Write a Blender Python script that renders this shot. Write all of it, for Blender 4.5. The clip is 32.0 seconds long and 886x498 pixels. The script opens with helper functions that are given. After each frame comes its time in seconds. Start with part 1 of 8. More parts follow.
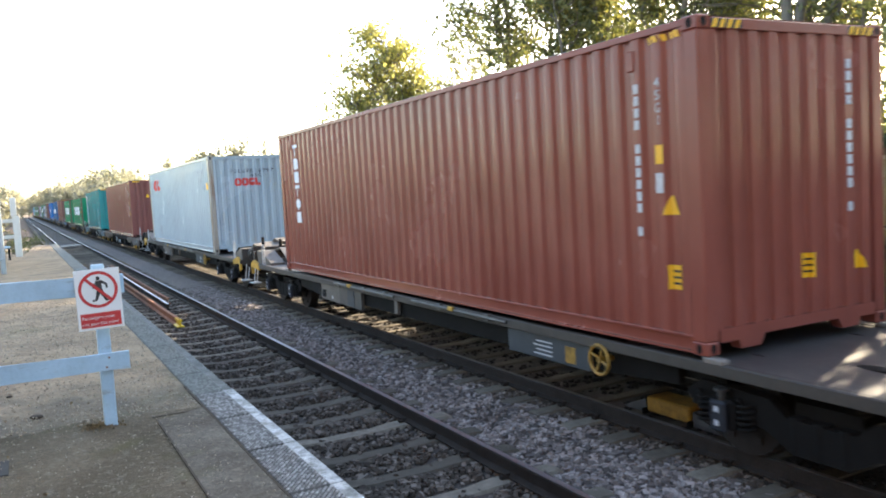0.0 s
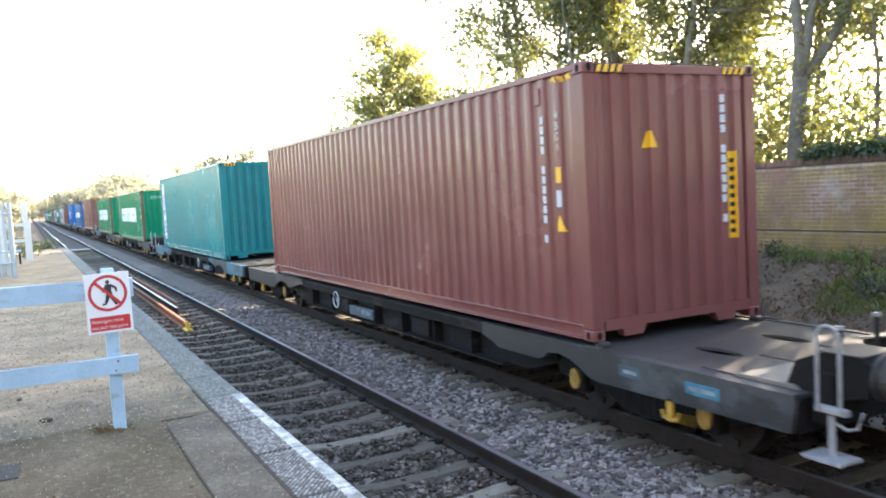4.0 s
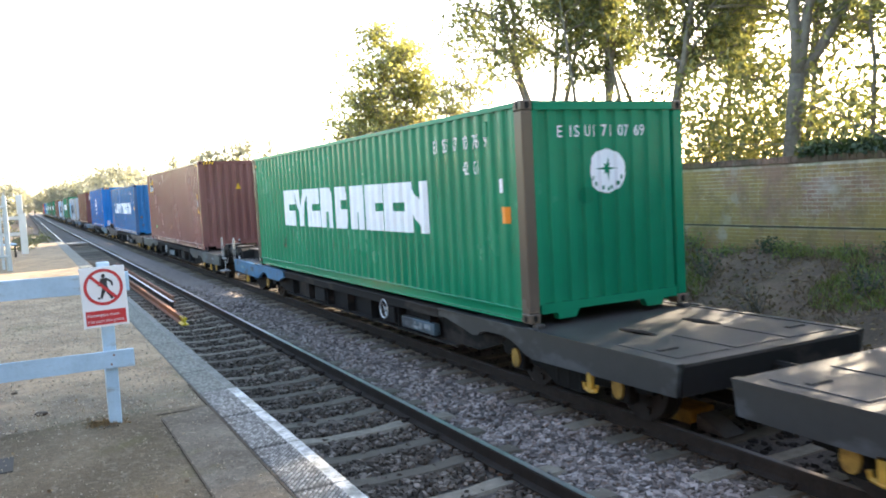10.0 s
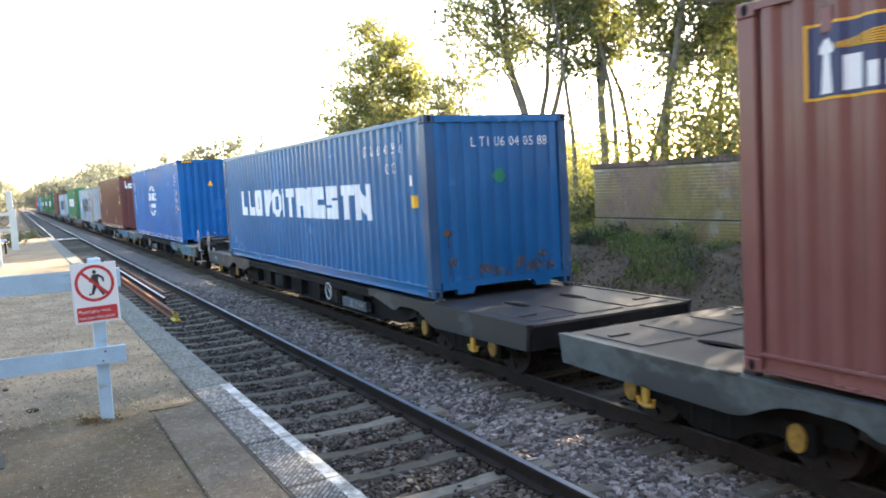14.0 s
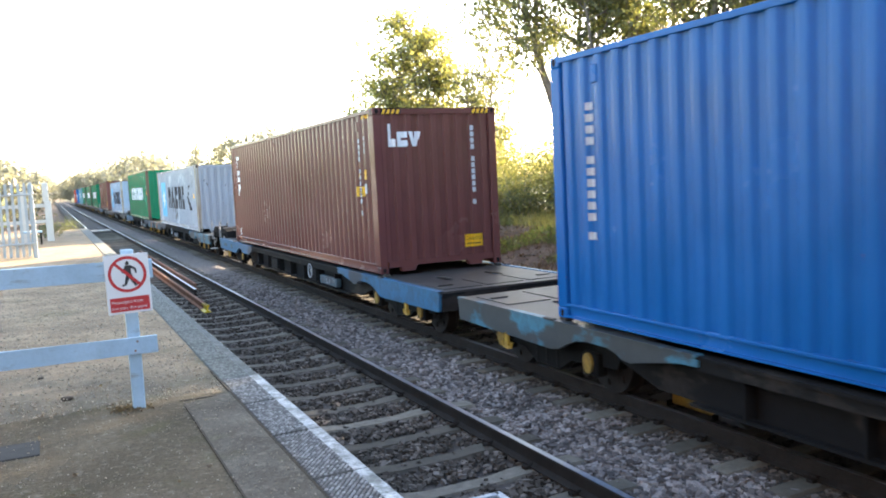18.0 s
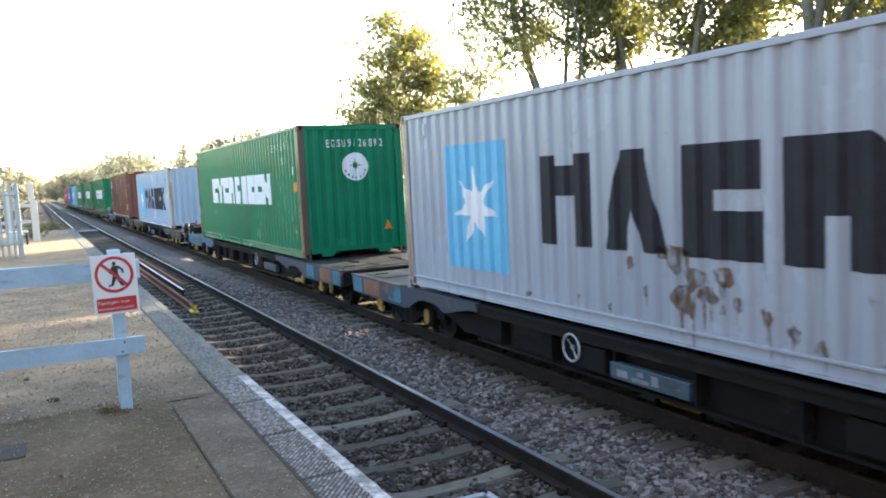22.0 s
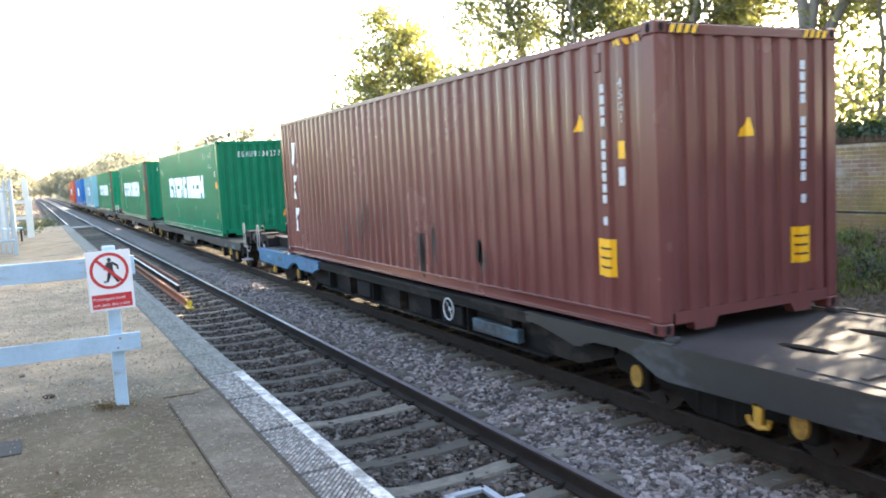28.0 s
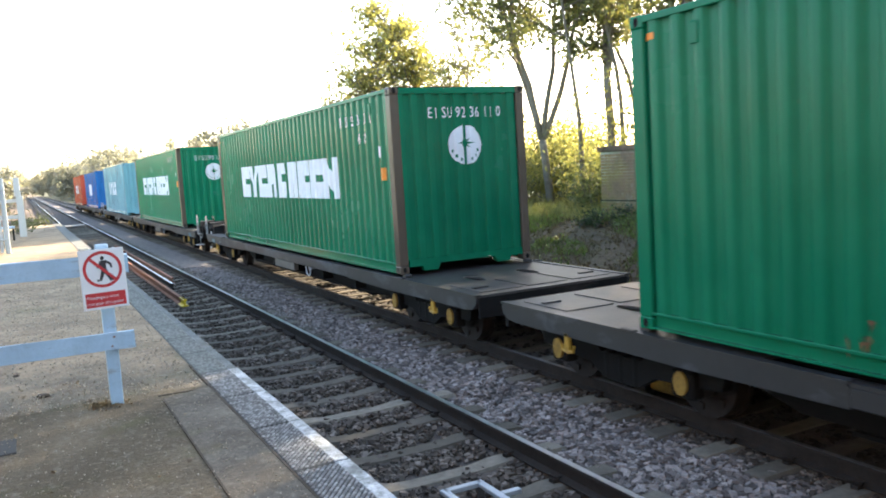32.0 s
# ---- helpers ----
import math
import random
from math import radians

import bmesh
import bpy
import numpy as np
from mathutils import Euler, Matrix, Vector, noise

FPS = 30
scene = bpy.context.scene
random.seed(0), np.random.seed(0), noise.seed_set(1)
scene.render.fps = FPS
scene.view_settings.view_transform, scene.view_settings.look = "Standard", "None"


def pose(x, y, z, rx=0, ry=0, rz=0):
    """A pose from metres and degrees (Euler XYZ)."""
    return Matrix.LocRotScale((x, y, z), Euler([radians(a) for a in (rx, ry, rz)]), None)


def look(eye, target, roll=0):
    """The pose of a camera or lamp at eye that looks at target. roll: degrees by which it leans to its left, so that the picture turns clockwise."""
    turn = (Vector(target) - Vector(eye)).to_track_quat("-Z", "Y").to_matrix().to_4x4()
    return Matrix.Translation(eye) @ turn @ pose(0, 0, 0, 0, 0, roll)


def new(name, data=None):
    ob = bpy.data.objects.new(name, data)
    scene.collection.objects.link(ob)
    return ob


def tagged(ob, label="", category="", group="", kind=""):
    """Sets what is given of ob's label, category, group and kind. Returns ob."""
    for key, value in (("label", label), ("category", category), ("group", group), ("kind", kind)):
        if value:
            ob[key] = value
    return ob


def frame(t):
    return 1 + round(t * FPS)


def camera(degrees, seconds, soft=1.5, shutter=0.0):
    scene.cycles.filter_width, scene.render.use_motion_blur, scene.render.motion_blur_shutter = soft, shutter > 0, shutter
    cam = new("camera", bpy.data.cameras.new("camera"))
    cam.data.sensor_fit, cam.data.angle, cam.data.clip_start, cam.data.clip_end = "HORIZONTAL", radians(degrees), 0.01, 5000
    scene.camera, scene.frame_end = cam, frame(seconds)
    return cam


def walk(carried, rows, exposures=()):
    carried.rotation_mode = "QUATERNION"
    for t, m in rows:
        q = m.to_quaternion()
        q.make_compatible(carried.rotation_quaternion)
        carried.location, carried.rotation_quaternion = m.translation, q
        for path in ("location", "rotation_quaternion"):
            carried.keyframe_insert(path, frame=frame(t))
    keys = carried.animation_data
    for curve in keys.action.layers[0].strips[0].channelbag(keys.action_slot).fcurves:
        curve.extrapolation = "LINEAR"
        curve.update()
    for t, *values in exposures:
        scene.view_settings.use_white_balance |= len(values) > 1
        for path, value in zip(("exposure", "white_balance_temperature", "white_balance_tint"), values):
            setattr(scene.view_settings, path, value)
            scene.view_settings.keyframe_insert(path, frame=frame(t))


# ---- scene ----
EXPO, SKY_STRENGTH, SUN_STRENGTH = 2.34, 0.15, 5.0
KELVIN, TINT = 6900, 11

# yaw, pitch and roll of the hand-held camera, which stands on the platform
EYE = (0.0, 0.0, 2.495)
PATH = [
    (0, -27.82, -4.39, 3.31), (0.5, -27.88, -4.32, 3.67), (1, -27.70, -4.52, 3.86), (1.5, -27.36, -4.38, 3.99),
    (2, -27.31, -4.16, 3.74), (2.5, -27.16, -4.19, 3.86), (3, -27.05, -4.28, 3.57), (3.5, -27.26, -4.10, 3.54),
    (4, -27.22, -4.02, 3.22), (4.5, -27.21, -4.09, 3.54), (6.5, -27.60, -4.41, 3.58), (7, -27.43, -4.46, 3.57),
    (7.5, -27.53, -4.28, 3.38), (8, -27.67, -4.40, 3.46), (8.5, -27.56, -4.51, 3.54), (9, -27.59, -4.45, 3.33),
    (9.5, -27.32, -4.35, 2.95), (10, -27.46, -4.38, 2.97), (10.5, -27.64, -4.55, 3.15), (11, -27.70, -4.74, 3.34),
    (11.5, -28.10, -4.73, 3.04), (12, -27.95, -4.51, 3.02), (12.5, -27.81, -4.42, 2.88), (13, -27.37, -4.63, 2.94),
    (13.5, -28.20, -5.12, 3.18), (14, -28.01, -4.75, 3.06), (14.5, -27.52, -4.81, 3.28), (16.5, -26.47, -4.69, 2.94),
    (17, -26.18, -4.82, 2.85), (17.5, -25.92, -4.92, 2.81), (18, -25.98, -5.08, 2.81), (18.5, -26.60, -5.20, 2.82),
    (19, -26.38, -4.99, 3.08), (19.5, -26.44, -4.98, 2.87), (20, -26.47, -5.15, 2.85), (20.5, -26.42, -5.05, 2.65),
    (21, -26.61, -4.91, 2.55), (21.5, -26.68, -4.94, 2.75), (22, -26.79, -5.13, 2.80), (22.5, -26.72, -4.97, 2.78),
    (23, -26.85, -4.90, 2.88), (23.5, -26.71, -5.11, 3.05), (24, -26.94, -5.02, 2.74), (24.5, -27.28, -5.41, 2.75),
    (25, -27.36, -5.73, 2.96), (25.5, -27.84, -6.03, 3.28), (27.5, -27.13, -5.60, 3.06), (28, -27.12, -5.51, 3.00),
    (28.5, -27.00, -5.50, 2.98), (29, -27.34, -5.63, 2.91), (29.5, -27.42, -5.76, 3.05), (30, -27.41, -5.76, 3.05),
    (30.5, -27.32, -5.76, 3.10), (31, -27.28, -5.87, 3.31), (31.5, -27.44, -5.73, 3.30), (32, -27.59, -5.87, 3.47),
]

# the clip's own exposure drifts as light and dark boxes pass
METER = [(0.0, 0.14), (1.0, 0.0), (2.0, -0.1), (3.0, 0.05), (4.0, 0.7), (5.5, 0.3), (8.0, 0.2), (10.0, 0.37), (11.0, 0.33), (12.0, 0.48), (14.0, 0.25), (16.5, 0.0), (17.0, 0.08), (18.0, 0.36), (19.0, 0.43), (20.0, 0.12), (21.0, -0.05), (22.0, 0.05), (23.0, 0.2), (24.0, 0.13), (25.0, 0.3), (28.0, 0.67), (29.0, 0.54), (30.0, 0.23), (31.0, 0.1), (32.0, 0.27)]
cam = camera(57.6, 32.0, 1.9, 0.14)
walk(cam, [(t, pose(*EYE, 90 + p, r, y)) for t, y, p, r in PATH], [(t, EXPO + d, KELVIN, TINT) for t, d in METER])

# ---- light: low autumn sun beyond the trees across the line ----
SUN_AZ, SUN_EL = 67.0, 20.5
world = bpy.data.worlds.new("sky")
scene.world = world
world.use_nodes = True
wn = world.node_tree
sky = wn.nodes.new("ShaderNodeTexSky")
sky.sky_type = "NISHITA"
sky.sun_disc = False
sky.sun_elevation, sky.sun_rotation = radians(SUN_EL), radians(SUN_AZ)
sky.air_density, sky.dust_density, sky.ozone_density = 1.0, 1.6, 1.0
wn.links.new(sky.outputs[0], wn.nodes["Background"].inputs[0])
wn.nodes["Background"].inputs[1].default_value = SKY_STRENGTH
sun = new("sun", bpy.data.lights.new("sun", "SUN"))
sun.data.energy, sun.data.angle, sun.data.color = SUN_STRENGTH, radians(0.6), (1.0, 0.86, 0.66)
sa, se = radians(SUN_AZ), radians(SUN_EL)
sun.matrix_world = look((0, 0, 60), (-math.sin(sa) * math.cos(se), -math.cos(sa) * math.cos(se), 60 - math.sin(se)))


# ---- materials ----
def shader(name, rough=0.6, metal=0.0):
    m = bpy.data.materials.new(name)
    m.use_nodes = True
    n = m.node_tree.nodes
    b = n["Principled BSDF"]
    b.inputs["Roughness"].default_value, b.inputs["Metallic"].default_value = rough, metal
    return m, m.node_tree, b


def noise_at(nt, scale, detail=4.0, rough=0.6, stretch=None, spread=0.0):
    """A noise over the thing's own metres; spread shifts it from thing to thing."""
    tc = nt.nodes.new("ShaderNodeTexCoord")
    out = tc.outputs["Object"]
    if spread:
        oi = nt.nodes.new("ShaderNodeObjectInfo")
        mul = nt.nodes.new("ShaderNodeMath")
        mul.operation = "MULTIPLY"
        mul.inputs[1].default_value = spread
        nt.links.new(oi.outputs["Random"], mul.inputs[0])
        add = nt.nodes.new("ShaderNodeVectorMath")
        add.operation = "ADD"
        nt.links.new(out, add.inputs[0])
        nt.links.new(mul.outputs[0], add.inputs[1])
        out = add.outputs[0]
    if stretch:
        mp = nt.nodes.new("ShaderNodeMapping")
        mp.inputs["Scale"].default_value = stretch
        nt.links.new(out, mp.inputs["Vector"])
        out = mp.outputs[0]
    t = nt.nodes.new("ShaderNodeTexNoise")
    t.inputs["Scale"].default_value, t.inputs["Detail"].default_value, t.inputs["Roughness"].default_value = scale, detail, rough
    nt.links.new(out, t.inputs["Vector"])
    return t.outputs["Fac"]


def ramp(nt, fac, stops):
    r = nt.nodes.new("ShaderNodeValToRGB")
    e = r.color_ramp.elements
    while len(e) < len(stops):
        e.new(0.5)
    for el, (p, c) in zip(e, stops):
        el.position = p
        el.color = (*c, 1) if len(c) == 3 else c
    nt.links.new(fac, r.inputs[0])
    return r.outputs[0]


def blend(nt, fac, a, b, how="MIX"):
    m = nt.nodes.new("ShaderNodeMix")
    m.data_type, m.blend_type = "RGBA", how
    for sock, val in ((m.inputs[0], fac), (m.inputs[6], a), (m.inputs[7], b)):
        if isinstance(val, (int, float)):
            sock.default_value = val
        elif isinstance(val, tuple):
            sock.default_value = (*val, 1)
        else:
            nt.links.new(val, sock)
    return m.outputs[2]


def relief(nt, b, fac, strength=0.3, depth=0.01):
    n = nt.nodes.new("ShaderNodeBump")
    n.inputs["Strength"].default_value, n.inputs["Distance"].default_value = strength, depth
    nt.links.new(fac, n.inputs["Height"])
    nt.links.new(n.outputs[0], b.inputs["Normal"])


def plain(name, col, rough=0.6, metal=0.0, vary=0.25, scale=6.0, bump=0.15, spread=10.0):
    """A surface of one colour, with fine grain and soft stains."""
    m, nt, b = shader(name, rough, metal)
    dark = tuple(c * (1 - vary) for c in col)
    light = tuple(min(1, c * (1 + vary)) for c in col)
    f1 = noise_at(nt, scale, 6, 0.65, spread=spread)
    f2 = noise_at(nt, scale * 12, 3, 0.6)
    c = ramp(nt, f1, [(0.3, dark), (0.7, light)])
    c = blend(nt, 0.25, c, ramp(nt, f2, [(0.35, dark), (0.65, light)]))
    nt.links.new(c, b.inputs["Base Color"])
    relief(nt, b, f2, bump, 0.004)
    return m


def painted_steel(name, col, wear=0.35, rough=0.2, rust=(0.16, 0.06, 0.03), fade=0.2, gloss=0.3):
    """Container paint: chalky fading, run-down streaks and rust specks."""
    m, nt, b = shader(name, rough)
    b.inputs["Specular IOR Level"].default_value = gloss
    big = noise_at(nt, 0.7, 4, 0.6, spread=20)
    fadec = tuple(min(1, c * (1 + fade * 0.6) + 0.003) for c in col)
    c = ramp(nt, big, [(0.35, tuple(x * (1 - fade * 0.35) for x in col)), (0.65, fadec)])
    streak = noise_at(nt, 1.0, 5, 0.6, (7, 7, 0.35), 20)
    c = blend(nt, ramp(nt, streak, [(0.55, (0, 0, 0)), (0.8, (wear, wear, wear))]), c, tuple(x * 0.55 + 0.02 for x in col))
    specks = noise_at(nt, 5.0, 8, 0.75, (1, 1, 0.6), 20)
    c = blend(nt, ramp(nt, specks, [(0.69 - wear * 0.06, (0, 0, 0)), (0.74, (1, 1, 1))]), c, rust)
    nt.links.new(c, b.inputs["Base Color"])
    fine = noise_at(nt, 30, 3, 0.6)
    relief(nt, b, fine, 0.06, 0.004)
    nt.links.new(ramp(nt, big, [(0.3, (rough - 0.06,) * 3), (0.7, (rough + 0.1,) * 3)]), b.inputs["Roughness"])
    return m


def grimy(name, grime, paint, share, rough=0.48):
    """Wagon paint under track dirt: paint shows in patches; share 0 to 1."""
    m, nt, b = shader(name, rough)
    f = noise_at(nt, 0.9, 5, 0.6, (0.6, 0.8, 1.6), 30)
    lo = 0.62 - 0.3 * share
    c = ramp(nt, f, [(lo, grime), (lo + 0.05, paint)])
    f2 = noise_at(nt, 5, 6, 0.7, spread=10)
    c = blend(nt, ramp(nt, f2, [(0.4, (0, 0, 0)), (0.75, (0.8, 0.8, 0.8))]), c, tuple(g * 0.7 for g in grime))
    nt.links.new(c, b.inputs["Base Color"])
    relief(nt, b, noise_at(nt, 40, 3, 0.6), 0.15, 0.004)
    return m


def leaf_mat(name, a, bcol, glow=0.55):
    m = bpy.data.materials.new(name)
    m.use_nodes = True
    nt = m.node_tree
    nt.nodes.remove(nt.nodes["Principled BSDF"])
    out = nt.nodes["Material Output"]
    geo = nt.nodes.new("ShaderNodeNewGeometry")
    c = ramp(nt, geo.outputs["Random Per Island"], [(0.1, a), (0.9, bcol)])
    d = nt.nodes.new("ShaderNodeBsdfDiffuse")
    t = nt.nodes.new("ShaderNodeBsdfTranslucent")
    g = nt.nodes.new("ShaderNodeBsdfGlossy")
    g.inputs["Roughness"].default_value = 0.45
    nt.links.new(c, d.inputs[0])
    tcol = blend(nt, 0.4, c, (1.0, 1.0, 0.66), "MULTIPLY")
    tc2 = blend(nt, 1.0, tcol, (1.6, 1.6, 1.25), "MULTIPLY")
    nt.links.new(tc2, t.inputs[0])
    mx = nt.nodes.new("ShaderNodeMixShader")
    mx.inputs[0].default_value = glow
    nt.links.new(d.outputs[0], mx.inputs[1])
    nt.links.new(t.outputs[0], mx.inputs[2])
    m2 = nt.nodes.new("ShaderNodeMixShader")
    m2.inputs[0].default_value = 0.05
    nt.links.new(mx.outputs[0], m2.inputs[1])
    nt.links.new(g.outputs[0], m2.inputs[2])
    nt.links.new(m2.outputs[0], out.inputs[0])
    return m


def island_mat(name, stops, rough=0.9, scale=25.0, bump=0.4):
    m, nt, b = shader(name, rough)
    geo = nt.nodes.new("ShaderNodeNewGeometry")
    c = ramp(nt, geo.outputs["Random Per Island"], stops)
    f = noise_at(nt, scale, 4, 0.7)
    c = blend(nt, ramp(nt, f, [(0.35, (0.45, 0.45, 0.45)), (0.7, (0, 0, 0))]), c, tuple(x * 0.4 for x in stops[0][1]))
    nt.links.new(c, b.inputs["Base Color"])
    relief(nt, b, f, bump, 0.006)
    return m


def piece_mat(name, stops, rough=0.9, scale=18.0, moss=None, bump=0.4):
    """Bricks, sleepers, planks: each piece its own tone."""
    m, nt, b = shader(name, rough)
    oi = nt.nodes.new("ShaderNodeObjectInfo")
    c = ramp(nt, oi.outputs["Random"], stops)
    f = noise_at(nt, scale, 5, 0.7, spread=7)
    c = blend(nt, ramp(nt, f, [(0.35, (0.5, 0.5, 0.5)), (0.7, (0, 0, 0))]), c, tuple(x * 0.5 for x in stops[0][1]))
    nt.links.new(c, b.inputs["Base Color"])
    relief(nt, b, f, bump, 0.005)
    return m


def ground_mat(name, a, bcol, c3, scale=0.6, rough=0.95, fine=40.0, bump=0.5):
    m, nt, b = shader(name, rough)
    f = noise_at(nt, scale, 6, 0.62)
    c = ramp(nt, f, [(0.3, a), (0.55, bcol), (0.75, c3)])
    g = noise_at(nt, fine, 4, 0.75)
    c = blend(nt, ramp(nt, g, [(0.3, (0.6, 0.6, 0.6)), (0.62, (0, 0, 0))]), c, tuple(x * 0.35 for x in a))
    g2 = noise_at(nt, fine * 0.45, 3, 0.7)
    c = blend(nt, ramp(nt, g2, [(0.62, (0, 0, 0)), (0.75, (0.6, 0.6, 0.6))]), c, tuple(min(1, x * 1.6) for x in c3))
    nt.links.new(c, b.inputs["Base Color"])
    relief(nt, b, g, bump, 0.012)
    return m


M = {}
M["brown"] = painted_steel("brown_red_paint", (0.18, 0.064, 0.057), 0.35)
M["brown_warm"] = painted_steel("orange_brown_paint", (0.225, 0.064, 0.046), 0.3)
M["brown_dull"] = painted_steel("dull_maroon_paint", (0.185, 0.078, 0.071), 0.45)
M["green"] = painted_steel("bright_green_paint", (0.001, 0.18, 0.09), 0.35, gloss=0.19)
M["green_dark"] = painted_steel("deep_green_paint", (0.001, 0.15, 0.074), 0.45, gloss=0.16)
M["teal"] = painted_steel("teal_paint", (0.005, 0.178, 0.192), 0.25)
M["blue"] = painted_steel("strong_blue_paint", (0.005, 0.115, 0.36), 0.2, gloss=0.24)
M["blue_worn"] = painted_steel("worn_blue_paint", (0.01, 0.115, 0.29), 0.8)
M["pale"] = painted_steel("pale_grey_blue_paint", (0.335, 0.412, 0.46), 0.5, fade=0.08, gloss=0.5, rust=(0.3, 0.2, 0.12))
M["grey_worn"] = painted_steel("worn_grey_paint", (0.34, 0.385, 0.445), 0.85, fade=0.1)
M["sky_grey"] = painted_steel("light_blue_grey_paint", (0.34, 0.435, 0.56), 0.2, fade=0.08)
M["sea_grey"] = painted_steel("faded_turquoise_paint", (0.16, 0.36, 0.42), 0.3)
M["orange"] = painted_steel("orange_red_paint", (0.5, 0.07, 0.03), 0.3)
M["rusty"] = painted_steel("rusty_post_paint", (0.105, 0.08, 0.06), 0.9, rust=(0.1, 0.05, 0.03))
M["pale_post"] = painted_steel("pale_rust_streaked_paint", (0.4, 0.4, 0.36), 0.8, rust=(0.24, 0.12, 0.06), fade=0.3)
pn = M["pale_post"].node_tree
pb = pn.nodes["Principled BSDF"]
po = pb.inputs["Base Color"].links[0].from_socket
pn.links.new(blend(pn, ramp(pn, noise_at(pn, 1.4, 6, 0.7, (9, 9, 0.5), 20), [(0.44, (0, 0, 0)), (0.62, (0.85, 0.85, 0.85))]), po, (0.21, 0.12, 0.07)), pb.inputs["Base Color"])
M["blue_post"] = painted_steel("rust_stained_blue_paint", (0.035, 0.085, 0.17), 1.3, rust=(0.13, 0.065, 0.04), fade=0.4)
M["white_mark"] = plain("white_lettering", (0.75, 0.76, 0.78), 0.5, vary=0.08, scale=3)
M["red_mark"] = plain("red_lettering", (0.6, 0.04, 0.03), 0.5, vary=0.15)
M["black_mark"] = plain("black_lettering", (0.022, 0.023, 0.03), 0.6, vary=0.3)
M["black_mark"].node_tree.nodes["Principled BSDF"].inputs["Specular IOR Level"].default_value = 0.22
M["cyan_mark"] = plain("light_blue_panel", (0.12, 0.45, 0.68), 0.5, vary=0.1)
M["yellow_mark"] = plain("yellow_label", (0.8, 0.42, 0.01), 0.45, vary=0.08)
M["orange_mark"] = plain("orange_label", (0.8, 0.25, 0.02), 0.45, vary=0.08)
M["green_mark"] = plain("green_label", (0.02, 0.5, 0.12), 0.45, vary=0.08)
M["seal_green"] = plain("dark_green_label", (0.004, 0.2, 0.1), 0.45, vary=0.1)
M["navy_mark"] = plain("navy_panel", (0.02, 0.03, 0.1), 0.45, vary=0.1)
M["dull_mark"] = plain("greyed_white_print", (0.5, 0.5, 0.52), 0.6, vary=0.25, scale=30)
M["stain"] = plain("dark_run_stain", (0.03, 0.022, 0.02), 0.6, vary=0.4, scale=8)
M["rust_run"] = plain("rust_stain", (0.17, 0.098, 0.05), 0.8, vary=0.55, scale=14)


def broken(key, scale, lo, hi, most):
    """Lets a stain break up into flecks, bare paint between them."""
    nt = M[key].node_tree
    a = ramp(nt, noise_at(nt, scale, 6, 0.7, (1, 1, 0.4), 5), [(lo, (0, 0, 0)), (hi, (most, most, most))])
    nt.links.new(a, nt.nodes["Principled BSDF"].inputs["Alpha"])


broken("rust_run", 13, 0.37, 0.58, 0.88)
# Darker copy of the ballast: shade under the train is put into its colour.
M["oily"] = island_mat("shade_darkened_ballast", [(0.0, (0.018, 0.015, 0.013)), (1.0, (0.065, 0.055, 0.048))])
M["ledge_moss"] = plain("dark_mossy_ledge", (0.05, 0.043, 0.022), 0.95, vary=0.5, scale=7)
M["patch_grey"] = plain("grey_touch_up_paint", (0.2, 0.24, 0.27), 0.5, vary=0.2)
M["panel_blue"] = grimy("grimy_blue_panel", (0.03, 0.036, 0.042), (0.055, 0.1, 0.13), 0.65)
M["sill_orange"] = grimy("grimy_orange_panel", (0.1, 0.06, 0.045), (0.27, 0.12, 0.065), 0.85)
M["sill_teal"] = grimy("grimy_teal_panel", (0.04, 0.07, 0.09), (0.04, 0.2, 0.3), 0.8)
M["faint_mark"] = grimy("faint_stencil_paint", (0.06, 0.07, 0.08), (0.26, 0.28, 0.3), 0.5)
M["hoop"] = plain("pale_hoop_paint", (0.28, 0.28, 0.28), 0.55, vary=0.35, scale=12)
M["barrel"] = plain("dusty_barrel_paint", (0.035, 0.032, 0.03), 0.65, vary=0.4, scale=8)
M["axle_yellow"] = plain("oily_yellow_paint", (0.26, 0.145, 0.02), 0.55, vary=0.6, scale=14)
M["sill_green"] = grimy("grimy_green_sill", (0.04, 0.043, 0.045), (0.085, 0.105, 0.11), 0.4)
M["cover_iron"] = plain("dark_iron_cover", (0.062, 0.06, 0.056), 0.9, vary=0.3, scale=12)
M["dark_galv"] = plain("dirty_galvanised_ramp", (0.1, 0.1, 0.1), 0.6, 0.3, vary=0.4)
M["magnet"] = plain("dirty_yellow_case", (0.3, 0.16, 0.02), 0.6, vary=0.55, scale=7)
M["deck"] = plain("dirty_deck_steel", (0.05, 0.045, 0.043), 0.5, vary=0.45, scale=1.6, bump=0.3)
M["deck"].node_tree.nodes["Principled BSDF"].inputs["Specular IOR Level"].default_value = 0.38
# Dirty steel; shade below the wagons is put into its near-black colour.
M["under"] = plain("dust_and_shade_steel", (0.0075, 0.0067, 0.006), 0.85, vary=0.4, scale=3)
M["sill_grey"] = grimy("grimy_grey_sill", (0.027, 0.026, 0.027), (0.062, 0.066, 0.072), 0.28)
M["sill_blue"] = grimy("grimy_blue_sill", (0.045, 0.06, 0.08), (0.02, 0.14, 0.28), 0.78, 0.45)
M["sill_mixed"] = grimy("grimy_teal_sill", (0.05, 0.055, 0.06), (0.045, 0.19, 0.28), 0.5)
M["sill_rust"] = grimy("grimy_orange_sill", (0.035, 0.05, 0.08), (0.2, 0.1, 0.06), 0.2)
M["sill_brown"] = plain("brown_grimed_sill", (0.045, 0.037, 0.031), 0.65, vary=0.4, scale=2)
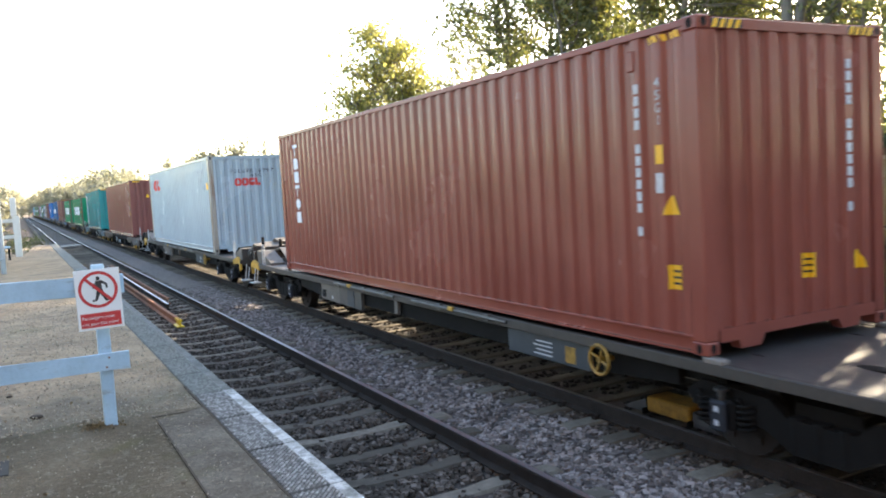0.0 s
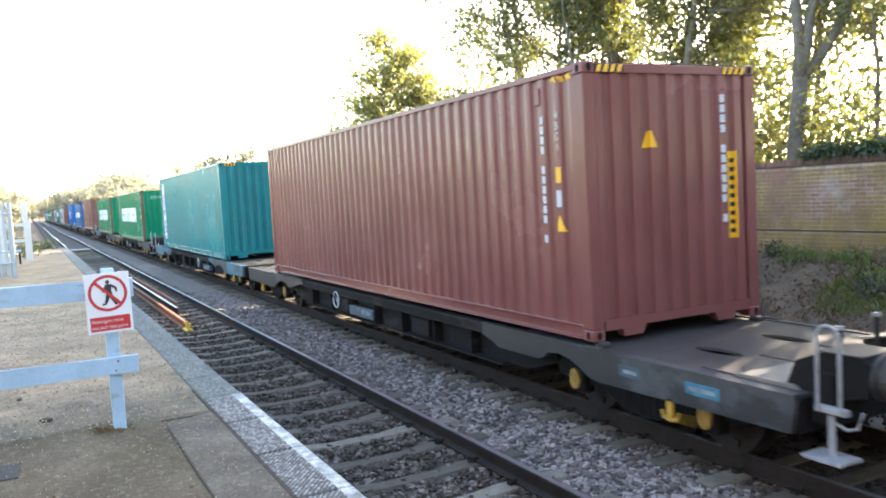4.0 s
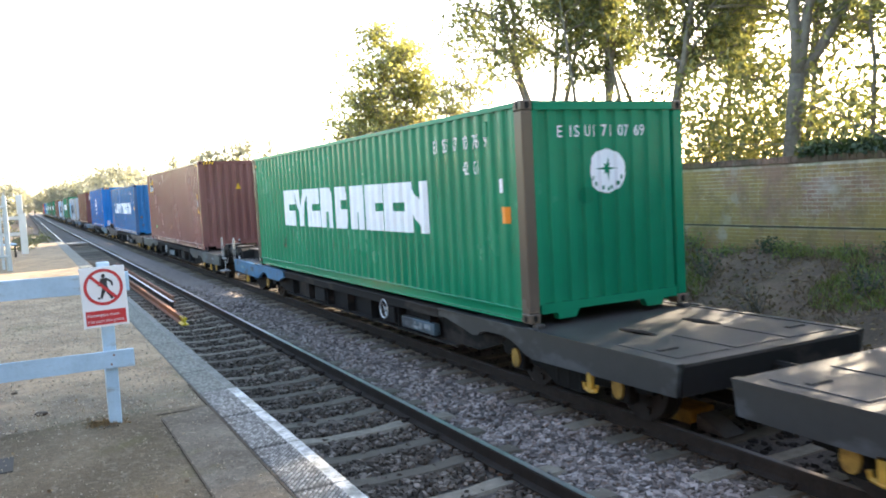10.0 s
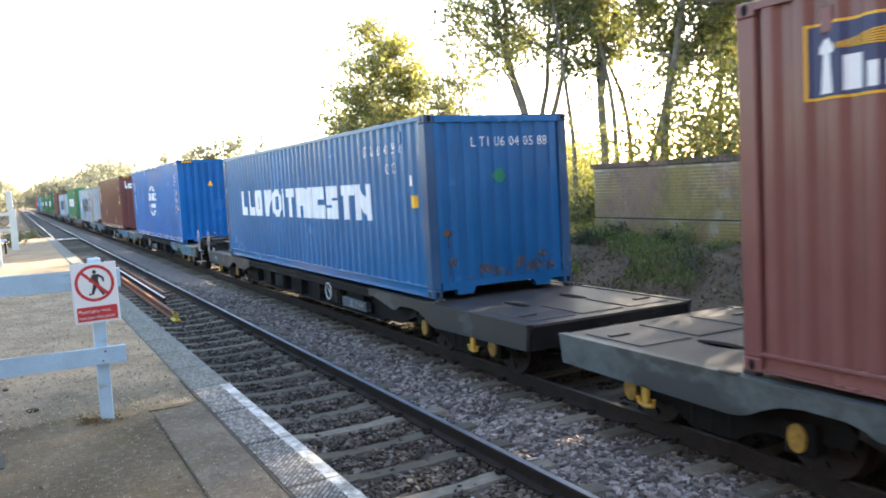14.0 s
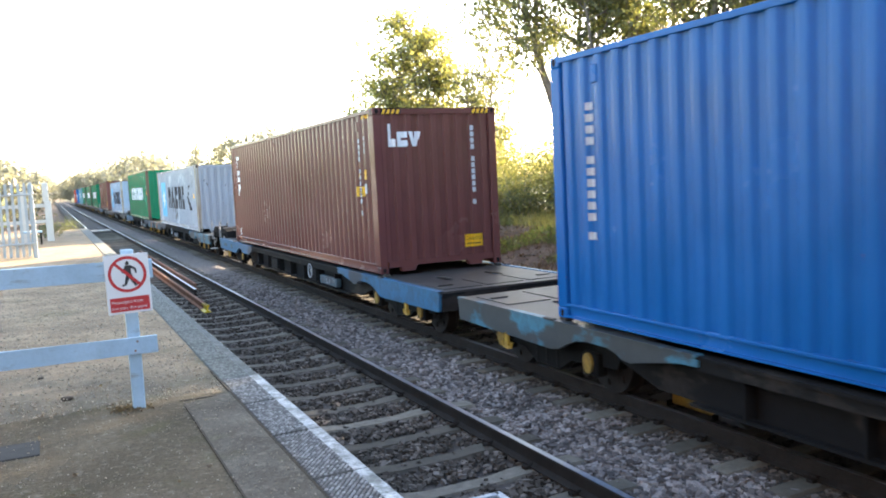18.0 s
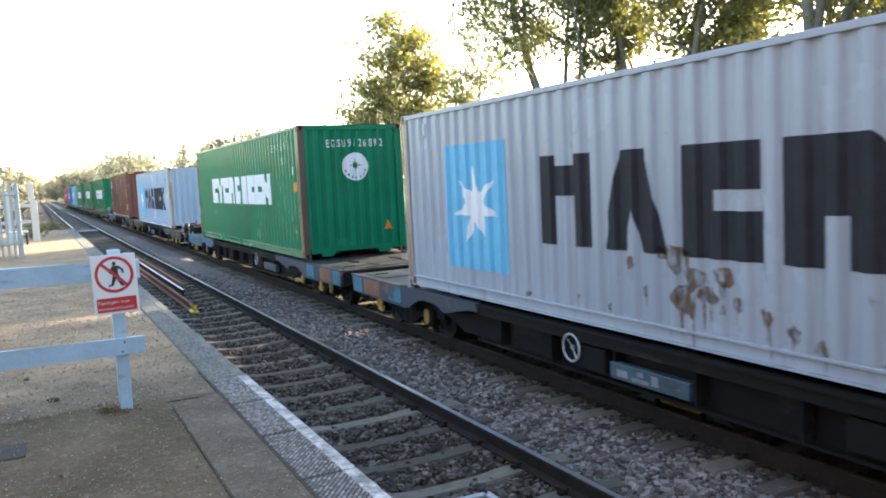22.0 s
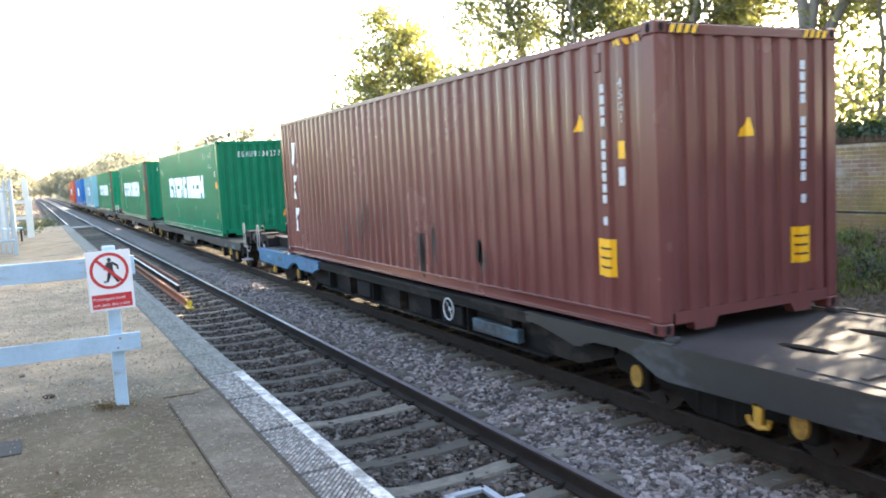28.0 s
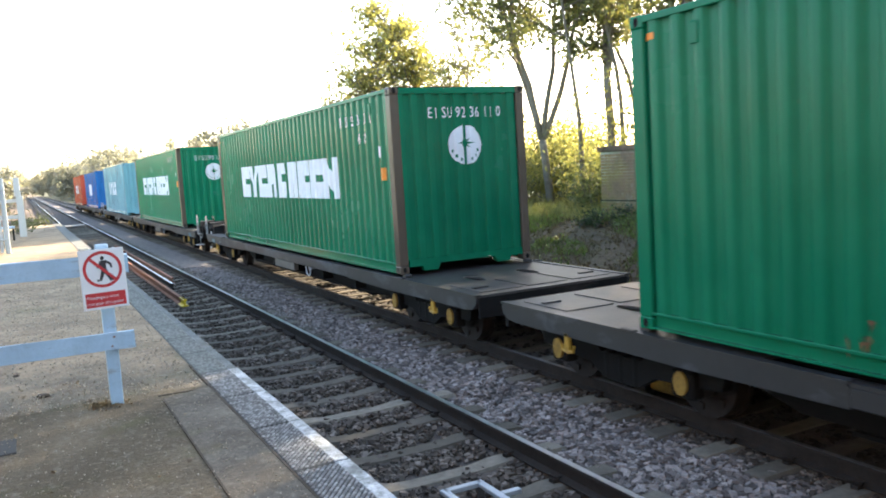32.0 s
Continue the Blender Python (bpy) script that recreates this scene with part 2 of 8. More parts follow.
M["sill_grime"] = plain("grimed_beige_sill_paint", (0.08, 0.07, 0.06), 0.65, vary=0.45, scale=1.5)
M["panel_dark"] = plain("dark_panel_paint", (0.035, 0.042, 0.05), 0.6, vary=0.3, scale=3)
M["steel_dull"] = plain("worn_rod_steel", (0.1, 0.096, 0.09), 0.45, 0.5, vary=0.4, scale=6)
M["navy"] = plain("dark_navy_paint", (0.007, 0.009, 0.016), 0.65, vary=0.3)
M["sill_beige"] = plain("grey_beige_sill_paint", (0.12, 0.105, 0.09), 0.6, vary=0.35, scale=2)
M["girder"] = grimy("dark_girder_paint", (0.0115, 0.0105, 0.0105), (0.034, 0.028, 0.024), 0.25, 0.85)
M["plate_light"] = plain("bare_folded_plate", (0.17, 0.15, 0.13), 0.5, vary=0.3, scale=2)
M["galv"] = plain("galvanised_steel", (0.42, 0.44, 0.46), 0.45, 0.4, vary=0.2)
M["yellow"] = plain("yellow_paint", (0.42, 0.235, 0.025), 0.6, vary=0.45, scale=9)
M["buffer"] = plain("greasy_buffer_steel", (0.06, 0.058, 0.056), 0.4, 0.6, vary=0.4)
M["brown_deep"] = painted_steel("deep_maroon_paint", (0.135, 0.047, 0.043), 0.4)
M["clod"] = plain("dark_clod", (0.05, 0.038, 0.028), 0.95, vary=0.4, scale=30)
M["wheel"] = plain("wheel_steel", (0.035, 0.029, 0.026), 0.6, 0.3, vary=0.3)
M["rail_side"] = plain("brown_rail_side", (0.03, 0.024, 0.02), 0.9, vary=0.35, scale=3)
M["rail_top"] = plain("bright_rail_head", (0.5, 0.5, 0.52), 0.28, 0.9, vary=0.15, scale=2, bump=0.05)
M["rail_dull"] = plain("dull_rail_head", (0.16, 0.15, 0.145), 0.42, 0.6, vary=0.25, scale=2)
M["rust_rail"] = plain("rusty_spare_rail", (0.24, 0.1, 0.05), 0.8, vary=0.35, scale=5)
M["sleeper"] = piece_mat("weathered_concrete", [(0.0, (0.11, 0.094, 0.073)), (0.5, (0.18, 0.155, 0.122)), (1.0, (0.27, 0.235, 0.185))], scale=9)
M["sleeper_far"] = plain("weathered_concrete_far", (0.17, 0.155, 0.14), 0.9, vary=0.3)
M["ballast_bed"] = ground_mat("ballast_bed", (0.04, 0.032, 0.026), (0.082, 0.066, 0.055), (0.14, 0.116, 0.1), 1.5, fine=22)
M["stones"] = island_mat("granite_ballast", [(0.0, (0.07, 0.057, 0.051)), (0.5, (0.225, 0.185, 0.166)), (1.0, (0.46, 0.395, 0.36))])
M["stones_dirty"] = island_mat("dirty_ballast", [(0.0, (0.055, 0.043, 0.034)), (0.6, (0.12, 0.097, 0.078)), (1.0, (0.27, 0.225, 0.19))])
M["ballast_pale"] = ground_mat("pale_ballast", (0.13, 0.108, 0.096), (0.22, 0.186, 0.166), (0.36, 0.31, 0.28), 9.0, fine=20, bump=0.9)
M["asphalt"] = ground_mat("mossy_asphalt", (0.08, 0.064, 0.039), (0.155, 0.124, 0.081), (0.23, 0.185, 0.125), 1.1, fine=42, bump=1.0)
M["patch"] = ground_mat("grey_asphalt_patch", (0.1, 0.086, 0.065), (0.162, 0.14, 0.108), (0.22, 0.192, 0.15), 2.2, fine=40, bump=0.8)
M["gravel"] = ground_mat("sandy_gravel", (0.19, 0.135, 0.078), (0.36, 0.262, 0.158), (0.5, 0.385, 0.24), 1.6, fine=32, bump=0.8)
M["seam"] = plain("dark_asphalt_seam", (0.07, 0.057, 0.042), 0.95, vary=0.4, scale=20)
# the gravel thins out into the asphalt
gm = M["gravel"].node_tree
gb = gm.nodes["Principled BSDF"]
old = gb.inputs["Base Color"].links[0].from_socket
geo_n = gm.nodes.new("ShaderNodeNewGeometry")
sep = gm.nodes.new("ShaderNodeSeparateXYZ")
gm.links.new(geo_n.outputs["Position"], sep.inputs[0])
mr = gm.nodes.new("ShaderNodeMapRange")
mr.inputs["From Min"].default_value, mr.inputs["From Max"].default_value = 6.6, 9.2
gm.links.new(sep.outputs["Y"], mr.inputs["Value"])
mxn = gm.nodes.new("ShaderNodeMath")
mxn.operation = "ADD"
gm.links.new(mr.outputs[0], mxn.inputs[0])
wob = gm.nodes.new("ShaderNodeMath")
wob.operation = "MULTIPLY_ADD"
gm.links.new(noise_at(gm, 1.3, 5, 0.7), wob.inputs[0])
wob.inputs[1].default_value, wob.inputs[2].default_value = 1.6, -0.8
gm.links.new(wob.outputs[0], mxn.inputs[1])
gm.links.new(blend(gm, ramp(gm, mxn.outputs[0], [(0.05, (1, 1, 1)), (0.75, (0, 0, 0))]), old, (0.1, 0.083, 0.055)), gb.inputs["Base Color"])
M["coping"] = ground_mat("coping_concrete", (0.045, 0.045, 0.042), (0.075, 0.075, 0.07), (0.115, 0.114, 0.105), 2.5, fine=60, bump=0.2)
M["coping_blue"] = ground_mat("painted_coping", (0.1, 0.104, 0.092), (0.165, 0.172, 0.155), (0.25, 0.26, 0.235), 3.5, fine=50, bump=0.2)
M["edge_white"] = ground_mat("worn_white_line", (0.4, 0.4, 0.38), (0.62, 0.62, 0.6), (0.8, 0.8, 0.78), 9.0, fine=60, bump=0.2)
M["stud"] = island_mat("worn_painted_stud", [(0.0, (0.18, 0.18, 0.17)), (0.5, (0.34, 0.34, 0.33)), (1.0, (0.56, 0.56, 0.54))], 0.7)
M["stud_far"] = island_mat("worn_grey_green_stud", [(0.0, (0.17, 0.18, 0.16)), (0.5, (0.25, 0.263, 0.24)), (1.0, (0.36, 0.375, 0.345))], 0.7)
M["plat_brick"] = plain("platform_face_brick", (0.12, 0.085, 0.065), 0.9, vary=0.4, scale=5)
M["fence_paint"] = plain("pale_blue_paint", (0.34, 0.49, 0.61), 0.65, vary=0.14, scale=5, bump=0.3)
fp = M["fence_paint"].node_tree
fb = fp.nodes["Principled BSDF"]
fo = fb.inputs["Base Color"].links[0].from_socket
worn = ramp(fp, noise_at(fp, 5.0, 8, 0.75, (0.6, 3.0, 3.0), 9), [(0.57, (0, 0, 0)), (0.66, (0.7, 0.7, 0.7))])
fp.links.new(blend(fp, worn, fo, (0.22, 0.21, 0.2)), fb.inputs["Base Color"])
M["sign_white"] = plain("white_sign_enamel", (0.72, 0.74, 0.75), 0.35, vary=0.04)
M["sign_red"] = plain("red_sign_enamel", (0.5, 0.025, 0.03), 0.35, vary=0.08)
M["sign_black"] = plain("black_sign_enamel", (0.02, 0.02, 0.025), 0.35, vary=0.1)
M["soil"] = ground_mat("bank_soil", (0.11, 0.072, 0.046), (0.21, 0.138, 0.088), (0.31, 0.212, 0.138), 0.7, fine=14, bump=0.9)
M["land"] = ground_mat("rough_grass_land", (0.05, 0.06, 0.025), (0.1, 0.1, 0.045), (0.17, 0.15, 0.08), 0.2, fine=6, bump=0.6)
M["brick"] = piece_mat("old_yellow_brick", [(0.0, (0.34, 0.21, 0.085)), (0.35, (0.42, 0.275, 0.105)), (0.6, (0.39, 0.235, 0.11)), (0.85, (0.45, 0.31, 0.15)), (1.0, (0.42, 0.27, 0.17))], scale=14)
M["brick_red"] = piece_mat("old_red_brick", [(0.0, (0.3, 0.16, 0.105)), (0.5, (0.38, 0.22, 0.15)), (1.0, (0.44, 0.32, 0.26))], scale=14)
M["brick_far"] = island_mat("old_brick_run", [(0.0, (0.34, 0.21, 0.085)), (0.5, (0.42, 0.28, 0.11)), (1.0, (0.4, 0.25, 0.15))], scale=8)
M["mortar"] = plain("lime_mortar", (0.56, 0.48, 0.37), 0.95, vary=0.3, scale=6)
M["cope_brick"] = island_mat("dark_coping_brick", [(0.0, (0.15, 0.085, 0.06)), (1.0, (0.25, 0.15, 0.1))], scale=10)
M["bark"] = plain("grey_brown_bark", (0.15, 0.13, 0.104), 0.95, vary=0.4, scale=5, bump=0.8)
M["leaf_green"] = leaf_mat("olive_green_leaf", (0.058, 0.068, 0.028), (0.135, 0.145, 0.06), 0.5)
M["leaf_olive"] = leaf_mat("light_olive_leaf", (0.165, 0.166, 0.055), (0.31, 0.285, 0.1), 0.65)
M["leaf_yellow"] = leaf_mat("yellowing_leaf", (0.11, 0.118, 0.038), (0.215, 0.205, 0.07), 0.45)
M["leaf_ivy"] = leaf_mat("dark_ivy_leaf", (0.02, 0.035, 0.012), (0.05, 0.075, 0.025), 0.25)
# Paler and greyer than near leaves: distance haze is put into the colour.
M["leaf_far"] = leaf_mat("haze_greyed_leaf", (0.125, 0.125, 0.11), (0.195, 0.19, 0.165), 0.45)
# Lighter yellow-green: sun on the bank is put into the blade colour.
M["grass"] = leaf_mat("verge_grass", (0.085, 0.125, 0.028), (0.19, 0.22, 0.06), 0.5)
M["litter"] = leaf_mat("dry_leaf_litter", (0.09, 0.06, 0.03), (0.2, 0.14, 0.07), 0.15)


def weather(key, coats):
    """Lays stains over a material, in patches that run on from piece to piece. coats: scale, low, high, colour, strength, shift."""
    nt = M[key].node_tree
    b = nt.nodes["Principled BSDF"]
    for scale, lo, hi, col, amount, shift in coats:
        old = b.inputs["Base Color"].links[0].from_socket
        g = nt.nodes.new("ShaderNodeNewGeometry")
        mp = nt.nodes.new("ShaderNodeMapping")
        mp.inputs["Location"].default_value = (shift, shift * 1.7, shift * 0.6)
        nt.links.new(g.outputs["Position"], mp.inputs["Vector"])
        n = nt.nodes.new("ShaderNodeTexNoise")
        n.inputs["Scale"].default_value, n.inputs["Detail"].default_value, n.inputs["Roughness"].default_value = scale, 6.0, 0.68
        nt.links.new(mp.outputs[0], n.inputs["Vector"])
        f = ramp(nt, n.outputs["Fac"], [(lo, (0, 0, 0)), (hi, (amount,) * 3)])
        nt.links.new(blend(nt, f, old, col), b.inputs["Base Color"])


WALL_COATS = [(0.5, 0.42, 0.58, (0.27, 0.19, 0.05), 0.75, 3.0), (0.6, 0.46, 0.6, (0.28, 0.15, 0.11), 0.8, 11.0), (1.3, 0.58, 0.7, (0.44, 0.385, 0.32), 0.6, 37.0), (1.5, 0.48, 0.66, (0.11, 0.08, 0.05), 0.5, 23.0), (7.0, 0.5, 0.75, (0.15, 0.12, 0.075), 0.5, 31.0)]
for k in ("brick", "brick_red", "brick_far", "mortar", "cope_brick"):
    weather(k, WALL_COATS)
weather("cope_brick", [(1.8, 0.36, 0.6, (0.075, 0.055, 0.035), 0.8, 43.0)])
for k in ("asphalt", "gravel", "patch"):
    weather(k, [(1.1, 0.56, 0.7, (0.085, 0.085, 0.03), 0.55, 5.0), (2.6, 0.52, 0.7, (0.07, 0.055, 0.035), 0.6, 17.0), (16.0, 0.55, 0.68, (0.3, 0.26, 0.2), 0.45, 29.0), (21.0, 0.6, 0.7, (0.04, 0.034, 0.026), 0.7, 41.0)])
weather("edge_white", [(9.0, 0.46, 0.6, (0.2, 0.21, 0.18), 0.75, 4.0)])
weather("soil", [(0.9, 0.38, 0.6, (0.075, 0.052, 0.034), 0.7, 51.0), (1.3, 0.5, 0.65, (0.17, 0.115, 0.075), 0.5, 7.0), (3.0, 0.55, 0.7, (0.06, 0.06, 0.02), 0.6, 13.0), (12.0, 0.52, 0.66, (0.045, 0.032, 0.02), 0.6, 19.0)])
for k in ("coping", "coping_blue", "edge_white"):
    weather(k, [(6.0, 0.52, 0.66, (0.1, 0.1, 0.085), 0.6, 9.0), (30.0, 0.55, 0.66, (0.07, 0.07, 0.06), 0.6, 2.0)])
for k in ("girder", "under", "rail_side", "asphalt", "patch", "sleeper", "stones_dirty", "oily", "wheel", "seam", "cover_iron"):
    M[k].node_tree.nodes["Principled BSDF"].inputs["Specular IOR Level"].default_value = 0.18


# ---- mesh helpers ----
def bm_new():
    return bmesh.new()


def box(bm, x0, x1, y0, y1, z0, z1, bevel=0.0):
    vs = [bm.verts.new((x, y, z)) for x in (x0, x1) for y in (y0, y1) for z in (z0, z1)]
    fs = [bm.faces.new([vs[i] for i in f]) for f in ((0, 1, 3, 2), (4, 6, 7, 5), (0, 4, 5, 1), (2, 3, 7, 6), (0, 2, 6, 4), (1, 5, 7, 3))]
    if bevel:
        es = list({e for f in fs for e in f.edges})
        bmesh.ops.bevel(bm, geom=es, offset=bevel, segments=1, affect="EDGES")
    return vs


def tube(bm, pts, r, seg=8, r_end=None, cap=True):
    """A round bar along points, tapering to r_end."""
    pts = [Vector(p) for p in pts]
    rings = []
    n = len(pts)
    for i, p in enumerate(pts):
        d = (pts[min(i + 1, n - 1)] - pts[max(i - 1, 0)]).normalized()
        u = d.cross(Vector((0, 0, 1)) if abs(d.z) < 0.9 else Vector((1, 0, 0))).normalized()
        v = d.cross(u)
        rr = r if r_end is None else r + (r_end - r) * i / max(1, n - 1)
        rings.append([bm.verts.new(p + (u * math.cos(2 * math.pi * k / seg) + v * math.sin(2 * math.pi * k / seg)) * rr) for k in range(seg)])
    for a, b in zip(rings, rings[1:]):
        for k in range(seg):
            bm.faces.new((a[k], a[(k + 1) % seg], b[(k + 1) % seg], b[k]))
    if cap:
        bm.faces.new(list(reversed(rings[0])))
        bm.faces.new(rings[-1])
    return rings


def ring_shape(bm, c, R0, r, axis="x", seg=28, sides=8):
    """A torus with its axis along x."""
    vs = []
    for i in range(seg):
        a = 2 * math.pi * i / seg
        row = []
        for k in range(sides):
            b = 2 * math.pi * k / sides
            q = R0 + r * math.cos(b)
            row.append(bm.verts.new((c[0] + r * math.sin(b), c[1] + q * math.cos(a), c[2] + q * math.sin(a))))
        vs.append(row)
    for i in range(seg):
        for k in range(sides):
            bm.faces.new((vs[i][k], vs[(i + 1) % seg][k], vs[(i + 1) % seg][(k + 1) % sides], vs[i][(k + 1) % sides]))


def prism(bm, poly, x0, x1):
    """A polygon in (y, z), made solid from x0 to x1."""
    a = [bm.verts.new((x0, y, z)) for y, z in poly]
    b = [bm.verts.new((x1, y, z)) for y, z in poly]
    n = len(poly)
    bm.faces.new(a)
    bm.faces.new(list(reversed(b)))
    for i in range(n):
        bm.faces.new((a[i], b[i], b[(i + 1) % n], a[(i + 1) % n]))


def extrude_y(bm, poly, y0, y1):
    """A polygon in (x, z), made solid from y0 to y1."""
    a = [bm.verts.new((x, y0, z)) for x, z in poly]
    b = [bm.verts.new((x, y1, z)) for x, z in poly]
    n = len(poly)
    bm.faces.new(a)
    bm.faces.new(list(reversed(b)))
    for i in range(n):
        bm.faces.new((a[i], b[i], b[(i + 1) % n], a[(i + 1) % n]))


def part(name, bm, mat, parent=None, label="", smooth=False):
    me = bpy.data.meshes.new(name)
    bmesh.ops.recalc_face_normals(bm, faces=bm.faces)
    bm.to_mesh(me)
    bm.free()
    me.materials.append(M[mat] if isinstance(mat, str) else mat)
    if smooth:
        for p in me.polygons:
            p.use_smooth = True
    ob = new(name, me)
    ob.parent = parent
    if label:
        tagged(ob, label)
    return ob


def raw_mesh(name, verts, faces, mat, parent=None):
    me = bpy.data.meshes.new(name)
    me.from_pydata(verts, [], faces)
    me.materials.append(M[mat])
    ob = new(name, me)
    ob.parent = parent
    return ob


def empty(name, m=None):
    ob = new(name)
    if m is not None:
        ob.matrix_basis = m
    ob.empty_display_size = 0.2
    return ob


# ---- ground, platform and tracks ----
XT, XN = 6.316, 3.016            # centre lines: the train's track and the near one
XP, ZP = 1.53, 0.83              # platform edge and height; rail tops are at zero
GAUGE = 1.505                    # between the rail centres
XW = 13.0                        # face of the brick wall
rng = random.Random(5)


def ground_height(x, y):
    far = max(0.0, min(1.0, (y - 45) / 60))
    if x < -7:
        z = 0.45 * (1 - far)
    elif x < -6:
        z = -0.45 + (0.9 - 0.45 * far) * (-6 - x)
    elif x < 8.6:
        z = -0.45
    elif x < 12.8:
        u = (x - 8.6) / 4.2
        z = -0.45 + (1.38 - 0.9 * far) * (u * u * (3 - 2 * u))
    else:
        z = 0.93 - 0.9 * far
    return z


def build_ground():
    xs = [-2500, -600, -150, -60, -30, -15, -7.01, -6, -3, 1, 5, 8.6]
    xs += [8.6 + 0.3 * k for k in range(1, 23)] + [16, 18, 21, 25, 30, 45, 90, 300, 900, 2500]
    ys = [-2500, -500, -100, -40, -15] + [-10 + 0.6 * k for k in range(0, 75)] + [38, 45, 55, 70, 90, 105, 130, 200, 400, 900, 2500, 4000]
    vs, fs = [], []
    for y in ys:
        for x in xs:
            z = ground_height(x, y)
            if 8.7 < x < 30 and -12 < y < 45:
                z += 0.1 * noise.noise((x * 0.9, y * 0.7, 0)) + 0.045 * noise.noise((x * 3.1, y * 3.0, 4))
            vs.append((x, y, z))
    n = len(xs)
    for j in range(len(ys) - 1):
        for i in range(n - 1):
            fs.append((j * n + i, j * n + i + 1, (j + 1) * n + i + 1, (j + 1) * n + i))
    g = raw_mesh("ground", vs, fs, "land")
    g.data.materials.append(M["soil"])
    for p in g.data.polygons:
        c = p.center
        if 8.0 < c.x < 13.2 and c.y < 60 or -7.5 < c.x < 8.6 and abs(c.y) < 2000:
            p.material_index = 1
        p.use_smooth = True
    tagged(g, "bare brown soil bank and rough grass beside the railway", "ground", kind="structure")


build_ground()


def build_ballast():
    bm = bm_new()
    poly = [(1.55, -0.6), (1.55, -0.24), (2.3, -0.215), (4.3, -0.215), (4.65, -0.2), (5.0, -0.2), (7.7, -0.215), (8.3, -0.24), (9.3, -0.6)]
    ys = [-60 + 1.5 * k for k in range(90)] + [80, 100, 140, 200, 300, 420]
    rows = []
    for y in ys:
        rows.append([bm.verts.new((x, y, z + (0.012 * noise.noise((x * 2, y * 2, 1)) if -0.5 < z else 0))) for x, z in poly])
    for a, b in zip(rows, rows[1:]):
        for i in range(len(poly) - 1):
            bm.faces.new((a[i], a[i + 1], b[i + 1], b[i]))
    ob = part("ballast", bm, "ballast_bed")
    tagged(ob, "grey granite ballast bed under both tracks", "ballast", kind="structure")


build_ballast()
bm = bm_new()
extrude_y(bm, [(4.12, -0.26), (5.46, -0.26), (5.46, -0.196), (4.8, -0.178), (4.12, -0.196)], 21.0, 420.0)
tagged(part("ballast_shoulder", bm, "ballast_pale"), "paler ballast strip between the two tracks", "ballast", kind="structure")


def stones(name, area, count, size, mat, label, lift, keep=None):
    """Loose broken stones lying over an area (x0, x1, y0, y1), denser towards y0."""
    r = np.random.RandomState(len(name) + count)
    x0, x1, y0, y1 = area
    base = np.array([(sx, sy, sz) for sx in (-1, 1) for sy in (-1, 1) for sz in (-1, 1)], float)
    quads = np.array([(0, 1, 3, 2), (4, 6, 7, 5), (0, 4, 5, 1), (2, 3, 7, 6), (0, 2, 6, 4), (1, 5, 7, 3)])
    u = r.rand(count)
    ys = y0 + (y1 - y0) * u ** 1.5
    xs = x0 + (x1 - x0) * r.rand(count)
    ok = np.ones(count, bool)
    if keep is not None:
        ok = np.array([keep(a, b) for a, b in zip(xs, ys)])
    xs, ys = xs[ok], ys[ok]
    n = len(xs)
    s = size * (0.55 + 0.75 * r.rand(n))
    v = base[None] * (0.62 + 0.38 * r.rand(n, 8, 3))
    v *= (np.stack([s, s * (0.6 + 0.5 * r.rand(n)), s * (0.5 + 0.3 * r.rand(n))], 1) / 2)[:, None, :]
    a, b = r.rand(n) * 6.283, (r.rand(n) - 0.5) * 1.4
    ca, sa_, cb, sb = np.cos(a)[:, None], np.sin(a)[:, None], np.cos(b)[:, None], np.sin(b)[:, None]
    x_, z_ = v[..., 0] * cb - v[..., 2] * sb, v[..., 0] * sb + v[..., 2] * cb
    xx, yy = x_ * ca - v[..., 1] * sa_, x_ * sa_ + v[..., 1] * ca
    out = np.stack([xx + xs[:, None], yy + ys[:, None], z_ + (lift + 0.02 * r.rand(n))[:, None]], -1).reshape(-1, 3)
    fs = (quads[None] + (np.arange(n) * 8)[:, None, None]).reshape(-1, 4)
    ob = raw_mesh(name, out.tolist(), fs.tolist(), mat)
    return tagged(ob, label, "ballast", kind="stuff")


SPACING = 0.63
PHASE = 5.8                      # a sleeper of the train's track lies here
PHASE_N, SPACING_N = 5.38, 0.735


spill = random.Random(3)


def off_sleeper(phase, x0, x1, step):
    def keep(x, y):
        d = abs((y - phase + step / 2) % step - step / 2)
        return not (x0 < x < x1 and d < 0.14) or spill.random() < 0.05
    return keep


k1, k2 = off_sleeper(PHASE_N, XN - 1.26, XN + 1.26, SPACING_N), off_sleeper(PHASE, XT - 1.26, XT + 1.26, SPACING)
stones("six_foot_ballast", (4.0, 5.28, 2.5, 26), 15000, 0.066, "stones", "loose pinkish-grey granite stones between the two tracks", -0.213, lambda x, y: k1(x, y) and k2(x, y))
stones("four_foot_ballast", (1.75, 4.1, 3.0, 24), 17000, 0.06, "stones_dirty", "dirty brown-grey stones between sleepers beside the platform", -0.205, k1)
stones("rail_side_ballast", (5.1, 5.6, 2.5, 26), 6000, 0.055, "stones_dirty", "brown oily stones along the foot of the far rail", -0.213, k2)
# The stones' dark tone stands for the train's shade.
stones("far_four_foot_ballast", (5.5, 9.0, 2.0, 24), 9000, 0.06, "oily", "loose stones under the train, shade put into their dark colour", -0.22, k2)


def rail_profile(cx):
    h = [(-0.07, -0.159), (0.07, -0.159), (0.07, -0.148), (0.012, -0.125), (0.01, -0.045), (0.035, -0.034), (0.036, -0.006), (0.03, 0.0)]
    return [(cx + x, z) for x, z in h] + [(cx - x, z) for x, z in reversed(h[2:])]


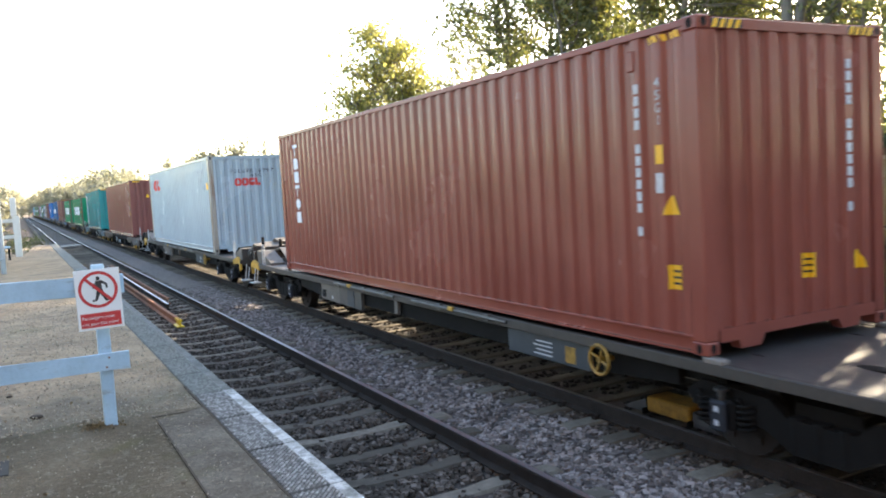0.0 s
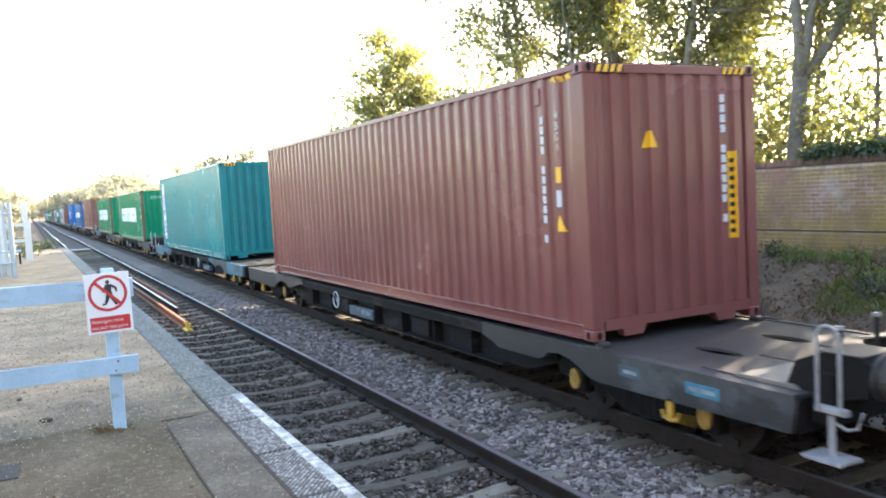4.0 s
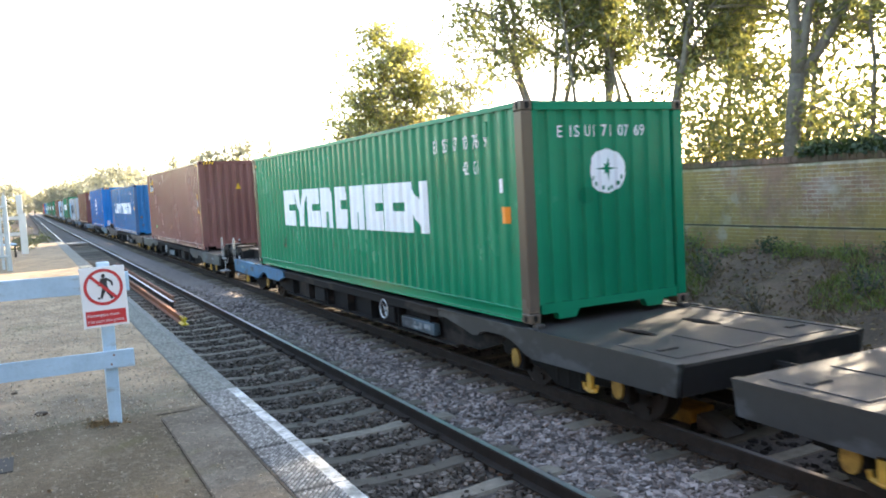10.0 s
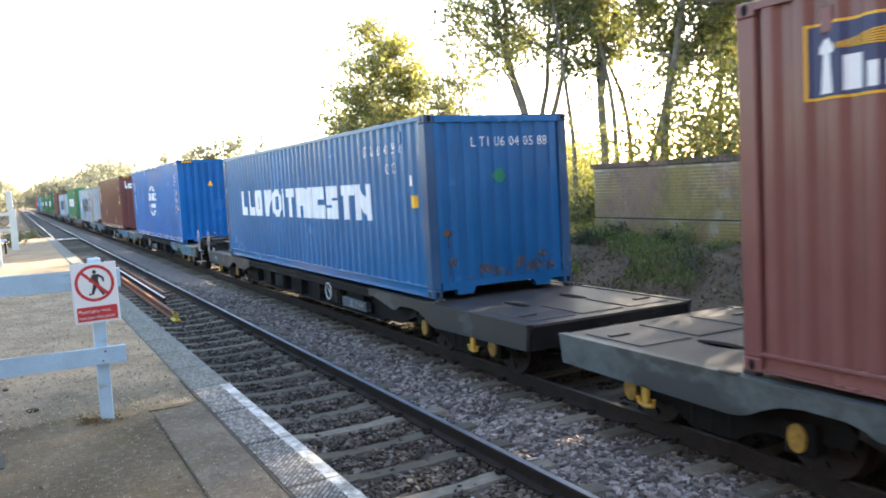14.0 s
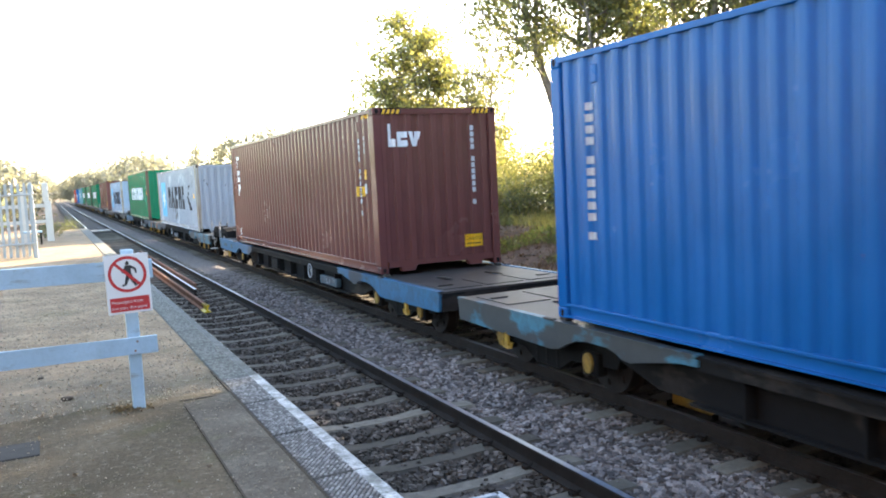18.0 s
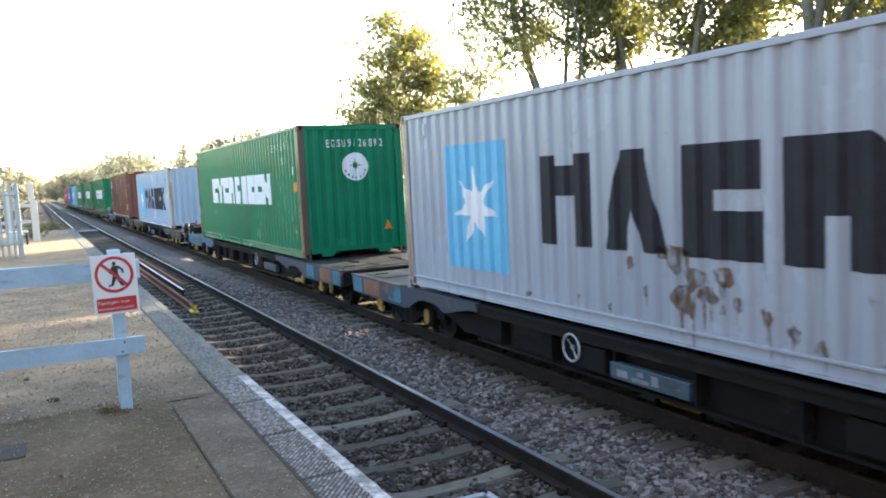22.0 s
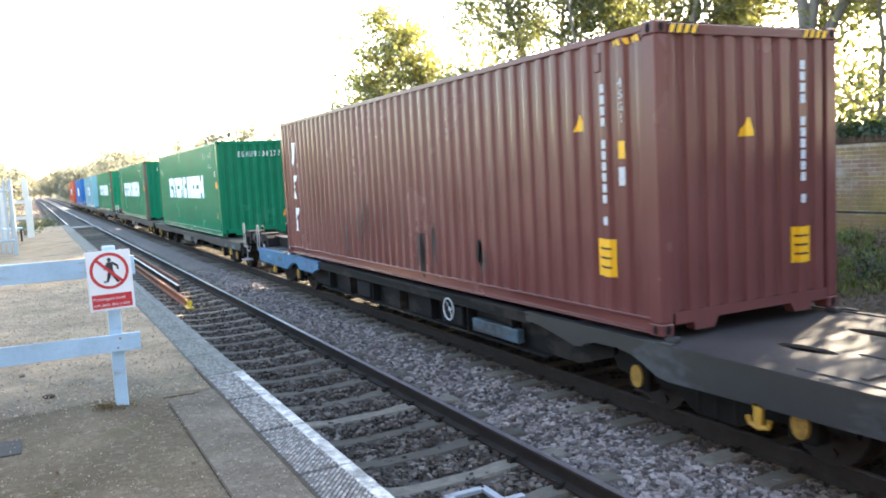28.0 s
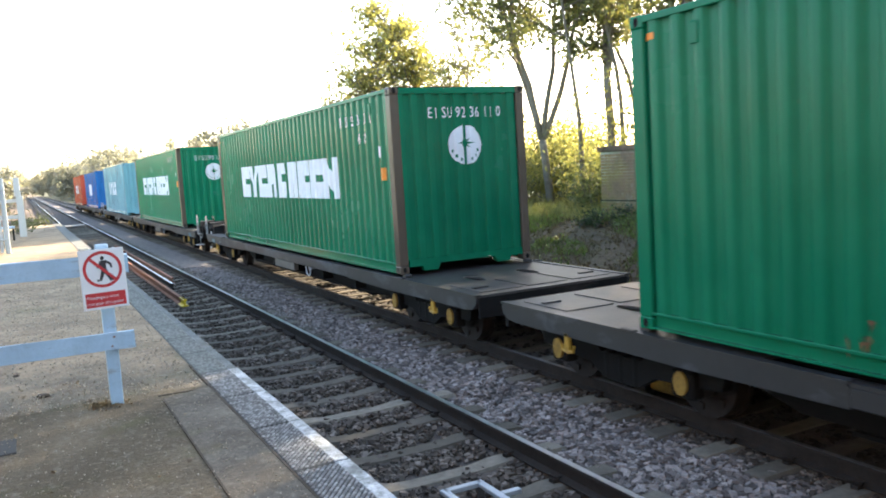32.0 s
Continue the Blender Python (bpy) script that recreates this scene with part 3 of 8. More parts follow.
def sleeper_mesh():
    bm = bm_new()
    xs = [-1.25, -1.2, -0.95, -0.55, -0.3, 0.3, 0.55, 0.95, 1.2, 1.25]
    tops = [-0.18, -0.168, -0.165, -0.168, -0.19, -0.19, -0.168, -0.165, -0.168, -0.18]
    rings = []
    for x, zt in zip(xs, tops):
        w0, w1 = 0.135, (0.1 if abs(x) > 0.4 else 0.085)
        rings.append([bm.verts.new(p) for p in ((x, -w0, -0.36), (x, -w1 - 0.015, zt - 0.03), (x, -w1, zt), (x, w1, zt), (x, w1 + 0.015, zt - 0.03), (x, w0, -0.36))])
    for a, b in zip(rings, rings[1:]):
        for i in range(5):
            bm.faces.new((a[i], a[i + 1], b[i + 1], b[i]))
    bm.faces.new(rings[0])
    bm.faces.new(list(reversed(rings[-1])))
    bmesh.ops.recalc_face_normals(bm, faces=bm.faces)
    me = bpy.data.meshes.new("sleeper")
    bm.to_mesh(me)
    bm.free()
    me.materials.append(M["sleeper"])
    return me


def clip_mesh():
    bm = bm_new()
    tube(bm, [(-0.02, -0.05, 0), (0.03, -0.055, 0.035), (0.05, 0.0, 0.05), (0.03, 0.05, 0.035), (-0.03, 0.03, 0.03)], 0.011, 5)
    box(bm, -0.03, 0.05, -0.03, 0.03, -0.02, 0.012)
    bmesh.ops.recalc_face_normals(bm, faces=bm.faces)
    me = bpy.data.meshes.new("rail_clip")
    bm.to_mesh(me)
    bm.free()
    me.materials.append(M["rail_side"])
    return me


SLEEPER, CLIP = sleeper_mesh(), clip_mesh()


def build_track(name, cx, phase, step, label, head, y_clip):
    t = empty(name, pose(cx, 0, 0))
    tagged(t, label, "railway track", kind="structure")
    for side in (-1, 1):
        bm = bm_new()
        extrude_y(bm, rail_profile(side * GAUGE / 2), -40, 420)
        rail = part("rail", bm, "rail_side", t)
        bm = bm_new()
        box(bm, side * GAUGE / 2 - 0.027, side * GAUGE / 2 + 0.027, -40, 420, -0.001, 0.003)
        part("rail_head", bm, head, rail, "worn steel running surface")
    k0 = int((-2 - phase) / step)
    for k in range(k0, k0 + 85):
        y = phase + k * step
        s_ = new("sleeper", SLEEPER)
        s_.parent = t
        s_.matrix_basis = pose(rng.uniform(-0.015, 0.015), y + rng.uniform(-0.01, 0.01), rng.uniform(-0.006, 0.006), 0, 0, rng.uniform(-0.5, 0.5))
        if 2 < y < y_clip:
            for side in (-1, 1):
                for o in (-1, 1):
                    c = new("rail_clip", CLIP)
                    c.parent = t
                    c.matrix_basis = pose(side * GAUGE / 2 + o * 0.075, y, -0.15, 0, 0, 0 if o > 0 else 180)
    bm = bm_new()
    for k in range(k0 + 85, k0 + 460):
        y = phase + k * step
        box(bm, -1.25, 1.25, y - 0.11, y + 0.11, -0.3, -0.175)
    for k in range(k0 - 40, k0):
        y = phase + k * step
        box(bm, -1.25, 1.25, y - 0.11, y + 0.11, -0.3, -0.175)
    tagged(part("distant_sleepers", bm, "sleeper_far", t), kind="stuff")


def build_platform():
    p = empty("platform", pose(0, 0, 0))
    tagged(p, "station platform of asphalt and sandy gravel with concrete coping", "platform", kind="structure")
    # top surface: asphalt by the camera, gravel past the barrier
    for nm, mat, y0, y1 in (("asphalt_surface", "asphalt", -20, 6.75), ("gravel_surface", "gravel", 6.75, 43.5)):
        bm = bm_new()
        nx, ny = 20, int((y1 - y0) / 0.4)
        rows = []
        for j in range(ny + 1):
            y = y0 + (y1 - y0) * j / ny
            row = []
            for i in range(nx + 1):
                x = -7.0 + (XP - 0.33 + 7.0) * i / nx
                yy = y
                if y1 == 6.75 and j == ny or y0 == 6.75 and j == 0:
                    yy = y + 0.35 * noise.noise((x * 1.3, 0, 3))
                row.append(bm.verts.new((x, yy, ZP + 0.006 * noise.noise((x * 0.8, y * 0.8, 0)) - 0.006)))
            rows.append(row)
        for a, b in zip(rows, rows[1:]):
            for i in range(nx):
                bm.faces.new((a[i], a[i + 1], b[i + 1], b[i]))
        part(nm, bm, mat, p, "dark mossy asphalt" if mat == "asphalt" else "tan sandy gravel", smooth=True)
    bm = bm_new()
    box(bm, -7.0, XP - 0.05, -20, 43.5, -0.5, ZP - 0.03)
    part("platform_wall", bm, "plat_brick", p, "dark brick platform face")
    # ramp down at the far end
    bm = bm_new()
    prism(bm, [(43.5, -0.5), (43.5, ZP - 0.005), (53, -0.1), (53, -0.5)], -3.0, XP)
    part("end_ramp", bm, "gravel", p)
    # patch strip beside the coping
    bm = bm_new()
    vs = [bm.verts.new(v) for v in ((0.816, -10, ZP + 0.005), (XP - 0.335, -10, ZP + 0.005), (XP - 0.335, 6.62, ZP + 0.005), (0.8, 6.45, ZP + 0.005), (0.816, 5.4, ZP + 0.005))]
    bm.faces.new(vs)
    r = bmesh.ops.extrude_face_region(bm, geom=bm.faces[:])
    for v in [g for g in r["geom"] if isinstance(g, bmesh.types.BMVert)]:
        v.co.z -= 0.03
    part("asphalt_patch", bm, "patch", p, "smooth grey asphalt patch")
    # tarred seam round the patch
    bm = bm_new()
    box(bm, 0.803, 0.815, -10, 6.46, ZP - 0.02, ZP + 0.006)
    box(bm, 0.79, XP - 0.34, 6.58, 6.6, ZP - 0.02, ZP + 0.002)
    box(bm, XP - 0.345, XP - 0.331, -10, 7.5, ZP - 0.02, ZP + 0.0095)
    part("tar_seam", bm, "seam", p, "dark tar seam")
    # coping slabs
    y = -3.0
    k = 0
    while y < 43.4:
        ln = 0.915
        near = y + ln * 0.5 < 6.75
        bm = bm_new()
        box(bm, XP - 0.33, XP, y + 0.004, y + ln - 0.004, ZP - 0.09, ZP + 0.008, 0.008)
        slab = part("coping_slab", bm, "coping" if near else "coping_blue", p)
        bm = bm_new()
        if near:
            box(bm, XP - 0.085, XP - 0.004, y + 0.006, y + ln - 0.006, ZP + 0.004, ZP + 0.011)
            part("white_line", bm, "edge_white", slab, "worn white edge line")
        if 1.5 < y < 24:
            bm = bm_new()
            yy, row = y + 0.03, 0
            while yy < y + ln - 0.02:
                for c in range(7):
                    xx = XP - 0.315 + c * 0.034 + (0.017 if row % 2 else 0.0)
                    h = 0.008 if near else 0.006
                    a, b = 0.0125 if near else 0.0145, 0.0095
                    vs = [bm.verts.new(q) for q in ((xx - a, yy, ZP + 0.007), (xx, yy - b, ZP + 0.007), (xx + a, yy, ZP + 0.007), (xx, yy + b, ZP + 0.007),
                                                    (xx - a * 0.7, yy, ZP + 0.008 + h), (xx, yy - b * 0.7, ZP + 0.008 + h), (xx + a * 0.7, yy, ZP + 0.008 + h), (xx, yy + b * 0.7, ZP + 0.008 + h))]
                    for f in ((4, 5, 6, 7), (0, 1, 5, 4), (1, 2, 6, 5), (2, 3, 7, 6), (3, 0, 4, 7)):
                        bm.faces.new([vs[i] for i in f])
                yy += 0.023
                row += 1
            tagged(part("tread_studs", bm, "stud" if near else "stud_far", slab), kind="stuff")
        y += ln
        k += 1


def build_wall():
    w = empty("wall_brick", pose(XW, 0, 0))
    tagged(w, "old yellow and red brick boundary wall with moss and ivy", "wall", kind="structure")
    y_end, base = 16.3, 0.75
    bm = bm_new()
    box(bm, 0.004, 0.33, -25, y_end - 0.012, base, 2.62)
    box(bm, -0.025, 0.02, -4, y_end - 0.012, base, 1.373)
    part("mortar_core", bm, "mortar", w)
    bw, bh, j = 0.215, 0.065, 0.01
    brick_me = {}
    for nm in ("brick", "brick_red"):
        b2 = bm_new()
        box(b2, 0.0, 0.1, -bw / 2, bw / 2, 0, bh, 0.003)
        bmesh.ops.recalc_face_normals(b2, faces=b2.faces)
        me = bpy.data.meshes.new("brick")
        b2.to_mesh(me)
        b2.free()
        me.materials.append(M[nm])
        brick_me[nm] = me
    far = bm_new()
    nc = int((2.62 - base) / (bh + j))
    count = 0
    singles = []
    for c in range(nc):
        z = base + c * (bh + j)
        if 1.355 < z + bh / 2 < 1.4:
            continue
        y = -4 + (0.11 if c % 2 else 0)
        while y < y_end - 0.05:
            yc = y + bw / 2
            proud = rng.uniform(-0.005, 0.001) - (0.03 if z < 1.37 else 0.0)
            red = noise.noise((yc * 0.55, z * 1.6, 2.0)) + (0.25 if 1.45 < z < 1.9 else -0.1) > 0.12
            if 8.2 < yc < 12.0 and 1.5 < z < 2.5 and count < 298:
                ob = new("brick", brick_me["brick_red" if red else "brick"])
                ob.parent = w
                ob.matrix_basis = pose(proud, yc, z)
                count += 1
            else:
                box(far, proud, 0.1, y, min(y + bw, y_end), z, z + bh)
            y += bw + j
    # end face of the wall
    for c in range(nc):
        z = base + c * (bh + j)
        for i in range(2 if c % 2 else 3):
            ln = 0.16 if c % 2 else 0.1
            box(far, 0.005 + i * (ln + j), 0.005 + i * (ln + j) + ln, y_end - 0.03, y_end + rng.uniform(-0.004, 0.006), z, z + bh)
    tagged(part("brickwork", far, "brick_far", w), kind="stuff")
    bm = bm_new()
    y = -4.0
    while y < y_end:
        box(bm, -0.045 + rng.uniform(-0.01, 0.01), 0.37, y, y + 0.066, 2.625, 2.735 + rng.uniform(-0.008, 0.006))
        y += 0.076
    box(bm, -0.02, 0.35, -4, y_end + 0.02, 2.6, 2.63)
    ledge = bm_new()
    extrude_y(ledge, [(0.05, 1.375), (-0.04, 1.378), (-0.038, 1.39), (0.0, 1.405), (0.05, 1.405)], -4, y_end)
    part("plinth_cap", ledge, "ledge_moss", w, "dark mossy plinth ledge")
    tagged(part("wall_coping", bm, "cope_brick", w, "dark brick-on-edge coping"), kind="stuff")


# ---- containers ----
LEN, HALF = 12.192, 1.219
HIGH, LOW = 2.896, 2.591


def wave_side(u):
    """Depth of the side wall's corrugation at u metres along it."""
    p = u % 0.278
    if p < 0.096:
        return 0.0
    if p < 0.14:
        return 0.042 * (p - 0.096) / 0.044
    if p < 0.234:
        return 0.042
    return 0.042 * (1 - (p - 0.234) / 0.044)


def wave_end(u):
    p = (u + 0.03) % 0.25
    if p < 0.11:
        return 0.0
    if p < 0.13:
        return 0.045 * (p - 0.11) / 0.02
    if p < 0.232:
        return 0.045
    return 0.045 * (1 - (p - 0.232) / 0.018)


SIDE_BREAKS = sorted(b for k in range(46) for b in (k * 0.278, k * 0.278 + 0.096, k * 0.278 + 0.14, k * 0.278 + 0.234))
END_BREAKS = sorted(b - 0.03 for k in range(12) for b in (k * 0.25, k * 0.25 + 0.11, k * 0.25 + 0.13, k * 0.25 + 0.232))


# the bends of the sheets are slightly rounded
SIDE_FINE = sorted(b for k in range(46) for b in (k * 0.278 + d for d in (-0.022, 0.0, 0.03, 0.066, 0.096, 0.118, 0.14, 0.165, 0.21, 0.234)))
END_FINE = sorted(b for k in range(12) for b in (k * 0.25 - 0.03 + d for d in (-0.009, 0.0, 0.01, 0.1, 0.11, 0.12, 0.13, 0.14, 0.222, 0.232)))


def sheet(bm, wave, breaks, u0, u1, z0, z1, place):
    """A corrugated wall; place turns (u, depth, z) into the thing's space."""
    us = [u0] + [b for b in breaks if u0 < b < u1] + [u1]
    prev = None
    for u in us:
        d = wave(u)
        cur = (bm.verts.new(place(u, d, z0)), bm.verts.new(place(u, d, z1)))
        if prev:
            bm.faces.new((prev[0], cur[0], cur[1], prev[1]))
        prev = cur


def side_place(sx):
    # u runs from the front end to the rear
    return lambda u, d, z: Vector((sx * (HALF - 0.012 - d), -LEN / 2 + 0.178 + u, z))


def end_place(sy):
    return lambda u, d, z: Vector((-HALF + 0.15 + u if sy < 0 else HALF - 0.15 - u, sy * (LEN / 2 - 0.012 - d), z))


def drape(bm, wave, breaks, place, off=0.005):
    """Lays flat outlines drawn in (u, z) over a corrugated wall, as paint."""
    lo = min(v.co.x for v in bm.verts)
    hi = max(v.co.x for v in bm.verts)
    for b in breaks:
        if lo < b < hi:
            bmesh.ops.bisect_plane(bm, geom=bm.verts[:] + bm.edges[:] + bm.faces[:], plane_co=(b, 0, 0), plane_no=(1, 0, 0))
    for v in bm.verts:
        v.co = place(v.co.x, wave(v.co.x) - off, v.co.z)


def rect(bm, u0, u1, z0, z1):
    bm.faces.new([bm.verts.new(q) for q in ((u0, 0, z0), (u1, 0, z0), (u1, 0, z1), (u0, 0, z1))])


def poly(bm, pts):
    bm.faces.new([bm.verts.new((u, 0, z)) for u, z in pts])


def blob(bm, u, z, r, n=20, squash=1.0):
    poly(bm, [(u + r * math.cos(2 * math.pi * i / n), z + squash * r * math.sin(2 * math.pi * i / n)) for i in range(n)])


TEXTS = {}


def words(bm, text, u, z, size, gap=1.0, mirror=False, wide=0.0):
    """Lettering with its lower start at (u, z), in Blender's own font; wide sets the length of the line."""
    key = (text, gap)
    if key not in TEXTS:
        cu = bpy.data.curves.new("lettering", "FONT")
        cu.body, cu.size, cu.space_character = text, 1.0, gap
        cu.resolution_u = 2
        ob = bpy.data.objects.new("lettering", cu)
        scene.collection.objects.link(ob)
        dg = bpy.context.evaluated_depsgraph_get()
        TEXTS[key] = bpy.data.meshes.new_from_object(ob.evaluated_get(dg))
        bpy.data.objects.remove(ob)
    me = TEXTS[key]
    base = len(bm.verts)
    sx = wide / max(v.co.x for v in me.vertices) if wide else size
    vs = [bm.verts.new(((-1 if mirror else 1) * v.co.x * sx + u, 0, v.co.y * size + z)) for v in me.vertices]
    for p in me.polygons:
        try:
            bm.faces.new([vs[i] for i in p.vertices])
        except ValueError:
            pass


def code_col(bm, text, u, z, w_, h, gap, mirror):
    """A code of single upright characters going down the wall; a dot stands for a plain bar, a blank for a gap."""
    for ch in text:
        if ch == ".":
            rect(bm, u - w_ / 2, u + w_ / 2, z - h, z)
        elif ch != " ":
            c = w_ * (0.4 if ch in "1I" else 1.0)
            words(bm, ch, u + c / 2 if mirror else u - c / 2, z - h, h * 1.4, 1.0, mirror, c)
        z -= h + gap


def code_row(m, key, text, k, z, size):
    """A code of single characters, one on each ridge and each hollow of the wall from the k-th on."""
    side = m.face == "side"
    for i, ch in enumerate(text.replace(" ", "")):
        n = k - i if side else k + i
        u = (n // 2) * 0.278 + (0.187 if n % 2 else 0.048) if side else (n // 2) * 0.25 + (0.151 if n % 2 else 0.025)
        w_ = 0.03 if ch in "1I" else 0.085
        words(m[key], ch, u + w_ / 2 if side else u - w_ / 2, z, size, 1.0, side, w_)


def bars_col(bm, u, z, n, w, h, gap):
    """A column of small plain bars, going down: writing that cannot be read."""
    for i in range(n):
        if i in (4, 10):
            z -= h
        rect(bm, u, u + w, z - h, z)
        z -= h + gap


def box_pts(x0, z0, x1, z1):
    return [(x0, z0), (x1, z0), (x1, z1), (x0, z1)]


# plain shapes in a unit square, from which painted trade names are put together
SHAPES = {
    "plain": [box_pts(0, 0, 1, 1)],
    "notch": [box_pts(0, 0, 0.46, 1), box_pts(0.46, 0.6, 0.98, 1), box_pts(0.46, 0, 1, 0.42)],
    "taper": [[(0, 1), (0.42, 1), (0.5, 0.5), (0.5, 0), (0.3, 0)], [(0.58, 1), (1, 1), (0.7, 0), (0.5, 0), (0.5, 0.5)]],
    "peak": [[(0.3, 1), (0.5, 1), (0.5, 0.42), (0.36, 0), (0, 0)], [(0.5, 1), (0.7, 1), (1, 0), (0.64, 0), (0.5, 0.42)]],
    "foot": [box_pts(0, 0, 0.42, 1), [(0.42, 0.4), (1, 0.4), (1, 0.86), (0.86, 1), (0.42, 1)], box_pts(0.64, 0, 1, 0.4)],
    "round": [[(0.16, 0), (0.44, 0), (0.44, 1), (0.16, 1), (0, 0.84), (0, 0.16)], [(0.44, 0.68), (0.98, 0.68), (0.98, 0.84), (0.84, 1), (0.44, 1)], [(0.44, 0), (0.84, 0), (1, 0.16), (1, 0.46), (0.44, 0.46)]],
    "ring": [[(0.2, 0), (0.36, 0), (0.36, 1), (0.2, 1), (0, 0.76), (0, 0.24)], [(0.36, 0.74), (0.64, 0.74), (0.64, 1), (0.36, 1)], [(0.36, 0), (0.64, 0), (0.64, 0.26), (0.36, 0.26)], [(0.64, 0), (0.8, 0), (1, 0.24), (1, 0.76), (0.8, 1), (0.64, 1)]],
    "step": [box_pts(0, 0, 0.38, 1), [(0.38, 0.38), (0.62, 0.12), (0.62, 0.62), (0.38, 0.88)], box_pts(0.62, 0, 1, 1)],
    "angle": [box_pts(0, 0, 0.42, 1), box_pts(0.42, 0, 1, 0.34)],
    "fork": [box_pts(0, 0, 0.3, 1), box_pts(0.3, 0.55, 0.7, 0.88), box_pts(0.7, 0, 1, 1)],
    "swap": [box_pts(0, 0.64, 1, 1), box_pts(0, 0.42, 0.5, 0.64), box_pts(0.5, 0.34, 1, 0.56), box_pts(0, 0, 1, 0.34)],
    "tee": [box_pts(0, 0.7, 1, 1), box_pts(0.3, 0, 0.7, 0.7)],
}


def blocks(m, key, u, z, kinds, widths, h, gap):
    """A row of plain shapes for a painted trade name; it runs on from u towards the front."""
    for kind, w_ in zip(kinds, widths):
        bm = m.piece(key)
        for pts in SHAPES[kind]:
            poly(bm, [(u - x * w_, z + y * h) for x, y in reversed(pts)])
        u -= w_ + gap


class Marks:
    """Painted marks on one face of a container, gathered by colour."""

    def __init__(self, box_ob, face, h):
        self.ob, self.face, self.h = box_ob, face, h
        self.set = {}
        self.pieces = []

    def piece(self, key):
        """A letter-sized block of its own."""
        self.pieces.append((key, bm_new()))
        return self.pieces[-1][1]

    def __getitem__(self, key):
        if key not in self.set:
            self.set[key] = bm_new()
        return self.set[key]

    def lay(self):
        for i, ((mat, name, label), bm) in enumerate(self.set.items()):
            off = 0.009 + 0.003 * i
            if self.face == "side":
                drape(bm, wave_side, SIDE_BREAKS, side_place(-1), off)
            else:
                drape(bm, wave_end, END_BREAKS, end_place(-1), off)
            ob = part(name, bm, mat, self.ob, label)
            if name in ("lettering", "label_print", "hazard_stripes", "emblem"):
                tagged(ob, kind="stuff")
        for (mat, name, label), bm in self.pieces:
            plain_block = name in ("lettering", "trade_name")
            if self.face == "side":
                drape(bm, wave_side, SIDE_BREAKS, side_place(-1), {"navy_mark": 0.016}.get(mat, 0.024 if name == "light_beam" else 0.006))
            else:
                drape(bm, wave_end, END_BREAKS, end_place(-1), 0.006)
            part("letter_block" if plain_block else name, bm, mat, self.ob, "" if plain_block else label)


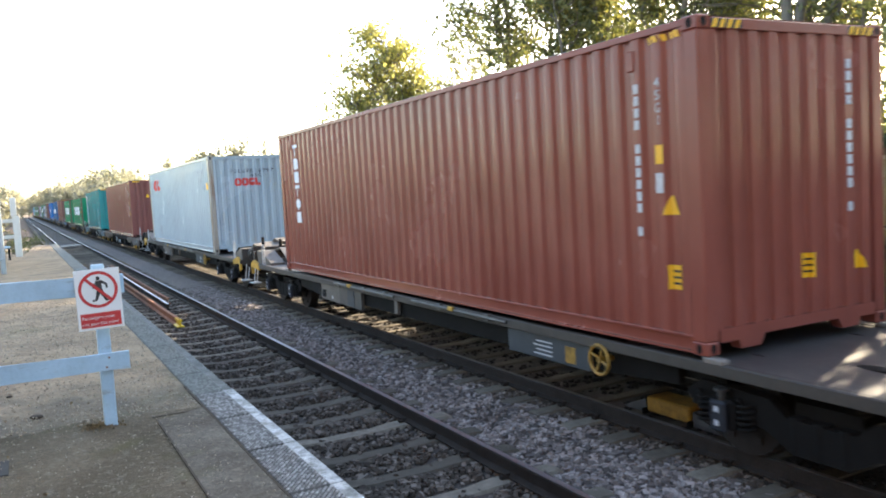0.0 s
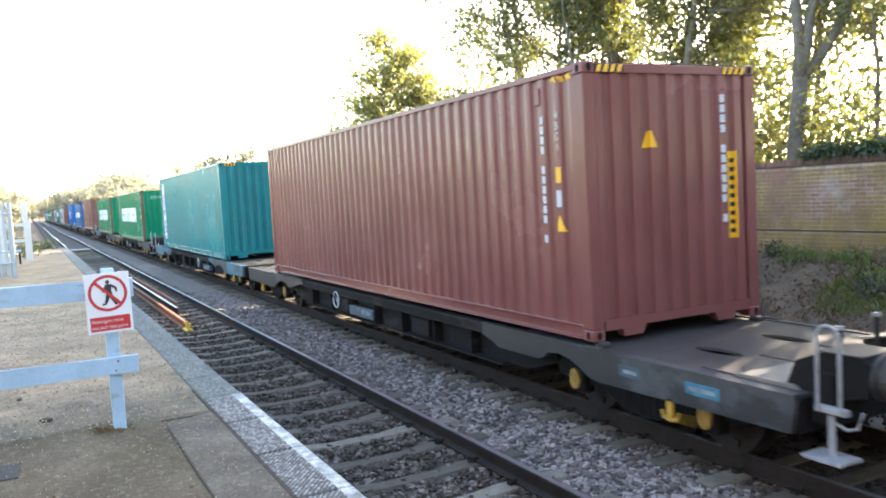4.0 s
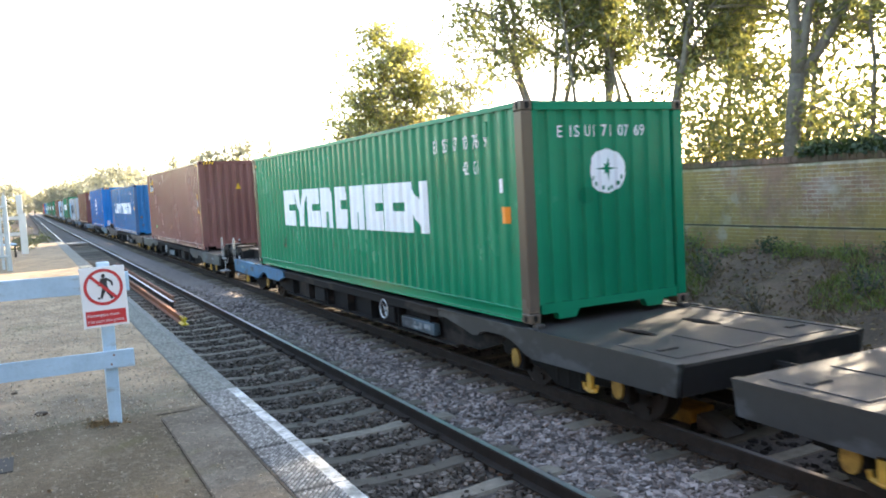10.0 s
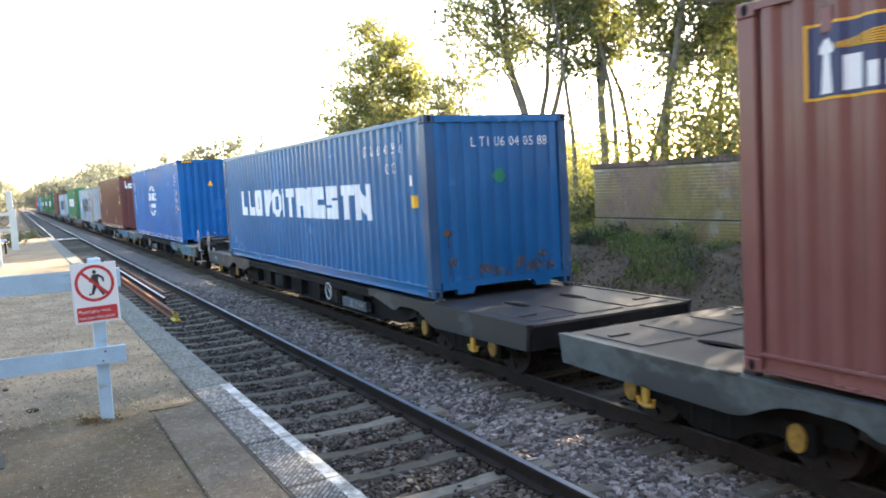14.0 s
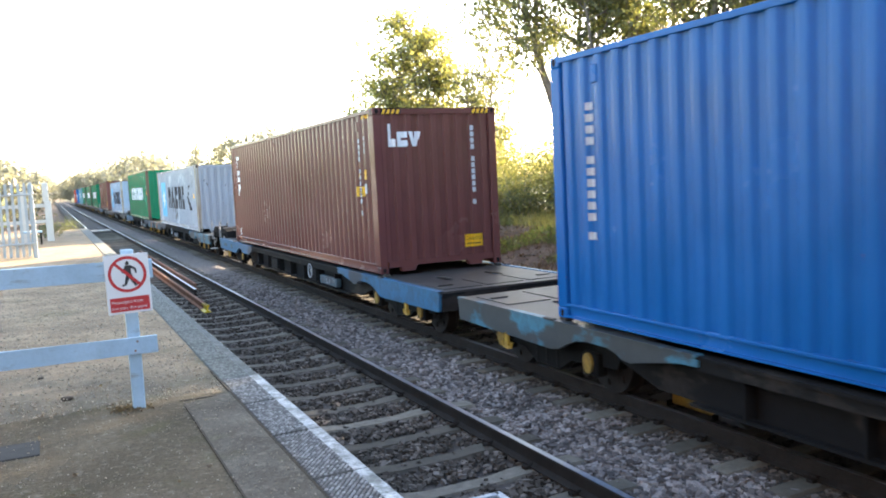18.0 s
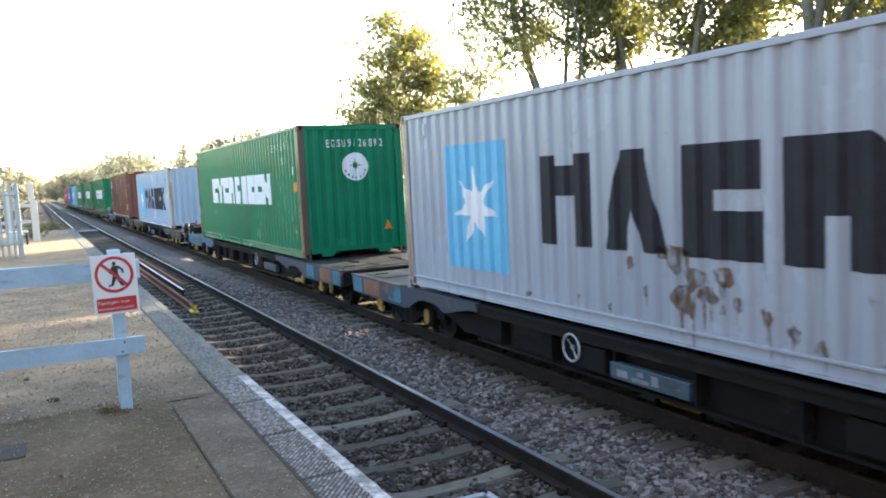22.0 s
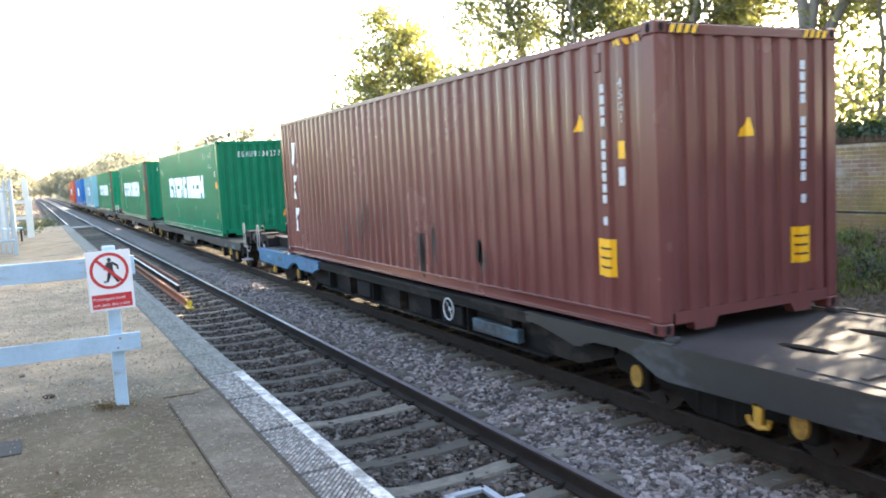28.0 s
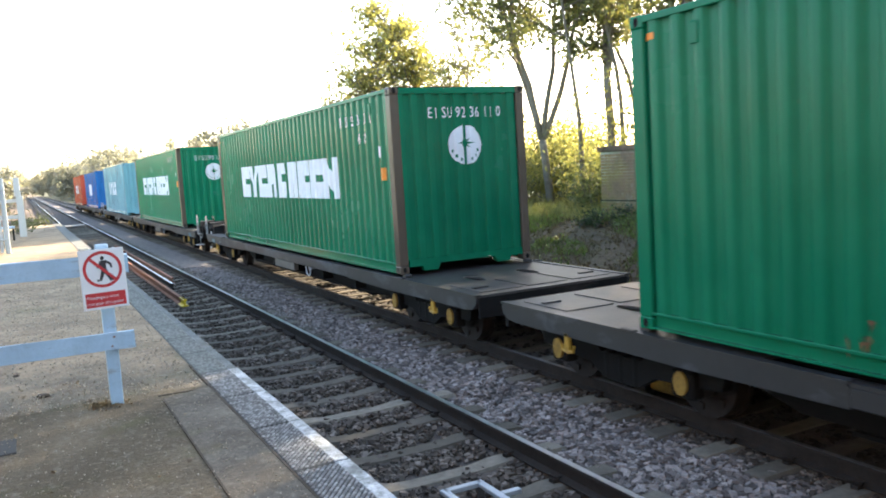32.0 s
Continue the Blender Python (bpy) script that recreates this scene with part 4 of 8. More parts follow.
def container(kind, label, mat, h, post=None, lock_bars=False):
    c = empty("shipping_container")
    tagged(c, label, "container", "containers on the train")
    post = post or mat
    z0, z1 = 0.16, h - 0.06
    for sx in (-1, 1):
        bm = bm_new()
        sheet(bm, wave_side, SIDE_FINE, 0, LEN - 0.356, z0, z1, side_place(sx))
        part("side_panel", bm, mat, c, smooth=True)
        bm = bm_new()
        x0, x1 = sorted((sx * (HALF - 0.06), sx * HALF))
        box(bm, x0, x1, -LEN / 2 + 0.17, LEN / 2 - 0.17, h - 0.075, h - 0.012, 0.006)
        part("top_rail", bm, mat, c)
        bm = bm_new()
        x0, x1 = sorted((sx * (HALF - 0.05), sx * (HALF - 0.004)))
        box(bm, x0, x1, -LEN / 2 + 0.17, LEN / 2 - 0.17, 0.14, 0.17, 0.005)
        x0, x1 = sorted((sx * (HALF - 0.06), sx * (HALF - 0.045)))
        box(bm, x0, x1, -LEN / 2 + 0.17, LEN / 2 - 0.17, 0.016, 0.15)
        x0, x1 = sorted((sx * (HALF - 0.05), sx * (HALF + 0.006)))
        box(bm, x0, x1, -LEN / 2 + 0.17, LEN / 2 - 0.17, 0.015, 0.032)
        part("bottom_rail", bm, mat, c)
    for sy in (-1, 1):
        bm = bm_new()
        sheet(bm, wave_end, END_FINE, 0, 2 * HALF - 0.3, 0.2, h - 0.1, end_place(sy))
        part("end_panel", bm, mat, c, smooth=True)
        bm = bm_new()
        y0, y1 = sorted((sy * (LEN / 2 - 0.06), sy * LEN / 2))
        box(bm, -HALF + 0.16, HALF - 0.16, y0, y1, h - 0.115, h - 0.02, 0.006)
        part("end_header", bm, mat, c)
        # sill with two feet and the raised middle
        bm = bm_new()
        y0, y1 = sorted((sy * (LEN / 2 - 0.12), sy * (LEN / 2 - 0.004)))
        pts = [(-HALF + 0.17, 0.22), (-HALF + 0.17, 0.1), (-0.82, 0.1), (-0.8, 0.02), (-0.56, 0.02), (-0.5, 0.12), (0.5, 0.12), (0.56, 0.02), (0.8, 0.02), (0.82, 0.1), (HALF - 0.17, 0.1), (HALF - 0.17, 0.22)]
        extrude_y(bm, pts, y0, y1)
        part("end_sill", bm, mat, c)
        for sx in (-1, 1):
            bm = bm_new()
            x0, x1 = sorted((sx * (HALF - 0.155), sx * HALF))
            y0, y1 = sorted((sy * (LEN / 2 - 0.18), sy * LEN / 2))
            box(bm, x0 + 0.003, x1 - 0.003, y0 + 0.003, y1 - 0.003, 0.118, h - 0.118, 0.012)
            part("corner_post", bm, mat if sx > 0 and mat == "green" else post, c)
            for zc in (0, h - 0.118):
                bm = bm_new()
                box(bm, x0, x1, y0, y1, zc, zc + 0.118, 0.012)
                cast = part("corner_casting", bm, post, c)
                xs, ys = sx * (HALF + 0.001), sy * (LEN / 2 - 0.09)
                # Flat near-black discs stand for the shade inside the holes.
                for k in range(2):
                    bm = bm_new()
                    pts = [(math.cos(2 * math.pi * i / 12) * 0.032, math.sin(2 * math.pi * i / 12) * 0.045) for i in range(12)]
                    if k == 0:
                        f = [bm.verts.new((xs, ys + a, zc + 0.059 + b)) for a, b in pts]
                    else:
                        f = [bm.verts.new((sx * (HALF - 0.078) + a, sy * (LEN / 2 + 0.001), zc + 0.059 + b)) for a, b in pts]
                    bm.faces.new(f)
                    part("casting_hole", bm, "under", cast, "dark oval hole")
    bm = bm_new()
    n = 48
    prev = None
    for i in range(n * 2 + 1):
        y = -LEN / 2 + 0.02 + (LEN - 0.04) * i / (n * 2)
        z = h - 0.006 - (0.02 if i % 2 else 0.0)
        cur = (bm.verts.new((-HALF + 0.03, y, z)), bm.verts.new((HALF - 0.03, y, z)))
        if prev:
            bm.faces.new((prev[0], prev[1], cur[1], cur[0]))
        prev = cur
    part("roof_panel", bm, mat, c)
    bm = bm_new()
    box(bm, -HALF + 0.05, HALF - 0.05, -LEN / 2 + 0.13, LEN / 2 - 0.13, 0.13, 0.16)
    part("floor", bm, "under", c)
    # small vents near both ends of the side
    for u in (0.66, LEN - 0.356 - 0.62):
        bm = bm_new()
        y = -LEN / 2 + 0.178 + u
        box(bm, -HALF - 0.004, -HALF + 0.04, y - 0.05, y + 0.05, h - 0.36, h - 0.17, 0.01)
        part("vent", bm, mat, c)
    return c


def tri(bm, u, z, s_):
    poly(bm, [(u - s_ / 2, z), (u + s_ / 2, z), (u + s_ * 0.08, z + s_), (u - s_ * 0.08, z + s_)])


W_ = ("white_mark", "lettering", "white painted lettering")
Y_ = ("yellow_mark", "warning_label", "yellow warning label")
V_ = ("dull_mark", "lettering", "greyed white code")
B_ = ("black_mark", "label_print", "black print")


def vertical_codes(c, h, side_tri=None, end_tri=None, square=None, end_square=None, hazard=True, code=".... ...... ."):
    """The leasing box layout: codes running down the walls, warning labels near the corner."""
    m = Marks(c, "side", h)
    code_col(m[V_], code, 0.6, h - 0.48, 0.062, 0.085, 0.024, True)
    code_col(m[V_], "45G1", 0.325, h - 0.45, 0.066, 0.088, 0.024, True)
    rect(m.piece(Y_), 0.28, 0.42, h - 1.22, h - 1.05)
    rect(m[V_], 0.28, 0.42, h - 1.48, h - 1.3)
    if side_tri:
        tri(m.piece(Y_), *side_tri, 0.17)
    if square:
        rect(m.piece(Y_), *square)
        for k in range(3):
            rect(m[B_], square[0] + 0.04, square[1] - 0.04, square[2] + (square[3] - square[2]) * (k + 1) / 4 - 0.01, square[2] + (square[3] - square[2]) * (k + 1) / 4 + 0.01)
    if hazard:
        for k in range(5):
            u = 0.02 + k * 0.09
            poly(m[("yellow_mark", "hazard_stripes", "yellow height stripes")], [(u, h - 0.15), (u + 0.05, h - 0.15), (u + 0.08, h - 0.09), (u + 0.03, h - 0.09)])
    m.lay()
    m = Marks(c, "end", h)
    code_col(m[V_], code, 1.775, h - 0.33, 0.07, 0.088, 0.024, False)
    if end_tri:
        tri(m.piece(Y_), *end_tri, 0.18)
    if end_square:
        rect(m.piece(Y_), *end_square)
        for k in range(3):
            rect(m[B_], end_square[0] + 0.04, end_square[1] - 0.04, end_square[2] + (end_square[3] - end_square[2]) * (k + 1) / 4 - 0.01, end_square[2] + (end_square[3] - end_square[2]) * (k + 1) / 4 + 0.01)
    m.lay()


def stripes_on_header(c, h):
    for u0 in (-1.06, 0.71):
        bm = bm_new()
        bm.faces.new([bm.verts.new((x, -LEN / 2 - 0.001, z)) for x, z in ((u0, h - 0.107), (u0 + 0.37, h - 0.107), (u0 + 0.37, h - 0.028), (u0, h - 0.028))])
        part("stripe_ground", bm, "black_mark", c, "black ground of the height stripes")
    bm = bm_new()
    for u0 in (-1.05, 0.72):
        for k in range(4):
            x = u0 + k * 0.09
            bm.faces.new([bm.verts.new((x + a, -LEN / 2 - 0.002, z)) for a, z in ((0, h - 0.105), (0.05, h - 0.105), (0.08, h - 0.03), (0.03, h - 0.03))])
    tagged(part("hazard_stripes", bm, "yellow_mark", c, "yellow height stripes"), kind="stuff")


def green_marks(c, h, code, second, star, side_code, hi, ball=None):
    m = Marks(c, "side", h)
    gap = 0.07
    w_ = (7.08 - 8 * gap) / 9
    blocks(m, W_, 9.5, h - 1.73 if h > 2.7 else h - 1.6, ("notch", "taper", "notch", "foot", "round", "foot", "notch", "notch", "step"), [w_] * 9, 0.76, gap)
    code_row(m, W_, side_code, 15, h - 0.48, 0.26)
    code_row(m, W_, second, 9, h - 0.8, 0.24)
    rect(m[W_], 0.3, 0.42, h - 1.05, h - 0.88)
    rect(m.piece(("orange_mark", "warning_label", "orange label")), 0.22, 0.34, h - 1.42, h - 1.22)
    if hi:
        tri(m.piece(("orange_mark", "warning_label", "orange label")), 0.4, 0.55, 0.2)
    rect(m.piece(("orange_mark", "warning_label", "orange strip")), 11.7, 12.0, h - 0.24, h - 0.18)
    q = random.Random(int(h * 100) + len(code) + ord(code[-1]))
    rust_marks(m, [(q.uniform(1.0, 11.0), q.uniform(0.22, 0.75), q.uniform(0.015, 0.05)) for k in range(9)])
    m.lay()
    m = Marks(c, "end", h)
    tall = h > 2.7
    code_row(m, W_, code, 4 if tall else 3, h - (0.49 if tall else 0.43), 0.24 if tall else 0.2)
    if star:
        cu, cz, cr = (1.15, h - 0.93, 0.31) if tall else (1.07, h - 0.85, 0.27)
        if "92 36" in code:
            for sd in (-1, 1):
                poly(m[W_], [(cu + sd * (0.025 + (cr - 0.03) * math.cos(a)), cz + cr * math.sin(a)) for a in [math.pi * (k / 10 - 0.5) for k in range(11)]][::sd])
        else:
            blob(m[W_], cu, cz, cr, 24)
        g = m[("green_dark", "emblem", "green star emblem on a white disc")]
        pts = []
        for i in range(16):
            r = 0.05 if i % 2 else (0.16 if i % 4 == 0 else 0.1)
            pts.append((cu + r * math.cos(math.pi * i / 8), cz + 0.03 + r * math.sin(math.pi * i / 8)))
        poly(g, pts)
        for i in range(7):
            a = math.pi * (1.12 + 0.127 * i)
            x, z = cu + 0.8 * cr * math.cos(a), cz + 0.8 * cr * math.sin(a)
            rect(g, x - 0.016, x + 0.016, z - 0.025, z + 0.025)
    if ball:
        blob(m[("green_dark", "seal_mark", "dark green patch")], ball[0], ball[1], 0.1, 14)
        rect(m[W_], ball[0] - 0.06, ball[0] + 0.05, ball[1] - 0.06, ball[1] + 0.03)
    if hi:
        tri(m.piece(("orange_mark", "warning_label", "orange warning label")), 1.86, 0.53, 0.2)
    m.lay()


def text_block_col(m, key, u, z, kinds, w_, h, gap):
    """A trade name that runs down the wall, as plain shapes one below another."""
    for kind in kinds:
        if kind:
            bm = m.piece(key)
            for pts in SHAPES[kind]:
                poly(bm, [(u + w_ - x * w_, z - h + y * h) for x, y in reversed(pts)])
        z -= h + gap


def box_orange_brown():
    h = HIGH
    c = container("", "orange-brown corrugated shipping container, white writing down one side", "brown_warm", h)
    m = Marks(c, "side", h)
    text_block_col(m, W_, 10.82, 2.62, ("tee", "foot", "plain", "tee", "ring", "step"), 0.28, 0.225, 0.05)
    m.lay()
    vertical_codes(c, h, (0.22, 1.22), (1.92, 0.57), (0.1, 0.27, 0.55, 0.77), (1.1, 1.26, 0.55, 0.78))
    stripes_on_header(c, h)
    return c


def box_red_name():
    h = HIGH
    c = container("", "pale grey-blue corrugated container with red company name, rust-streaked posts", "pale", h, "pale_post")
    R_ = ("red_mark", "trade_name", "red painted company name")
    m = Marks(c, "side", h)
    blocks(m, R_, 10.85, 2.1, ("ring", "ring", "round", "angle"), [0.4, 0.4, 0.36, 0.3], 0.42, 0.03)
    code_row(m, B_, "OOLU 881699 7", 14, h - 0.5, 0.2)
    code_row(m, B_, "45G1", 8, h - 0.75, 0.2)
    rect(m[B_], 0.62, 0.7, h - 1.0, h - 0.86)
    rect(m.piece(Y_), 0.22, 0.34, h - 0.98, h - 0.78)
    rect(m[("patch_grey", "repair_patch", "darker grey repainted patch")], 9.5, 9.82, 0.3, 0.68)
    m.lay()
    m = Marks(c, "end", h)
    blocks_end(m, R_, 0.62, 1.98, ("ring", "ring", "round", "angle"), [0.2, 0.2, 0.18, 0.17], 0.23, 0.012)
    code_row(m, B_, "OOLU 881699 7", 4, 2.37, 0.17)
    code_row(m, B_, "45G1", 9, 2.235, 0.15)
    m.lay()
    return c


def blocks_end(m, key, u, z, kinds, widths, h, gap):
    for kind, w_ in zip(kinds, widths):
        bm = m.piece(key)
        for pts in SHAPES[kind]:
            poly(bm, [(u + x * w_, z + y * h) for x, y in pts])
        u += w_ + gap


def box_maroon_first():
    h = HIGH
    c = container("", "maroon corrugated container with long yellow label on its end", "brown", h)
    vertical_codes(c, h, (0.33, 1.15), (0.72, 2.0))
    m = Marks(c, "end", h)
    rect(m.piece(Y_), 1.88, 1.98, 0.94, 1.93)
    for k in range(9):
        rect(m[B_], 1.9, 1.96, 1.0 + k * 0.1, 1.05 + k * 0.1)
    m.lay()
    stripes_on_header(c, h)
    return c


def box_teal():
    h = HIGH
    c = container("", "teal corrugated container with white vertical name panel at its rear", "teal", h)
    m = Marks(c, "side", h)
    rect(m[W_], 10.88, 11.42, 0.33, 2.64)
    text_block_col(m, ("navy_mark", "trade_name", "dark blue name on the white panel"), 10.98, 2.2, ("ring", "ring", "fork", "round", "", "notch", "peak", "fork", "round"), 0.34, 0.17, 0.045)
    m.lay()
    m = Marks(c, "end", h)
    tri(m.piece(("orange_mark", "warning_label", "orange label")), 1.6, 1.9, 0.2)
    m.lay()
    stripes_on_header(c, h)
    return c


def box_green(code, side_code, second, h, star, mat, post, hi, ball=None, label=""):
    c = container("", label, mat, h, post)
    green_marks(c, h, code, second, star, side_code, hi, ball)
    return c


def box_maroon_flag():
    h = HIGH
    c = container("", "dull maroon corrugated container with small black and yellow flag panel", "brown_dull", h)
    vertical_codes(c, h, (0.33, 1.2), (1.12, 1.95), code="BMOU 535387 9")
    m = Marks(c, "side", h)
    rect(m[("yellow_mark", "panel_border", "yellow panel border")], 10.38, 11.4, 2.08, 2.62)
    rect(m[("navy_mark", "flag_panel", "dark blue trade panel")], 10.4, 11.38, 2.1, 2.6)
    for k in range(6):
        poly(m.piece(("yellow_mark", "light_beam", "yellow beam on the panel")), [(11.14, 2.425 + k * 0.006), (10.42, 2.39 + k * 0.033), (10.42, 2.41 + k * 0.033), (11.14, 2.428 + k * 0.006)][::-1])
    white = ("white_mark", "tower_mark", "white tower shape and plain blocks")
    poly(m[white], [(11.29, 2.12), (11.17, 2.12), (11.19, 2.4), (11.16, 2.4), (11.16, 2.44), (11.2, 2.5), (11.26, 2.5), (11.3, 2.44), (11.3, 2.4), (11.27, 2.4)][::-1])
    for k, (w_, hh) in enumerate(((0.17, 0.24), (0.09, 0.17), (0.12, 0.17), (0.1, 0.17), (0.11, 0.17), (0.11, 0.17))):
        u = 11.1 - (0.0, 0.19, 0.3, 0.43, 0.54, 0.66)[k]
        rect(m[white], u - w_ * 0.86, u, 2.13, 2.13 + hh)
    poly(m[("green_mark", "arrow_label", "green label")], [(9.97, 0.57), (10.06, 0.47), (10.14, 0.55), (10.15, 0.62), (10.05, 0.68)])
    tri(m.piece(("orange_mark", "small_label", "orange label")), 6.26, 0.6, 0.17)
    m.lay()
    stripes_on_header(c, h)
    return c


def box_blue_worn():
    h = LOW
    c = container("", "worn blue corrugated container with rust-stained posts and white company name", "blue_worn", h, "blue_post")
    m = Marks(c, "side", h)
    ws = [0.5, 0.5, 0.62, 0.62, 0.62, 0.15, 0.62, 0.62, 0.2, 0.62, 0.62, 0.62, 0.62]
    k = (10.28 - 1.92 - 12 * 0.1) / sum(ws)
    blocks(m, W_, 10.28, 1.08, ("angle", "angle", "ring", "taper", "ring", "plain", "tee", "foot", "plain", "notch", "swap", "tee", "step"), [w_ * k for w_ in ws], 0.6, 0.1)
    code_row(m, W_, "LTIU 60 40 58 8", 15, h - 0.48, 0.24)
    code_row(m, W_, "42G1", 9, h - 0.78, 0.24)
    rect(m.piece(Y_), 0.22, 0.36, h - 1.3, h - 1.12)
    rect(m[W_], 0.3, 0.42, h - 0.98, h - 0.82)
    m.lay()
    m = Marks(c, "end", h)
    code_row(m, W_, "LTIU 60 40 58 8", 5, h - 0.46, 0.2)
    blob(m[("seal_green", "seal_mark", "dark green patch")], 1.06, 1.7, 0.12, 6)
    rect(m[W_], 1.0, 1.12, 1.64, 1.72)
    rust_marks(m, ((0.75, 0.36, 0.1), (0.95, 0.3, 0.09), (1.12, 0.24, 0.08), (1.36, 0.4, 0.13), (1.6, 0.34, 0.14), (1.76, 0.5, 0.08), (0.16, 0.9, 0.08), (0.22, 0.5, 0.1), (0.5, 0.2, 0.07), (1.9, 0.3, 0.1)))
    m.lay()
    return c


def box_blue():
    h = HIGH
    c = container("", "strong blue corrugated container with white globe emblem on its side", "blue", h)
    m = Marks(c, "side", h)
    b = m[W_]
    cu, cz, r = 6.15, 1.51, 0.62
    for r0, sq in ((1.0, 1.0), (0.55, 1.0)):
        n = 36
        for i in range(n):
            a0, a1 = 2 * math.pi * i / n, 2 * math.pi * (i + 1) / n
            if abs(math.sin((a0 + a1) / 2)) < 0.45:
                continue
            q = 0.93 if r0 == 1.0 else 0.86
            ru = r * 1.5 * r0
            poly(b, [(cu + ru * math.cos(a0), cz + r * math.sin(a0)), (cu + ru * math.cos(a1), cz + r * math.sin(a1)), (cu + ru * q * math.cos(a1), cz + r * 0.93 * math.sin(a1)), (cu + ru * q * math.cos(a0), cz + r * 0.93 * math.sin(a0))])
    blocks(m, W_, 7.2, 1.52, ("round", "ring", "swap", "round", "ring"), [0.36] * 5, 0.3, 0.07)
    blocks(m, W_, 7.15, 1.22, ("swap", "fork", "plain", "foot", "foot", "plain", "step", "round"), [0.2, 0.2, 0.06, 0.2, 0.2, 0.06, 0.2, 0.2], 0.17, 0.06)
    m.lay()
    vertical_codes(c, h, (0.33, 1.15), (0.96, 1.95))
    m = Marks(c, "side", h)
    bars_col(m[V_], 11.3, 2.35, 11, 0.09, 0.08, 0.04)
    m.lay()
    stripes_on_header(c, h)
    return c


def box_lease():
    h = HIGH
    c = container("", "maroon corrugated container with short white name on side and end", "brown_deep", h)
    m = Marks(c, "side", h)
    text_block_col(m, W_, 11.05, 2.55, ("tee", "notch", "taper"), 0.32, 0.34, 0.07)
    bars_col(m[W_], 11.32, 0.42, 3, 0.06, 0.05, 0.025)
    m.lay()
    vertical_codes(c, h, (0.7, 1.72), None, (0.5, 0.84, 1.37, 1.55))
    m = Marks(c, "end", h)
    blocks_end(m, W_, 0.14, 2.22, ("angle",), [0.12], 0.4, 0.03)
    blocks_end(m, W_, 0.29, 2.22, ("notch", "taper"), [0.2, 0.24], 0.26, 0.02)
    rect(m.piece(Y_), 1.54, 1.93, 0.35, 0.58)
    words(m[B_], "CAUTION", 1.58, 0.47, 0.09, 1.0)
    rect(m[B_], 1.58, 1.89, 0.4, 0.42)
    m.lay()
    stripes_on_header(c, h)
    return c


def rust_marks(m, spots):
    """Ragged rust blotches, each with a thin run below it."""
    q = random.Random(5)
    key = ("rust_run", "rust_patch", "brown rust stain")
    for u, z, r in spots:
        poly(m.piece(key), [(u + r * q.uniform(0.55, 1.1) * math.cos(k * 0.524), z + 0.8 * r * q.uniform(0.5, 1.1) * math.sin(k * 0.524)) for k in range(12)])
        for k in range(2):
            x, ln = u + q.uniform(-0.6, 0.6) * r, q.uniform(1.2, 3.0) * r
            poly(m.piece(key), [(x - 0.012, z - 0.3 * r), (x + 0.014, z - 0.3 * r), (x + 0.006, z - ln), (x - 0.004, z - ln)])


